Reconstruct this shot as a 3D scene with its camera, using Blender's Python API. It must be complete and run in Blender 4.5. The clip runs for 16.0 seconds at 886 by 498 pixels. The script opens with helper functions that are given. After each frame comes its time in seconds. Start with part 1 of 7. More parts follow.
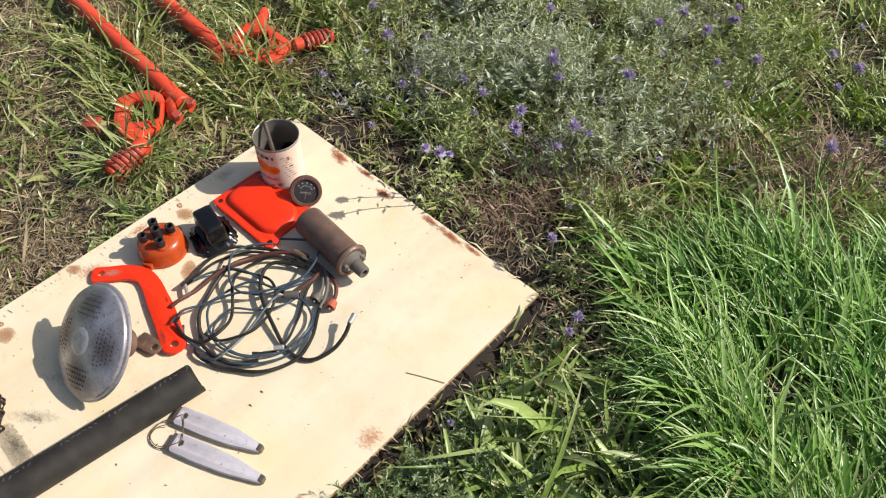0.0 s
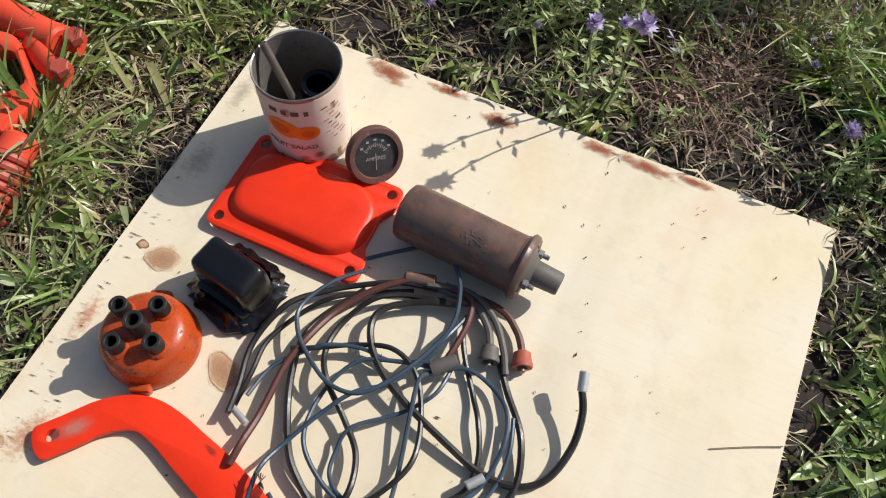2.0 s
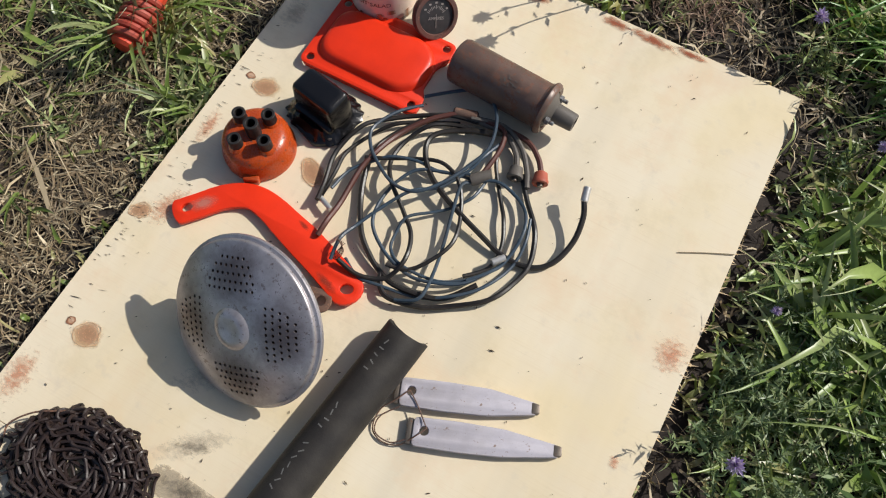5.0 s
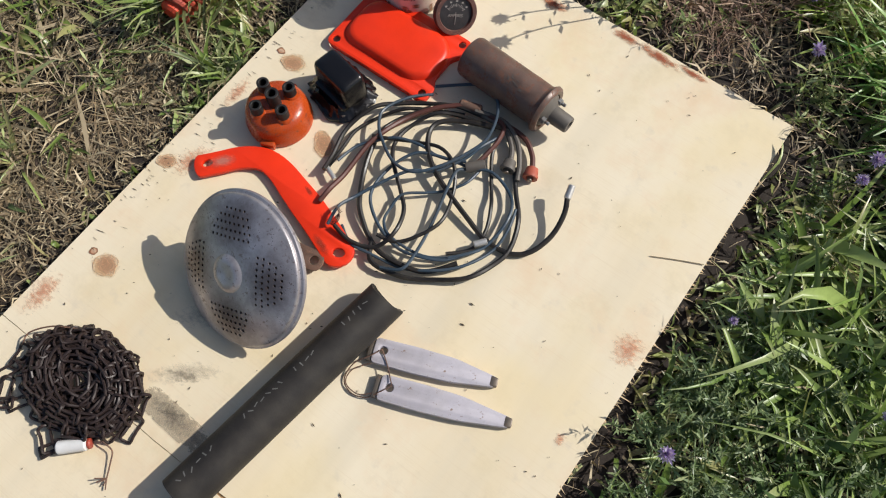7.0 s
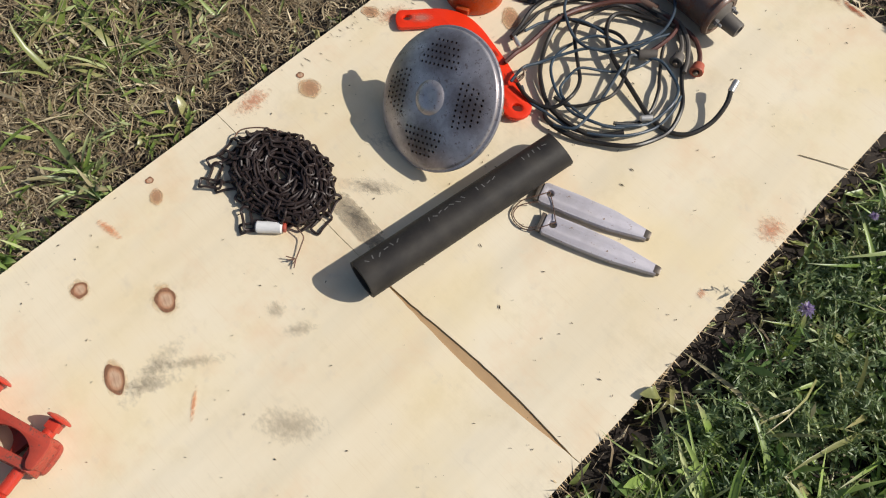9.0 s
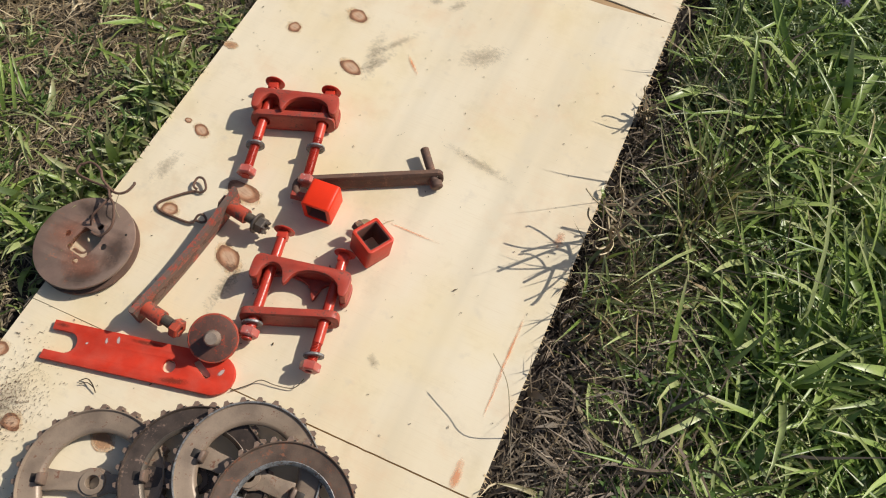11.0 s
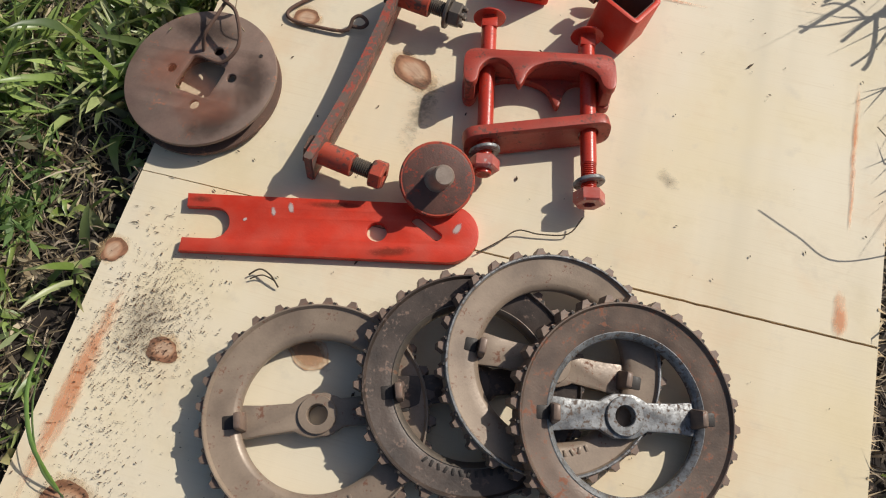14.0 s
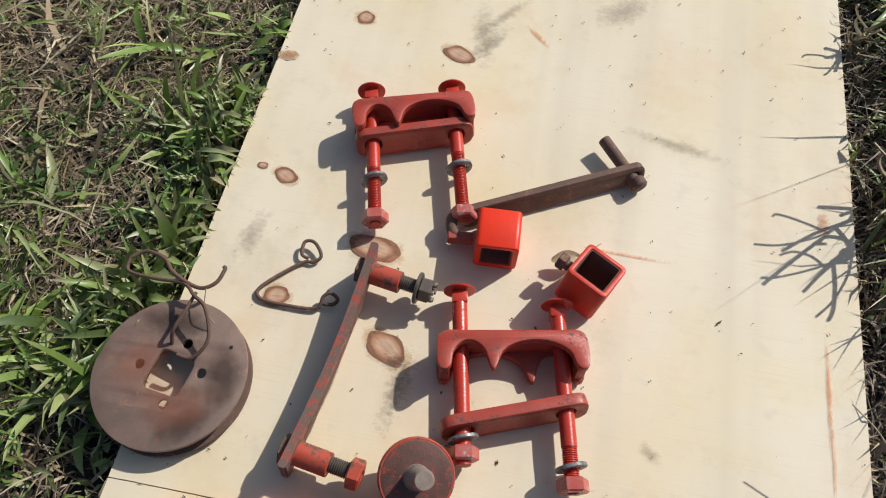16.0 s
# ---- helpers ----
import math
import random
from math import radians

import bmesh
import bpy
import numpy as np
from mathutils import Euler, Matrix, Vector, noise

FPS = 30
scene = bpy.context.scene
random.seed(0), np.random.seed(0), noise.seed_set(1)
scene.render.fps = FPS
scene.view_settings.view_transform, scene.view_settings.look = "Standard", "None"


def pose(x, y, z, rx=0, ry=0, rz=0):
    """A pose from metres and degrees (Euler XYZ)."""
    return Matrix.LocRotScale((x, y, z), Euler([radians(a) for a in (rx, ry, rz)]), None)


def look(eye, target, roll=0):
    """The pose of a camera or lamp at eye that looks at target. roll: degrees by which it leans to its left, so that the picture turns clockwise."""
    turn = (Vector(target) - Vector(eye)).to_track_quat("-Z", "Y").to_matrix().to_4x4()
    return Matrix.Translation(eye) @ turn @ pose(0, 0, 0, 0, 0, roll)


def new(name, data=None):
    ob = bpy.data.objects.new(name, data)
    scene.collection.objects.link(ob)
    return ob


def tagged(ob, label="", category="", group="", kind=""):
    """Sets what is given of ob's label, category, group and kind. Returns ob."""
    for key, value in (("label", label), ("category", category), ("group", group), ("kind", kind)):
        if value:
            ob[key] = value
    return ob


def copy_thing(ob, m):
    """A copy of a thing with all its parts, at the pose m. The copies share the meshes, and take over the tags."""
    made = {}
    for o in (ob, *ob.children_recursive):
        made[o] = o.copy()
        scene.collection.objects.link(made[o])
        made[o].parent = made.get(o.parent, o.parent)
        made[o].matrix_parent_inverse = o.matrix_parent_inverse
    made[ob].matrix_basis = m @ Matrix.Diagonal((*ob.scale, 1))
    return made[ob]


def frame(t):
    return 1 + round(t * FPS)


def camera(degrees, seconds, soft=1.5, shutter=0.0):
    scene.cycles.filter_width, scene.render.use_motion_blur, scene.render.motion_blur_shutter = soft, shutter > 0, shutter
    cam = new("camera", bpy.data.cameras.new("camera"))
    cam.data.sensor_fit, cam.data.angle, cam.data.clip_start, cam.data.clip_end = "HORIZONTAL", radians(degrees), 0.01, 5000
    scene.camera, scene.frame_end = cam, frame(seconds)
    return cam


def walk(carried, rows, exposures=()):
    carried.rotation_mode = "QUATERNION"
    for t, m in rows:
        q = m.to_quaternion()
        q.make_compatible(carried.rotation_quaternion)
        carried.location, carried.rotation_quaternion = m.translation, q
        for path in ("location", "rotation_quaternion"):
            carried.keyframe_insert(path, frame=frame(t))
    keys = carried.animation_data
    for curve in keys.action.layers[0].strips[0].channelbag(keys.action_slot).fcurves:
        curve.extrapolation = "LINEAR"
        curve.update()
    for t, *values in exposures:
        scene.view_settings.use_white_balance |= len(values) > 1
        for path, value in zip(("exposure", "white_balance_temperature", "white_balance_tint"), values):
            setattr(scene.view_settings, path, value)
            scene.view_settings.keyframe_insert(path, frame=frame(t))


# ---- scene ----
cam = camera(60.9, 16.0, soft=1.1)
walk(cam, [
    (0.0, pose(0.6563, -0.6336, 1.0206, 37.92, -0.82, 42.73)),
    (0.5, pose(0.4213, -0.6103, 0.9866, 31.98, -1.24, 37.17)),
    (1.0, pose(0.2426, -0.5295, 0.8434, 29.17, -0.80, 31.67)),
    (1.5, pose(0.1513, -0.4817, 0.7135, 27.54, -0.59, 26.66)),
    (2.0, pose(0.0885, -0.4713, 0.6264, 26.72, -1.34, 24.29)),
    (2.5, pose(0.0900, -0.4708, 0.6050, 25.91, -2.35, 24.47)),
    (3.0, pose(0.0861, -0.5254, 0.5947, 24.40, -3.60, 26.12)),
    (3.5, pose(0.0906, -0.5727, 0.5976, 22.81, -3.15, 28.08)),
    (4.0, pose(0.1014, -0.6294, 0.5936, 22.95, -2.67, 28.87)),
    (4.5, pose(0.1302, -0.6519, 0.6512, 21.93, -1.62, 28.87)),
    (4.7, pose(0.1365, -0.6435, 0.7329, 20.99, -1.33, 28.41)),
    (6.8, pose(0.2289, -0.6296, 0.8177, 21.38, -0.01, 34.36)),
    (7.0, pose(0.2306, -0.6403, 0.8205, 20.75, -0.13, 36.12)),
    (7.5, pose(0.2376, -0.6628, 0.8200, 20.60, -0.24, 40.75)),
    (8.0, pose(0.2309, -0.7024, 0.8120, 20.09, 0.02, 45.04)),
    (8.2, pose(0.2333, -0.7137, 0.8160, 20.18, 0.11, 46.54)),
    (10.3, pose(0.2930, -1.4365, 0.8438, 27.11, -3.31, 35.09)),
    (10.5, pose(0.2837, -1.4973, 0.8573, 26.59, -2.98, 31.99)),
    (11.0, pose(0.2896, -1.6629, 0.9073, 25.71, -1.99, 24.33)),
    (11.5, pose(0.1965, -1.6714, 0.8587, 25.20, -0.90, 18.92)),
    (12.0, pose(0.1018, -1.7228, 0.7764, 23.86, 0.59, 16.12)),
    (12.5, pose(0.0533, -1.7935, 0.6067, 20.48, 0.81, 15.68)),
    (13.0, pose(0.0441, -1.8266, 0.5547, 18.69, 0.32, 15.61)),
    (13.5, pose(0.0415, -1.8228, 0.5506, 18.50, -0.00, 15.45)),
    (14.0, pose(0.0060, -1.7446, 0.5736, 20.18, -0.58, 15.01)),
    (14.5, pose(-0.0385, -1.6579, 0.5937, 22.86, -0.87, 14.43)),
    (15.0, pose(-0.0400, -1.6330, 0.6015, 25.43, -0.90, 13.69)),
    (15.5, pose(-0.0461, -1.6297, 0.6172, 27.02, -1.27, 12.46)),
    (16.0, pose(-0.0299, -1.6117, 0.6269, 28.40, -1.33, 11.34)),
], exposures=((0, 0.14, 6450, 10), (1.5, 0.0, 6200, 10), (2.5, -0.09, 6000, 10), (3.5, -0.14, 6150, 10), (4.5, -0.24, 6250, 10), (7.0, -0.19, 6250, 10), (8.2, -0.21, 6300, 10), (10.5, -0.24, 6550, 10), (12.0, -0.19, 6600, 10), (12.5, -0.21, 6600, 10), (13, -0.31, 6550, 10), (14, -0.39, 6450, 10), (15, -0.31, 6250, 10), (16, -0.29, 6100, 10)))

from mathutils import geometry

# ---- light ----
SUN_ELEV, SUN_AZ = radians(40.0), radians(45.0)
world = bpy.data.worlds.new("world")
scene.world = world
world.use_nodes = True
wn = world.node_tree.nodes
sky = wn.new("ShaderNodeTexSky")
sky.sky_type, sky.sun_disc = "NISHITA", False
sky.sun_elevation, sky.sun_rotation = SUN_ELEV, SUN_AZ
sky.air_density, sky.dust_density, sky.ozone_density = 1.0, 2.2, 1.0
wn["Background"].inputs["Strength"].default_value = 0.095
world.node_tree.links.new(sky.outputs[0], wn["Background"].inputs[0])
sun_data = bpy.data.lights.new("sun", "SUN")
sun_data.energy, sun_data.angle, sun_data.color = 5.0, radians(0.53), (1.0, 0.95, 0.86)
sun_lamp = new("sun", sun_data)
sun_lamp.matrix_world = look((4 * math.cos(SUN_ELEV) * math.sin(SUN_AZ), 4 * math.cos(SUN_ELEV) * math.cos(SUN_AZ), 4 * math.sin(SUN_ELEV)), (0, 0, 0))


# ---- materials ----
class Nodes:
    """Short ways to wire a node material."""

    def __init__(self, name):
        self.material = bpy.data.materials.new(name)
        self.material.use_nodes = True
        self.tree = self.material.node_tree
        self.bsdf = self.tree.nodes["Principled BSDF"]

    def node(self, kind, **values):
        made = self.tree.nodes.new(kind)
        for key, value in values.items():
            made.inputs[key.replace("_", " ")].default_value = value
        return made

    def link(self, a, b):
        self.tree.links.new(a, b)

    def noise(self, where, scale, detail=4.0, rough=0.55):
        made = self.node("ShaderNodeTexNoise", Scale=scale, Detail=detail, Roughness=rough)
        self.link(where, made.inputs["Vector"])
        return made.outputs["Fac"]

    def ramp(self, fac, *stops):
        made = self.tree.nodes.new("ShaderNodeValToRGB")
        band = made.color_ramp
        while len(band.elements) < len(stops):
            band.elements.new(0.5)
        for element, (at, colour) in zip(band.elements, stops):
            element.position = at
            element.color = (*colour, 1) if isinstance(colour, tuple) else (colour, colour, colour, 1)
        self.link(fac, made.inputs[0])
        return made.outputs[0]

    def mix(self, fac, a, b, how="MIX"):
        made = self.tree.nodes.new("ShaderNodeMix")
        made.data_type, made.blend_type = "RGBA", how
        for socket, value in ((made.inputs[0], fac), (made.inputs[6], a), (made.inputs[7], b)):
            if isinstance(value, (int, float)):
                socket.default_value = value
            elif isinstance(value, tuple):
                socket.default_value = (*value, 1)
            else:
                self.link(value, socket)
        return made.outputs[2]

    def bump(self, height, strength, distance=0.001):
        made = self.node("ShaderNodeBump", Strength=strength, Distance=distance)
        self.link(height, made.inputs["Height"])
        self.link(made.outputs[0], self.bsdf.inputs["Normal"])

    def coords(self, which="Object"):
        return self.tree.nodes.new("ShaderNodeTexCoord").outputs[which]


def surface(name, base, other, rough=0.5, metal=0.0, wear=None, wear_at=0.6, fine=600.0, coarse=60.0, relief=0.25, gloss=0.5, dust=0.0):
    """A base colour broken by a second one at two scales, with worn patches of a third and fine relief."""
    n = Nodes(name)
    where = n.coords()
    big, small = n.noise(where, coarse), n.noise(where, fine, 3)
    colour = n.mix(n.ramp(big, (0.35, 0.0), (0.7, 1.0)), base, other)
    colour = n.mix(0.35, colour, n.mix(small, base, other))
    rough_out = n.ramp(small, (0.2, max(rough - 0.12, 0.02)), (0.8, min(rough + 0.12, 1.0)))
    if wear:
        patch = n.mix(0.4, n.noise(where, coarse * 1.7, 6, 0.7), n.noise(where, fine * 0.6, 4))
        mask = n.ramp(patch, (wear_at - 0.03, 0.0), (wear_at + 0.03, 1.0))
        colour = n.mix(mask, colour, wear)
        rough_out = n.mix(mask, rough_out, (0.8, 0.8, 0.8))
        if metal:
            n.link(n.mix(mask, (metal,) * 3, (0.1,) * 3), n.bsdf.inputs["Metallic"])
    elif metal:
        n.bsdf.inputs["Metallic"].default_value = metal
    if dust:
        colour = n.mix(n.ramp(n.noise(where, coarse * 0.8, 5), (0.4, 0.0), (0.75, dust)), colour, (0.42, 0.36, 0.27))
    n.link(colour, n.bsdf.inputs["Base Color"])
    n.link(rough_out, n.bsdf.inputs["Roughness"])
    n.bsdf.inputs["Specular IOR Level"].default_value = gloss
    n.bump(n.mix(0.5, big, small), relief)
    return n.material


RED = surface("orange_red_paint", (0.80, 0.036, 0.006), (0.70, 0.030, 0.006), 0.42, wear=(0.22, 0.10, 0.06), wear_at=0.74, coarse=45, gloss=0.35)
RED_DULL = surface("weathered_red_paint", (0.43, 0.052, 0.027), (0.31, 0.048, 0.028), 0.5, wear=(0.20, 0.060, 0.040), wear_at=0.58, coarse=45, dust=0.14)
RED_CAST = surface("dull_red_casting", (0.43, 0.050, 0.026), (0.29, 0.040, 0.024), 0.46, wear=(0.15, 0.048, 0.034), wear_at=0.58, coarse=45, relief=0.4, dust=0.06)
RED_BOLT = surface("dark_red_bolt_paint", (0.56, 0.046, 0.022), (0.42, 0.036, 0.020), 0.32, wear=(0.20, 0.055, 0.04), wear_at=0.62, coarse=60)
NUT_WORN = surface("worn_red_nut", (0.44, 0.05, 0.03), (0.46, 0.19, 0.16), 0.35, wear=(0.48, 0.36, 0.34), wear_at=0.58, coarse=55)
DARK_FACE = surface("pitted_rusty_steel", (0.150, 0.064, 0.045), (0.072, 0.036, 0.028), 0.6, wear=(0.34, 0.055, 0.030), wear_at=0.58, coarse=70, relief=0.4)
RED_CHIPPED = surface("chipped_red_paint", (0.48, 0.065, 0.028), (0.36, 0.055, 0.03), 0.48, wear=(0.13, 0.062, 0.044), wear_at=0.53, coarse=42, dust=0.06)
RED_BRIGHT = surface("faded_orange_paint", (0.74, 0.070, 0.024), (0.60, 0.055, 0.024), 0.5, wear=(0.42, 0.10, 0.06), wear_at=0.64, coarse=25, gloss=0.3, dust=0.12)
RUST = surface("dark_rust", (0.16, 0.085, 0.055), (0.10, 0.060, 0.045), 0.75, wear=(0.26, 0.13, 0.075), wear_at=0.58, coarse=50, fine=900, relief=0.5)
RUST_DISC = surface("rusty_plate", (0.275, 0.178, 0.135), (0.125, 0.078, 0.062), 0.55, wear=(0.34, 0.14, 0.085), wear_at=0.60, coarse=30, fine=700, relief=0.14, dust=0.2)
STEEL_DARK = surface("oily_steel", (0.20, 0.165, 0.13), (0.12, 0.10, 0.085), 0.45, 0.6, wear=(0.17, 0.09, 0.055), wear_at=0.6, coarse=55, relief=0.3)
STEEL_BARE = surface("scuffed_bare_steel", (0.33, 0.335, 0.335), (0.085, 0.082, 0.08), 0.48, 0.35, wear=(0.12, 0.085, 0.065), wear_at=0.55, coarse=150, relief=0.22, gloss=0.4)
WHEEL_GREY = surface("grey_cast_iron", (0.345, 0.262, 0.190), (0.185, 0.137, 0.102), 0.42, 0.12, wear=(0.20, 0.095, 0.06), wear_at=0.60, coarse=38, relief=0.16, gloss=0.45)
WHEEL_BROWN = surface("browned_cast_iron", (0.182, 0.124, 0.090), (0.062, 0.043, 0.033), 0.36, 0.12, wear=(0.22, 0.090, 0.052), wear_at=0.57, coarse=45, relief=0.16, gloss=0.45)
WHEEL_OILY = surface("oily_black_cast_iron", (0.105, 0.076, 0.060), (0.030, 0.023, 0.019), 0.36, 0.15, wear=(0.19, 0.125, 0.095), wear_at=0.59, coarse=50, relief=0.16, gloss=0.5)
PIN_STEEL = surface("dull_steel_pin", (0.36, 0.29, 0.235), (0.21, 0.155, 0.12), 0.5, 0.25, wear=(0.17, 0.08, 0.05), wear_at=0.60, coarse=90, relief=0.25)
TOOTH_DARK = surface("grimy_tooth_iron", (0.24, 0.165, 0.122), (0.11, 0.075, 0.058), 0.46, 0.1, wear=(0.24, 0.12, 0.075), wear_at=0.60, coarse=70, relief=0.15)
BLADE = surface("aluminium_paint", (0.52, 0.49, 0.53), (0.40, 0.37, 0.40), 0.6, wear=(0.24, 0.17, 0.14), wear_at=0.61, coarse=60, dust=0.15, gloss=0.3)
COIL = surface("rusty_grey_canister", (0.185, 0.118, 0.088), (0.082, 0.050, 0.040), 0.40, 0.12, wear=(0.17, 0.078, 0.050), wear_at=0.54, coarse=44)
RUST_RED = surface("red_rust", (0.135, 0.055, 0.040), (0.070, 0.036, 0.029), 0.6, wear=(0.22, 0.10, 0.065), wear_at=0.60, coarse=70, relief=0.4)
DIAL_PRINT = surface("dull_dial_print", (0.34, 0.31, 0.28), (0.24, 0.21, 0.19), 0.6, relief=0.05)
BLACK = surface("glossy_black_enamel", (0.005, 0.005, 0.006), (0.009, 0.008, 0.008), 0.16, coarse=120, relief=0.45)
BAKELITE = surface("orange_bakelite", (0.50, 0.072, 0.010), (0.33, 0.042, 0.007), 0.28, wear=(0.10, 0.035, 0.02), wear_at=0.585, coarse=55)
RUBBER = surface("black_rubber", (0.012, 0.011, 0.011), (0.028, 0.025, 0.023), 0.55, coarse=90, gloss=0.35)
HOSE = surface("dusty_black_hose", (0.019, 0.017, 0.016), (0.034, 0.030, 0.027), 0.6, coarse=40, fine=500, gloss=0.25, dust=0.05, relief=0.4)
WIRE_BLACK = surface("black_cable", (0.010, 0.009, 0.009), (0.024, 0.020, 0.018), 0.36, coarse=60, gloss=0.35, dust=0.05)
WIRE_BLUE = surface("grey_blue_cable", (0.045, 0.072, 0.102), (0.024, 0.040, 0.058), 0.38, coarse=50, dust=0.08, gloss=0.35)
WIRE_BROWN = surface("brown_red_cable", (0.115, 0.034, 0.023), (0.07, 0.028, 0.021), 0.5, coarse=60)
BOOT_GREY = surface("grey_rubber_boot", (0.13, 0.11, 0.09), (0.09, 0.08, 0.07), 0.6)
BOOT_RED = surface("red_rubber_boot", (0.42, 0.09, 0.045), (0.30, 0.07, 0.04), 0.6)
LUG = surface("tinned_lug", (0.62, 0.60, 0.57), (0.45, 0.43, 0.40), 0.4, 0.6)
CHAIN = surface("dark_brown_chain_steel", (0.022, 0.015, 0.014), (0.042, 0.026, 0.022), 0.45, 0.1, coarse=120, gloss=0.45)
TIN = surface("dull_tinplate", (0.40, 0.37, 0.33), (0.28, 0.25, 0.22), 0.4, 0.7, wear=(0.2, 0.12, 0.07), wear_at=0.6)
LABEL = surface("faded_paper_label", (0.74, 0.62, 0.52), (0.66, 0.50, 0.40), 0.6, wear=(0.46, 0.26, 0.13), wear_at=0.62, coarse=28, relief=0.1)
FRUIT = surface("printed_orange", (0.85, 0.25, 0.012), (0.75, 0.16, 0.01), 0.5, coarse=80, relief=0.05)
FRUIT_DARK = surface("printed_deep_orange", (0.72, 0.14, 0.01), (0.6, 0.09, 0.01), 0.5, coarse=80, relief=0.05)
FADED_INK = surface("faded_red_print", (0.42, 0.20, 0.16), (0.52, 0.30, 0.24), 0.6, relief=0.05)
INK = surface("dark_print", (0.09, 0.05, 0.04), (0.14, 0.08, 0.06), 0.6, relief=0.05)
DIAL = surface("black_dial", (0.022, 0.021, 0.022), (0.045, 0.04, 0.04), 0.4, coarse=150)
WHITE = surface("white_plastic", (0.75, 0.74, 0.72), (0.62, 0.6, 0.57), 0.4)
SPLINTER = surface("pale_wood_fibre", (0.68, 0.52, 0.31), (0.5, 0.36, 0.2), 0.8)
DEBRIS = surface("dark_plant_debris", (0.12, 0.085, 0.05), (0.06, 0.045, 0.03), 0.9)
GRIT = surface("brown_soil_grit", (0.17, 0.095, 0.055), (0.075, 0.045, 0.03), 0.9)
PALE_STONE = surface("pale_stone", (0.7, 0.66, 0.62), (0.55, 0.5, 0.46), 0.8)


def plywood():
    """Pale rotary-cut veneer: broad soft figure along the sheet, faint fibre lines, yellowed patches."""
    n = Nodes("plywood_veneer")
    where = n.coords()
    long = n.node("ShaderNodeMapping", Scale=(26.0, 1.6, 1.0))
    n.link(where, long.inputs[0])
    fibre = n.node("ShaderNodeMapping", Scale=(16.0, 620.0, 1.0))
    n.link(where, fibre.inputs[0])
    figure = n.noise(long.outputs[0], 1.0, 5, 0.6)
    lines = n.noise(fibre.outputs[0], 1.0, 3)
    broad = n.noise(where, 3.2, 5, 0.6)
    colour = n.mix(n.ramp(figure, (0.3, 0.0), (0.72, 1.0)), (0.76, 0.650, 0.465), (0.71, 0.590, 0.400))
    colour = n.mix(n.ramp(broad, (0.38, 0.0), (0.66, 1.0)), colour, (0.78, 0.69, 0.525))
    colour = n.mix(n.ramp(lines, (0.55, 0.0), (0.8, 0.22)), colour, (0.52, 0.36, 0.18))
    bands = n.node("ShaderNodeMapping", Scale=(15.0, 0.5, 1.0))
    n.link(where, bands.inputs[0])
    colour = n.mix(n.ramp(n.noise(bands.outputs[0], 1.0, 3), (0.5, 0.0), (0.72, 0.5)), colour, (0.62, 0.545, 0.405))
    dirt = n.noise(where, 11.0, 7, 0.72)
    colour = n.mix(n.ramp(dirt, (0.54, 0.0), (0.78, 0.42)), colour, (0.40, 0.33, 0.24))
    yellow = n.noise(where, 5.5, 4, 0.55)
    colour = n.mix(n.ramp(yellow, (0.50, 0.0), (0.68, 0.55)), colour, (0.76, 0.62, 0.36))
    warm = n.noise(where, 7.5, 6, 0.68)
    colour = n.mix(n.ramp(warm, (0.53, 0.0), (0.74, 0.50)), colour, (0.70, 0.47, 0.28))
    grey = n.noise(where, 34.0, 5, 0.6)
    colour = n.mix(n.ramp(grey, (0.60, 0.0), (0.78, 0.38)), colour, (0.50, 0.44, 0.37))
    n.link(colour, n.bsdf.inputs["Base Color"])
    n.bsdf.inputs["Roughness"].default_value = 0.62
    n.bsdf.inputs["Specular IOR Level"].default_value = 0.25
    n.bump(n.mix(0.5, lines, figure), 0.12)
    return n.material


def spot(name, inner, outer, edge=0.62, strength=1.0, streak=1.0, grain=60.0, hard=0.12, broken=0.9, rim=True):
    """A stain with an uneven, fading outline, drawn round its own origin on a sheet of unit half-width."""
    n = Nodes(name)
    where = n.coords("Generated")
    shift = n.node("ShaderNodeMapping", Location=(-1, -1, 0), Scale=(2, 2, 0))
    n.link(where, shift.inputs[0])
    length = n.tree.nodes.new("ShaderNodeVectorMath")
    length.operation = "LENGTH"
    n.link(shift.outputs[0], length.inputs[0])
    world_at = n.node("ShaderNodeMapping", Scale=(1.0, streak, 1.0))
    n.link(n.tree.nodes.new("ShaderNodeNewGeometry").outputs["Position"], world_at.inputs[0])
    wob = n.noise(world_at.outputs[0], grain, 6, 0.65)
    add = n.tree.nodes.new("ShaderNodeMath")
    add.operation = "MULTIPLY_ADD"
    add.inputs[1].default_value = broken
    n.link(wob, add.inputs[0])
    n.link(length.outputs["Value"], add.inputs[2])
    # the far rim always fades out, however broken the mark is
    half = n.tree.nodes.new("ShaderNodeMath")
    half.operation = "MULTIPLY"
    half.inputs[1].default_value = 0.5
    n.link(add.outputs[0], half.inputs[0])
    mask = n.ramp(half.outputs[0], (edge / 2, strength), ((edge + hard + 0.25) / 2, 0.0))
    if rim:
        mask = n.mix(1.0, mask, n.ramp(length.outputs["Value"], (0.72, 1.0), (0.97, 0.0)), "MULTIPLY")
    n.link(n.mix(n.ramp(length.outputs["Value"], (0.15, 0.0), (0.8, 1.0)), inner, outer), n.bsdf.inputs["Base Color"])
    n.link(mask, n.bsdf.inputs["Alpha"])
    n.bsdf.inputs["Roughness"].default_value = 0.75
    n.bsdf.inputs["Specular IOR Level"].default_value = 0.1
    return n.material


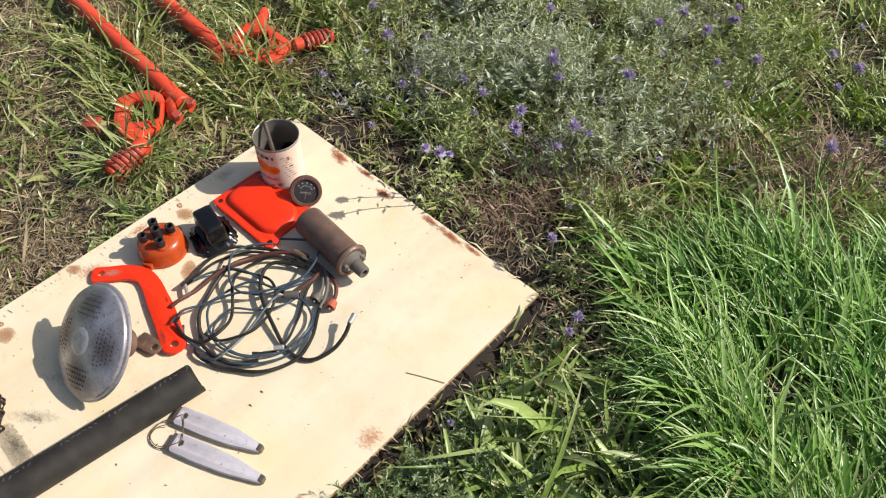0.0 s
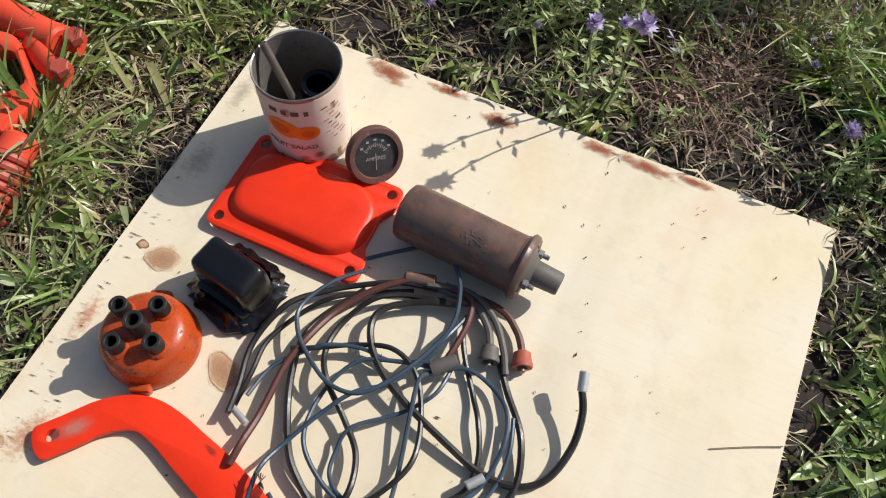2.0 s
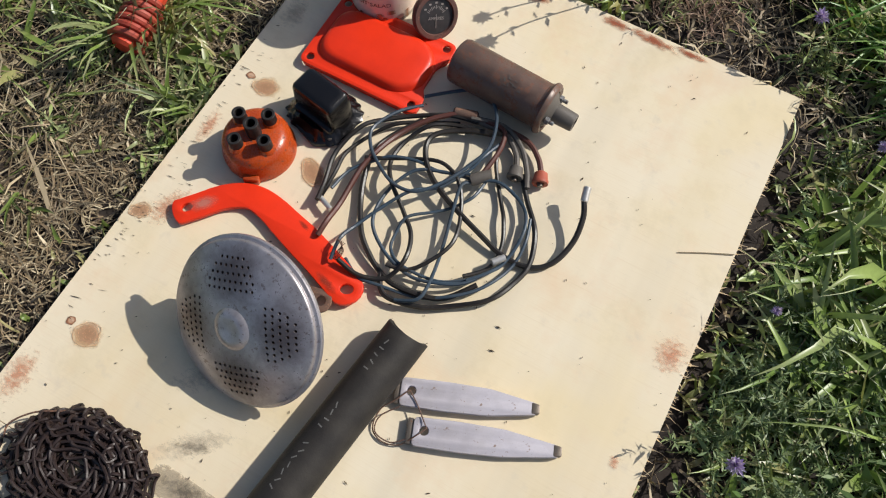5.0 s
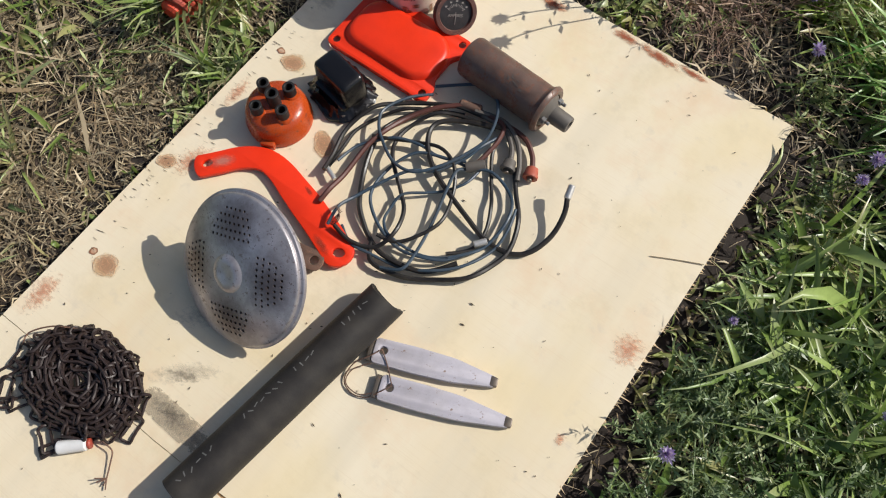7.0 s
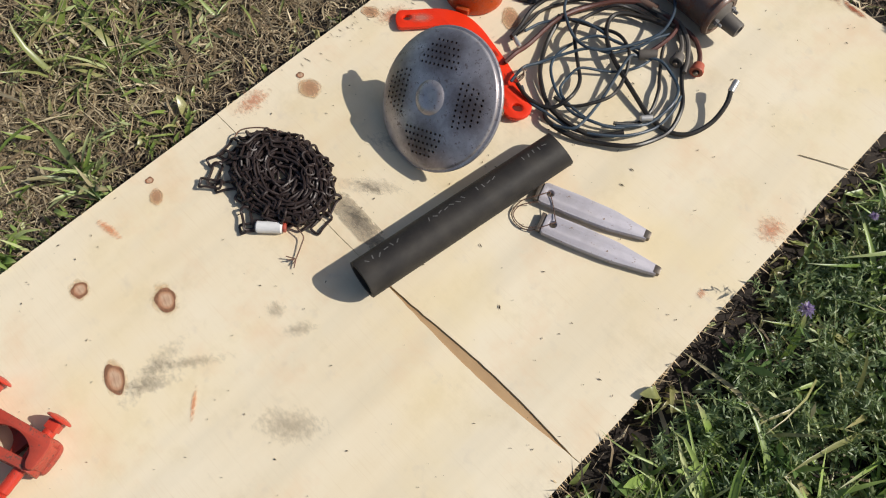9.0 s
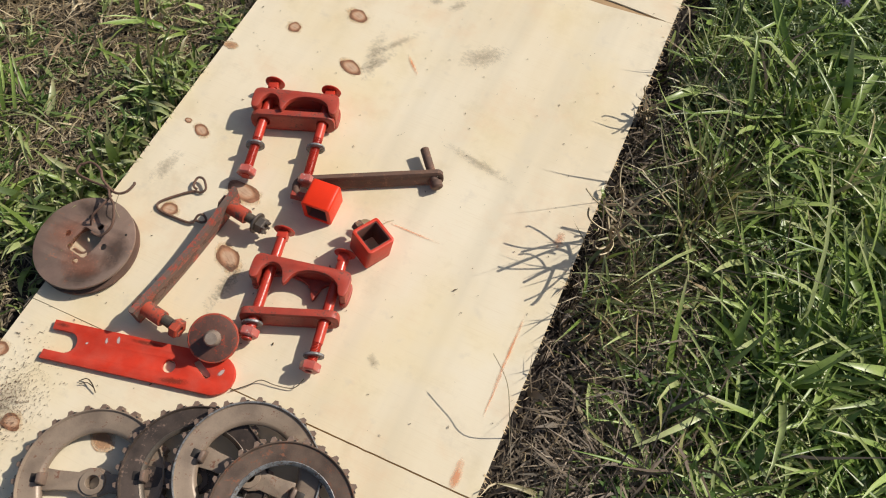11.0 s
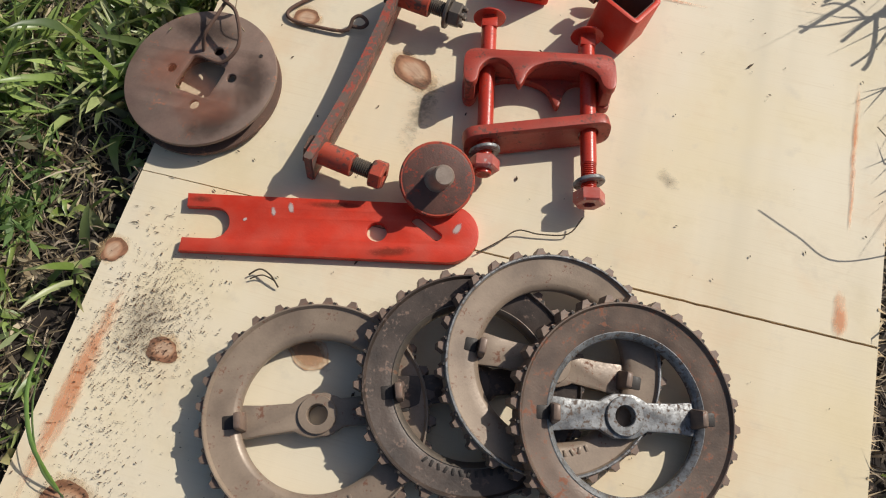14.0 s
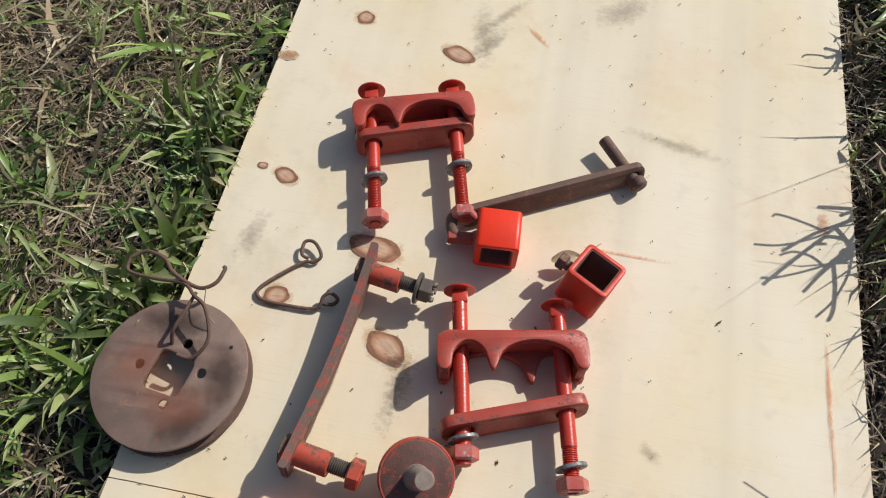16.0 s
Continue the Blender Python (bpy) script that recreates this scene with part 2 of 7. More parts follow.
def knot_wood():
    """Ringed brown heartwood with a dark rim, drawn round the knot's own centre."""
    n = Nodes("knot_wood")
    shift = n.node("ShaderNodeMapping", Location=(-1, -1, 0), Scale=(2, 2, 0))
    n.link(n.coords("Generated"), shift.inputs[0])
    length = n.tree.nodes.new("ShaderNodeVectorMath")
    length.operation = "LENGTH"
    n.link(shift.outputs[0], length.inputs[0])
    at = n.coords()
    add = n.tree.nodes.new("ShaderNodeMath")
    add.operation = "MULTIPLY_ADD"
    add.inputs[1].default_value = 0.35
    n.link(n.noise(at, 90, 4), add.inputs[0])
    n.link(length.outputs["Value"], add.inputs[2])
    colour = n.ramp(add.outputs[0], (0.2, (0.50, 0.33, 0.22)), (0.62, (0.56, 0.38, 0.25)), (0.82, (0.46, 0.24, 0.13)), (0.97, (0.20, 0.09, 0.045)))
    lines = n.node("ShaderNodeMapping", Scale=(60, 420, 1))
    n.link(at, lines.inputs[0])
    colour = n.mix(n.ramp(n.noise(lines.outputs[0], 1.0, 4), (0.46, 0.0), (0.66, 0.6)), colour, (0.34, 0.18, 0.10))
    colour = n.mix(n.ramp(n.noise(at, 70, 4), (0.52, 0.0), (0.7, 0.5)), colour, (0.46, 0.20, 0.11))
    n.link(colour, n.bsdf.inputs["Base Color"])
    n.bsdf.inputs["Roughness"].default_value = 0.7
    return n.material


def leafy(name, *colours, through_light=0.35, rough=0.45, dry=None, shine=0.45):
    """Plant tissue: each blade its own tone, some with withered tips, with light passing through."""
    n = Nodes(name)
    rnd = n.tree.nodes.new("ShaderNodeNewGeometry").outputs["Random Per Island"]
    step = 1.0 / max(len(colours) - 1, 1)
    colour = n.ramp(rnd, *[(i * step, c) for i, c in enumerate(colours)])
    at = n.coords()
    patch = n.noise(at, 2.5, 3)
    colour = n.mix(n.ramp(patch, (0.35, 0.0), (0.7, 0.35)), colour, n.mix(0.5, colour, (0.16, 0.15, 0.05)))
    colour = n.mix(n.ramp(n.noise(at, 130, 3), (0.4, 0.0), (0.75, 0.45)), colour, n.mix(1.0, colour, (0.62, 0.62, 0.55), "MULTIPLY"))
    if dry:
        along = n.tree.nodes.new("ShaderNodeAttribute")
        along.attribute_name = "along"
        reach = n.tree.nodes.new("ShaderNodeMath")
        reach.operation = "MULTIPLY"
        n.link(along.outputs["Fac"], reach.inputs[0])
        n.link(n.ramp(rnd, (0.0, 0.75), (0.31, 1.1), (0.32, 0.5), (0.66, 1.0), (0.67, 0.55), (1.0, 0.95)), reach.inputs[1])
        colour = n.mix(n.ramp(reach.outputs[0], (0.62, 0.0), (0.98, 0.85)), colour, dry)
    n.link(colour, n.bsdf.inputs["Base Color"])
    n.bsdf.inputs["Roughness"].default_value = rough
    n.bsdf.inputs["Specular IOR Level"].default_value = shine
    glow = n.tree.nodes.new("ShaderNodeBsdfTranslucent")
    n.link(n.mix(1.0, colour, (1.0, 1.0, 0.6), "MULTIPLY"), glow.inputs[0])
    both = n.tree.nodes.new("ShaderNodeMixShader")
    both.inputs[0].default_value = through_light
    n.link(n.bsdf.outputs[0], both.inputs[1])
    n.link(glow.outputs[0], both.inputs[2])
    n.link(both.outputs[0], n.tree.nodes["Material Output"].inputs[0])
    return n.material


def stained_dome():
    """Silver paint with brown grime gathered round four patches of holes."""
    n = Nodes("grimy_silver_dome")
    at = n.coords()
    fine, broad = n.noise(at, 420, 4), n.noise(at, 42, 6, 0.68)
    colour = n.mix(n.ramp(broad, (0.35, 0.0), (0.7, 1.0)), (0.56, 0.52, 0.53), (0.34, 0.31, 0.315))
    for k in range(4):
        a = radians(33 + 90 * k)
        gap = n.tree.nodes.new("ShaderNodeVectorMath")
        gap.operation = "DISTANCE"
        gap.inputs[1].default_value = (.053 * math.cos(a), .053 * math.sin(a), .009)
        n.link(at, gap.inputs[0])
        add = n.tree.nodes.new("ShaderNodeMath")
        add.operation = "MULTIPLY_ADD"
        add.inputs[1].default_value = 0.036
        n.link(n.noise(at, 75, 6, 0.65), add.inputs[0])
        n.link(gap.outputs["Value"], add.inputs[2])
        colour = n.mix(n.ramp(add.outputs[0], (0.028, 0.85), (0.056, 0.0)), colour, (0.105, 0.078, 0.072))
    pits = n.noise(at, 150, 6, 0.7)
    colour = n.mix(n.ramp(pits, (0.57, 0.0), (0.66, 0.7)), colour, (0.15, 0.10, 0.085))
    n.link(colour, n.bsdf.inputs["Base Color"])
    n.link(n.ramp(n.mix(0.5, fine, broad), (0.3, 0.22), (0.7, 0.46)), n.bsdf.inputs["Roughness"])
    n.bsdf.inputs["Metallic"].default_value = 0.6
    n.bump(n.mix(0.5, broad, fine), 0.12)
    return n.material


SILVER_DOME = stained_dome()
PLY = plywood()
PLY_CORE = surface("plywood_core", (0.40, 0.26, 0.13), (0.32, 0.20, 0.10), 0.8, coarse=40)
KNOT = knot_wood()
LINK_WORN = surface("worn_red_link", (0.43, 0.06, 0.030), (0.28, 0.05, 0.030), 0.5, wear=(0.140, 0.090, 0.070), wear_at=0.475, coarse=34, dust=0.06)
RED_MID = surface("scuffed_red_paint", (0.64, 0.044, 0.018), (0.50, 0.036, 0.018), 0.45, wear=(0.40, 0.15, 0.11), wear_at=0.68, coarse=55, dust=0.12, gloss=0.3)
# Near-black: painted shade in groove, tooth dots and lug patches; also letter bars
RECESS_SHADE = surface("near_black_shade", (0.035, 0.026, 0.02), (0.02, 0.016, 0.013), 0.6)
# Dark red-brown that puts the shade inside the collars into the colour
INSIDE = surface("shaded_inside", (0.19, 0.070, 0.050), (0.11, 0.055, 0.044), 0.7)
RESIN = spot("resin_bloom", (0.46, 0.25, 0.15), (0.58, 0.35, 0.21), 0.98, 0.5, grain=170, hard=0.25)
RESIN_LINE = surface("dried_resin", (0.50, 0.30, 0.17), (0.60, 0.42, 0.24), 0.5, coarse=120)
HALO = spot("resin_halo", (0.58, 0.36, 0.18), (0.70, 0.48, 0.26), 0.78, 0.65, grain=60)
ORANGE_MARK = spot("orange_wax_mark", (0.72, 0.24, 0.09), (0.75, 0.34, 0.16), 1.10, 0.50, streak=0.25, grain=260, hard=0.30, broken=1.6)
RED_STAIN = spot("red_brown_stain", (0.56, 0.19, 0.09), (0.66, 0.36, 0.20), 1.12, 0.50, streak=1.8, grain=150, hard=0.34, broken=2.1)
RED_STAIN_DEEP = spot("deep_red_stain", (0.30, 0.075, 0.035), (0.50, 0.22, 0.11), 1.16, 0.8, streak=2.0, grain=80, hard=0.32, broken=1.8)
SMUDGE = spot("grey_smudge", (0.24, 0.20, 0.16), (0.36, 0.31, 0.24), 0.98, 0.30, streak=1.6, grain=130, hard=0.40, broken=1.8)
RUB = spot("black_rub_mark", (0.13, 0.115, 0.09), (0.22, 0.19, 0.14), 1.10, 0.42, streak=1.5, grain=190, hard=0.32, broken=2.2)
RUST_RUN = spot("rust_stain", (0.30, 0.13, 0.06), (0.50, 0.30, 0.18), 0.75, 0.7, grain=110, hard=0.35)
PAINT_SCUFF = spot("rubbed_paint", (0.50, 0.25, 0.19), (0.60, 0.16, 0.10), 0.74, 0.55, streak=1.5, grain=160, hard=0.35)
DARK_SCUFF = spot("grimy_paint", (0.15, 0.05, 0.03), (0.26, 0.05, 0.03), 0.74, 0.5, streak=1.5, grain=160, hard=0.3)
PALE_SCUFF = spot("bare_paint_scratch", (0.55, 0.48, 0.44), (0.55, 0.36, 0.32), 0.85, 0.8, grain=200)
RED_RUST_STAIN = spot("red_rust_bloom", (0.40, 0.13, 0.07), (0.32, 0.13, 0.08), 0.75, 0.30, grain=90, hard=0.40)
DARK_RUST_STAIN = spot("dark_rust_patch", (0.06, 0.042, 0.036), (0.11, 0.075, 0.06), 0.75, 0.5, grain=90, hard=0.40)
WORN_STEEL = spot("worn_bare_steel", (0.15, 0.10, 0.08), (0.20, 0.10, 0.07), 0.85, 0.85, grain=120, hard=0.25)
GREY_BAND = spot("grey_scuffed_band", (0.26, 0.215, 0.165), (0.32, 0.27, 0.20), 1.85, 0.42, streak=1.6, grain=140, hard=0.45, broken=1.6, rim=False)
# Base tones pushed near black to paint in shade between the blades
SOIL = surface("shade_dark_soil", (0.034, 0.024, 0.018), (0.016, 0.012, 0.009), 0.95, wear=(0.21, 0.145, 0.105), wear_at=0.62, coarse=9, fine=160, relief=1.0)
GRASS_LUSH = leafy("lush_grass", (0.080, 0.225, 0.030), (0.22, 0.43, 0.075), (0.37, 0.56, 0.15), (0.12, 0.30, 0.05), (0.46, 0.60, 0.24), rough=0.34, through_light=0.30, dry=(0.44, 0.53, 0.22), shine=0.45)
GRASS_BROAD = leafy("broad_blades", (0.112, 0.182, 0.034), (0.235, 0.335, 0.076), (0.38, 0.47, 0.16), (0.47, 0.50, 0.25), (0.065, 0.115, 0.030), (0.42, 0.36, 0.20), rough=0.38, through_light=0.22, dry=(0.46, 0.40, 0.23), shine=0.5)
GRASS_COOL = leafy("cool_green_blades", (0.100, 0.180, 0.034), (0.255, 0.375, 0.078), (0.43, 0.55, 0.17), (0.155, 0.255, 0.043), (0.51, 0.57, 0.25), rough=0.36, through_light=0.20, dry=(0.42, 0.40, 0.23), shine=0.42)
GRASS_MIXED = leafy("meadow_grass", (0.12, 0.185, 0.035), (0.235, 0.315, 0.070), (0.34, 0.41, 0.13), (0.44, 0.38, 0.18), (0.15, 0.24, 0.040), rough=0.32, through_light=0.25, dry=(0.48, 0.40, 0.22), shine=0.55)
STRAW = leafy("dry_straw", (0.44, 0.33, 0.195), (0.20, 0.14, 0.085), (0.73, 0.60, 0.39), (0.065, 0.043, 0.030), (0.43, 0.31, 0.18), through_light=0.12, rough=0.55)
GRASS_YELLOW = leafy("yellow_green_blades", (0.20, 0.32, 0.045), (0.34, 0.47, 0.09), (0.14, 0.24, 0.035), (0.42, 0.50, 0.15), rough=0.36, through_light=0.32, dry=(0.50, 0.47, 0.20), shine=0.42)
STRAW_DARK = leafy("weathered_straw", (0.21, 0.155, 0.11), (0.095, 0.068, 0.05), (0.42, 0.33, 0.245), (0.050, 0.036, 0.027), (0.17, 0.125, 0.088), through_light=0.08, rough=0.6)
DEAD_WEED = leafy("dead_weed", (0.30, 0.19, 0.13), (0.44, 0.31, 0.22), (0.17, 0.10, 0.07), (0.38, 0.24, 0.17), through_light=0.12, rough=0.6)
WEED = leafy("grey_green_weed", (0.20, 0.28, 0.085), (0.40, 0.48, 0.18), (0.60, 0.65, 0.34), (0.13, 0.20, 0.05), (0.58, 0.50, 0.27), through_light=0.25, rough=0.5)
WEED_SILVER = leafy("silvery_weed", (0.34, 0.40, 0.25), (0.54, 0.60, 0.42), (0.70, 0.73, 0.60), (0.22, 0.30, 0.13), (0.60, 0.56, 0.45), through_light=0.25, rough=0.5)
WEED_FERN = leafy("dark_ferny_weed", (0.09, 0.155, 0.058), (0.19, 0.275, 0.12), (0.34, 0.42, 0.23), (0.10, 0.165, 0.055), (0.38, 0.42, 0.20), through_light=0.2, rough=0.42)
WEED_DARK = leafy("dark_broad_weed", (0.07, 0.14, 0.036), (0.12, 0.21, 0.06), (0.20, 0.30, 0.10), through_light=0.25, rough=0.48, shine=0.35)
PETAL = leafy("violet_petals", (0.62, 0.52, 0.83), (0.44, 0.31, 0.72), (0.74, 0.68, 0.89), (0.53, 0.41, 0.79), through_light=0.35, rough=0.6)
PETAL_PALE = leafy("pale_lilac_buds", (0.52, 0.49, 0.66), (0.66, 0.63, 0.74), (0.40, 0.40, 0.46), (0.58, 0.52, 0.76), through_light=0.3, rough=0.6)
STEM = leafy("green_stems", (0.12, 0.17, 0.05), (0.16, 0.19, 0.07), through_light=0.1)


# ---- shapes ----
def finish(bm, sharp=38):
    bmesh.ops.recalc_face_normals(bm, faces=bm.faces)
    for f in bm.faces:
        f.smooth = True
    for e in bm.edges:
        e.smooth = len(e.link_faces) == 2 and e.calc_face_angle(0) < radians(sharp)


def part(name, bm, material, parent, label="", sharp=38, at=None):
    finish(bm, sharp)
    mesh = bpy.data.meshes.new(name)
    bm.to_mesh(mesh)
    bm.free()
    mesh.materials.append(material)
    ob = new(name, mesh)
    ob.parent = parent
    if at is not None:
        ob.matrix_local = at
    if label:
        ob["label"] = label
    return ob


def thing(name, label, category, at, group="", kind=""):
    ob = new(name)
    ob.empty_display_size = 0.02
    ob.matrix_world = at
    return tagged(ob, label, category, group, kind)


def frame_to(p, q):
    """A turn whose z axis runs from p to q."""
    return (Vector(q) - Vector(p)).to_track_quat("Z", "Y").to_matrix()


def lathe(p, q, profile, seg=32, bm=None):
    """Turns a profile of (distance from p towards q, radius) about that line; a radius of 0 closes it."""
    bm = bm or bmesh.new()
    m, p = frame_to(p, q), Vector(p)
    last = None
    for s, r in profile:
        if r <= 1e-6:
            ring = [bm.verts.new(p + m @ Vector((0, 0, s)))]
        else:
            ring = [bm.verts.new(p + m @ Vector((r * math.cos(i * math.tau / seg), r * math.sin(i * math.tau / seg), s))) for i in range(seg)]
        if last:
            for i in range(seg):
                j = (i + 1) % seg
                quad = [last[i % len(last)], last[j % len(last)], ring[j % len(ring)], ring[i % len(ring)]]
                quad = list(dict.fromkeys(quad))
                if len(quad) > 2:
                    bm.faces.new(quad)
        last = ring
    return bm


def rod(p, q, r, seg=20, chamfer=0.0006, bm=None):
    d = (Vector(q) - Vector(p)).length
    c = min(chamfer, r * 0.4)
    return lathe(p, q, [(0, 0), (0, r - c), (c, r), (d - c, r), (d, r - c), (d, 0)], seg, bm)


def pipe(p, q, r, inner, seg=36, bm=None):
    d = (Vector(q) - Vector(p)).length
    c = min(0.0005, (r - inner) * 0.3)
    return lathe(p, q, [(0, inner + c), (0, r - c), (c, r), (d - c, r), (d, r - c), (d, inner + c), (d - c, inner), (c, inner), (0, inner + c)], seg, bm)


def nut(p, q, r, hole=0.0, bm=None):
    d = (Vector(q) - Vector(p)).length
    prof = [(0, hole), (0, r * 0.86), (d * 0.12, r), (d * 0.88, r), (d, r * 0.86), (d, hole)]
    if hole:
        prof += [(d * 0.3, hole * 0.9), (0, hole)]
    return lathe(p, q, prof, 6, bm)


def curve_points(points, steps=8, closed=False):
    """A smooth line through the given corners (Catmull-Rom)."""
    pts = [Vector(p) for p in points]
    n, out = len(pts), []
    for i in range(n if closed else n - 1):
        if closed:
            a, b, c, d = (pts[(i + k) % n] for k in (-1, 0, 1, 2))
        else:
            a, b, c, d = pts[max(i - 1, 0)], pts[i], pts[i + 1], pts[min(i + 2, n - 1)]
        for k in range(steps):
            t = k / steps
            out.append(0.5 * (2 * b + (c - a) * t + (2 * a - 5 * b + 4 * c - d) * t * t + (3 * b - a - 3 * c + d) * t ** 3))
    if not closed:
        out.append(pts[-1])
    return out


def sweep(points, radius, seg=8, closed=False, bm=None, flat=1.0):
    bm = bm or bmesh.new()
    pts, n = [Vector(p) for p in points], len(points)
    side, rings = None, []
    for i in range(n):
        a = pts[i - 1] if (i or closed) else pts[0]
        b = pts[(i + 1) % n] if (i < n - 1 or closed) else pts[-1]
        d = (b - a).normalized()
        side = (side - d * side.dot(d)).normalized() if side else d.orthogonal().normalized()
        up = d.cross(side)
        rings.append([bm.verts.new(pts[i] + radius * (math.cos(k * math.tau / seg) * side + flat * math.sin(k * math.tau / seg) * up)) for k in range(seg)])
    for i in range(n if closed else n - 1):
        r, s = rings[i], rings[(i + 1) % n]
        for k in range(seg):
            bm.faces.new((r[k], r[(k + 1) % seg], s[(k + 1) % seg], s[k]))
    if not closed:
        bm.faces.new(rings[0][::-1])
        bm.faces.new(rings[-1])
    return bm


def box(size, at=None, bevel=0.001, bm=None):
    mine = bmesh.new()
    bmesh.ops.create_cube(mine, size=1.0)
    bmesh.ops.scale(mine, vec=size, verts=mine.verts)
    if bevel:
        bmesh.ops.bevel(mine, geom=mine.edges[:], offset=bevel, segments=2, profile=0.5, affect="EDGES")
    if at is not None:
        bmesh.ops.transform(mine, matrix=at, verts=mine.verts)
    return joined(bm, mine) if bm else mine


def joined(bm, more):
    mesh = bpy.data.meshes.new("join")
    more.to_mesh(mesh)
    more.free()
    bm.from_mesh(mesh)
    bpy.data.meshes.remove(mesh)
    return bm


def circle2(x, y, r, seg=20, ry=None, turn=0.0):
    ry = ry or r
    return [(x + r * math.cos(a) * math.cos(turn) - ry * math.sin(a) * math.sin(turn), y + r * math.cos(a) * math.sin(turn) + ry * math.sin(a) * math.cos(turn))
            for a in (i * math.tau / seg for i in range(seg))]


def rounded(corners, r, seg=5):
    """A closed outline with its corners rounded."""
    out, n = [], len(corners)
    for i in range(n):
        p, a, b = (Vector(corners[k % n]) for k in (i, i - 1, i + 1))
        u, v = (a - p), (b - p)
        k = min(r, u.length * 0.45, v.length * 0.45)
        s, e = p + u.normalized() * k, p + v.normalized() * k
        for j in range(seg + 1):
            t = j / seg
            out.append(tuple((1 - t) ** 2 * s + 2 * t * (1 - t) * p + t * t * e))
    return out


def cut_plate(outline, holes, thick, bevel=0.0008, at=None):
    """A flat plate of any outline with holes through it and rounded edges, its middle plane at z = 0."""
    cu = bpy.data.curves.new("cut", "CURVE")
    cu.dimensions, cu.fill_mode = "2D", "BOTH"
    cu.extrude, cu.bevel_depth, cu.bevel_resolution, cu.offset = thick / 2 - bevel, bevel, 1, -bevel
    for loop in (outline, *holes):
        s = cu.splines.new("POLY")
        s.points.add(len(loop) - 1)
        for point, (x, y) in zip(s.points, loop):
            point.co = (x, y, 0, 1)
        s.use_cyclic_u = True
    return meshed(cu, at)


def meshed(cu, at=None):
    ob = new("cut", cu)
    mesh = bpy.data.meshes.new_from_object(ob.evaluated_get(bpy.context.evaluated_depsgraph_get()))
    bpy.data.objects.remove(ob)
    bpy.data.curves.remove(cu)
    bm = bmesh.new()
    bm.from_mesh(mesh)
    bpy.data.meshes.remove(mesh)
    bmesh.ops.remove_doubles(bm, verts=bm.verts, dist=1e-6)
    if at is not None:
        bmesh.ops.transform(bm, matrix=at, verts=bm.verts)
    return bm


def lettering(words, size, thick=0.0001):
    cu = bpy.data.curves.new("words", "FONT")
    cu.body, cu.size, cu.extrude, cu.align_x, cu.align_y = words, size, thick, "CENTER", "CENTER"
    return meshed(cu)


def turned(bm, m):
    bmesh.ops.transform(bm, matrix=m, verts=bm.verts)
    return bm


def facing(place, normal, spin=0.0):
    """A pose whose z axis is the given normal."""
    return Matrix.Translation(place) @ Vector(normal).to_track_quat("Z", "Y").to_matrix().to_4x4() @ pose(0, 0, 0, 0, 0, spin)


# ---- ground ----
HALF, LONG, BOARD = 0.305, 2.44, 0.012


def ground_height(x, y):
    """Gentle humps, kept just under the sheet where it lies."""
    rough = 0.5 * np.sin(3.1 * x + 1.3) * np.sin(2.7 * y - 0.4) + 0.3 * np.sin(9.3 * x + 4 * y) + 0.25 * np.sin(17 * y - 11 * x + 2) + 0.12 * np.sin(41 * x + 23 * y) * np.sin(37 * y)
    fade = np.exp(-((x ** 2 + (y + 0.8) ** 2) / 60.0))
    h = -0.028 + 0.014 * rough * fade
    near = np.clip(1 - np.maximum(np.maximum(np.abs(x) - 0.30, y), -y - 2.44) / 0.06, 0, 1)
    return h * (1 - near) + np.minimum(h, -0.017) * near


def build_ground():
    def axis(lo, hi, step):
        mid = list(np.arange(lo, hi + step, step))
        far = [0.3 * 1.6 ** k for k in range(18)]
        return np.array([lo - f for f in far[::-1]] + mid + [hi + f for f in far])
    xs, ys = axis(-1.9, 1.9, 0.025), axis(-3.0, 2.2, 0.025)
    gx, gy = np.meshgrid(xs, ys)
    verts = np.stack([gx, gy, ground_height(gx, gy)], -1).reshape(-1, 3)
    w = len(xs)
    faces = [(j * w + i, j * w + i + 1, (j + 1) * w + i + 1, (j + 1) * w + i) for j in range(len(ys) - 1) for i in range(w - 1)]
    mesh = bpy.data.meshes.new("ground")
    mesh.from_pydata(verts.tolist(), [], faces)
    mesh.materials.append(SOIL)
    for p in mesh.polygons:
        p.use_smooth = True
    return tagged(new("ground", mesh), "dry brown soil under meadow grass, darkened for shade between blades", "ground", kind="structure")


build_ground()

# ---- the plywood sheet ----
sheet = thing("plywood_sheet", "long pale knotty plywood sheet lying on grass, stained edges", "plywood sheet", pose(0, 0, 0))
VENEER = 0.0022


def gap_half(x, centre, wide):
    """Half the width of the split between two veneers, as it opens and closes across the sheet."""
    t = min(max((x - centre[0]) / (centre[1] - centre[0]), 0), 1)
    return 0.0004 + wide * math.sin(math.pi * t ** 1.35) ** 1.2


def seam(x, which, side):
    if which == 0:
        return 0.0
    if which == 1:
        return -0.7445 + 0.012 * max(x - 0.05, 0) * 3 + side * gap_half(x, (-0.02, 0.297), 0.0068)
    if which == 2:
        return -1.5335 + 0.012 * x + side * gap_half(x, (-0.35, 0.6), 0.0006)
    return -LONG


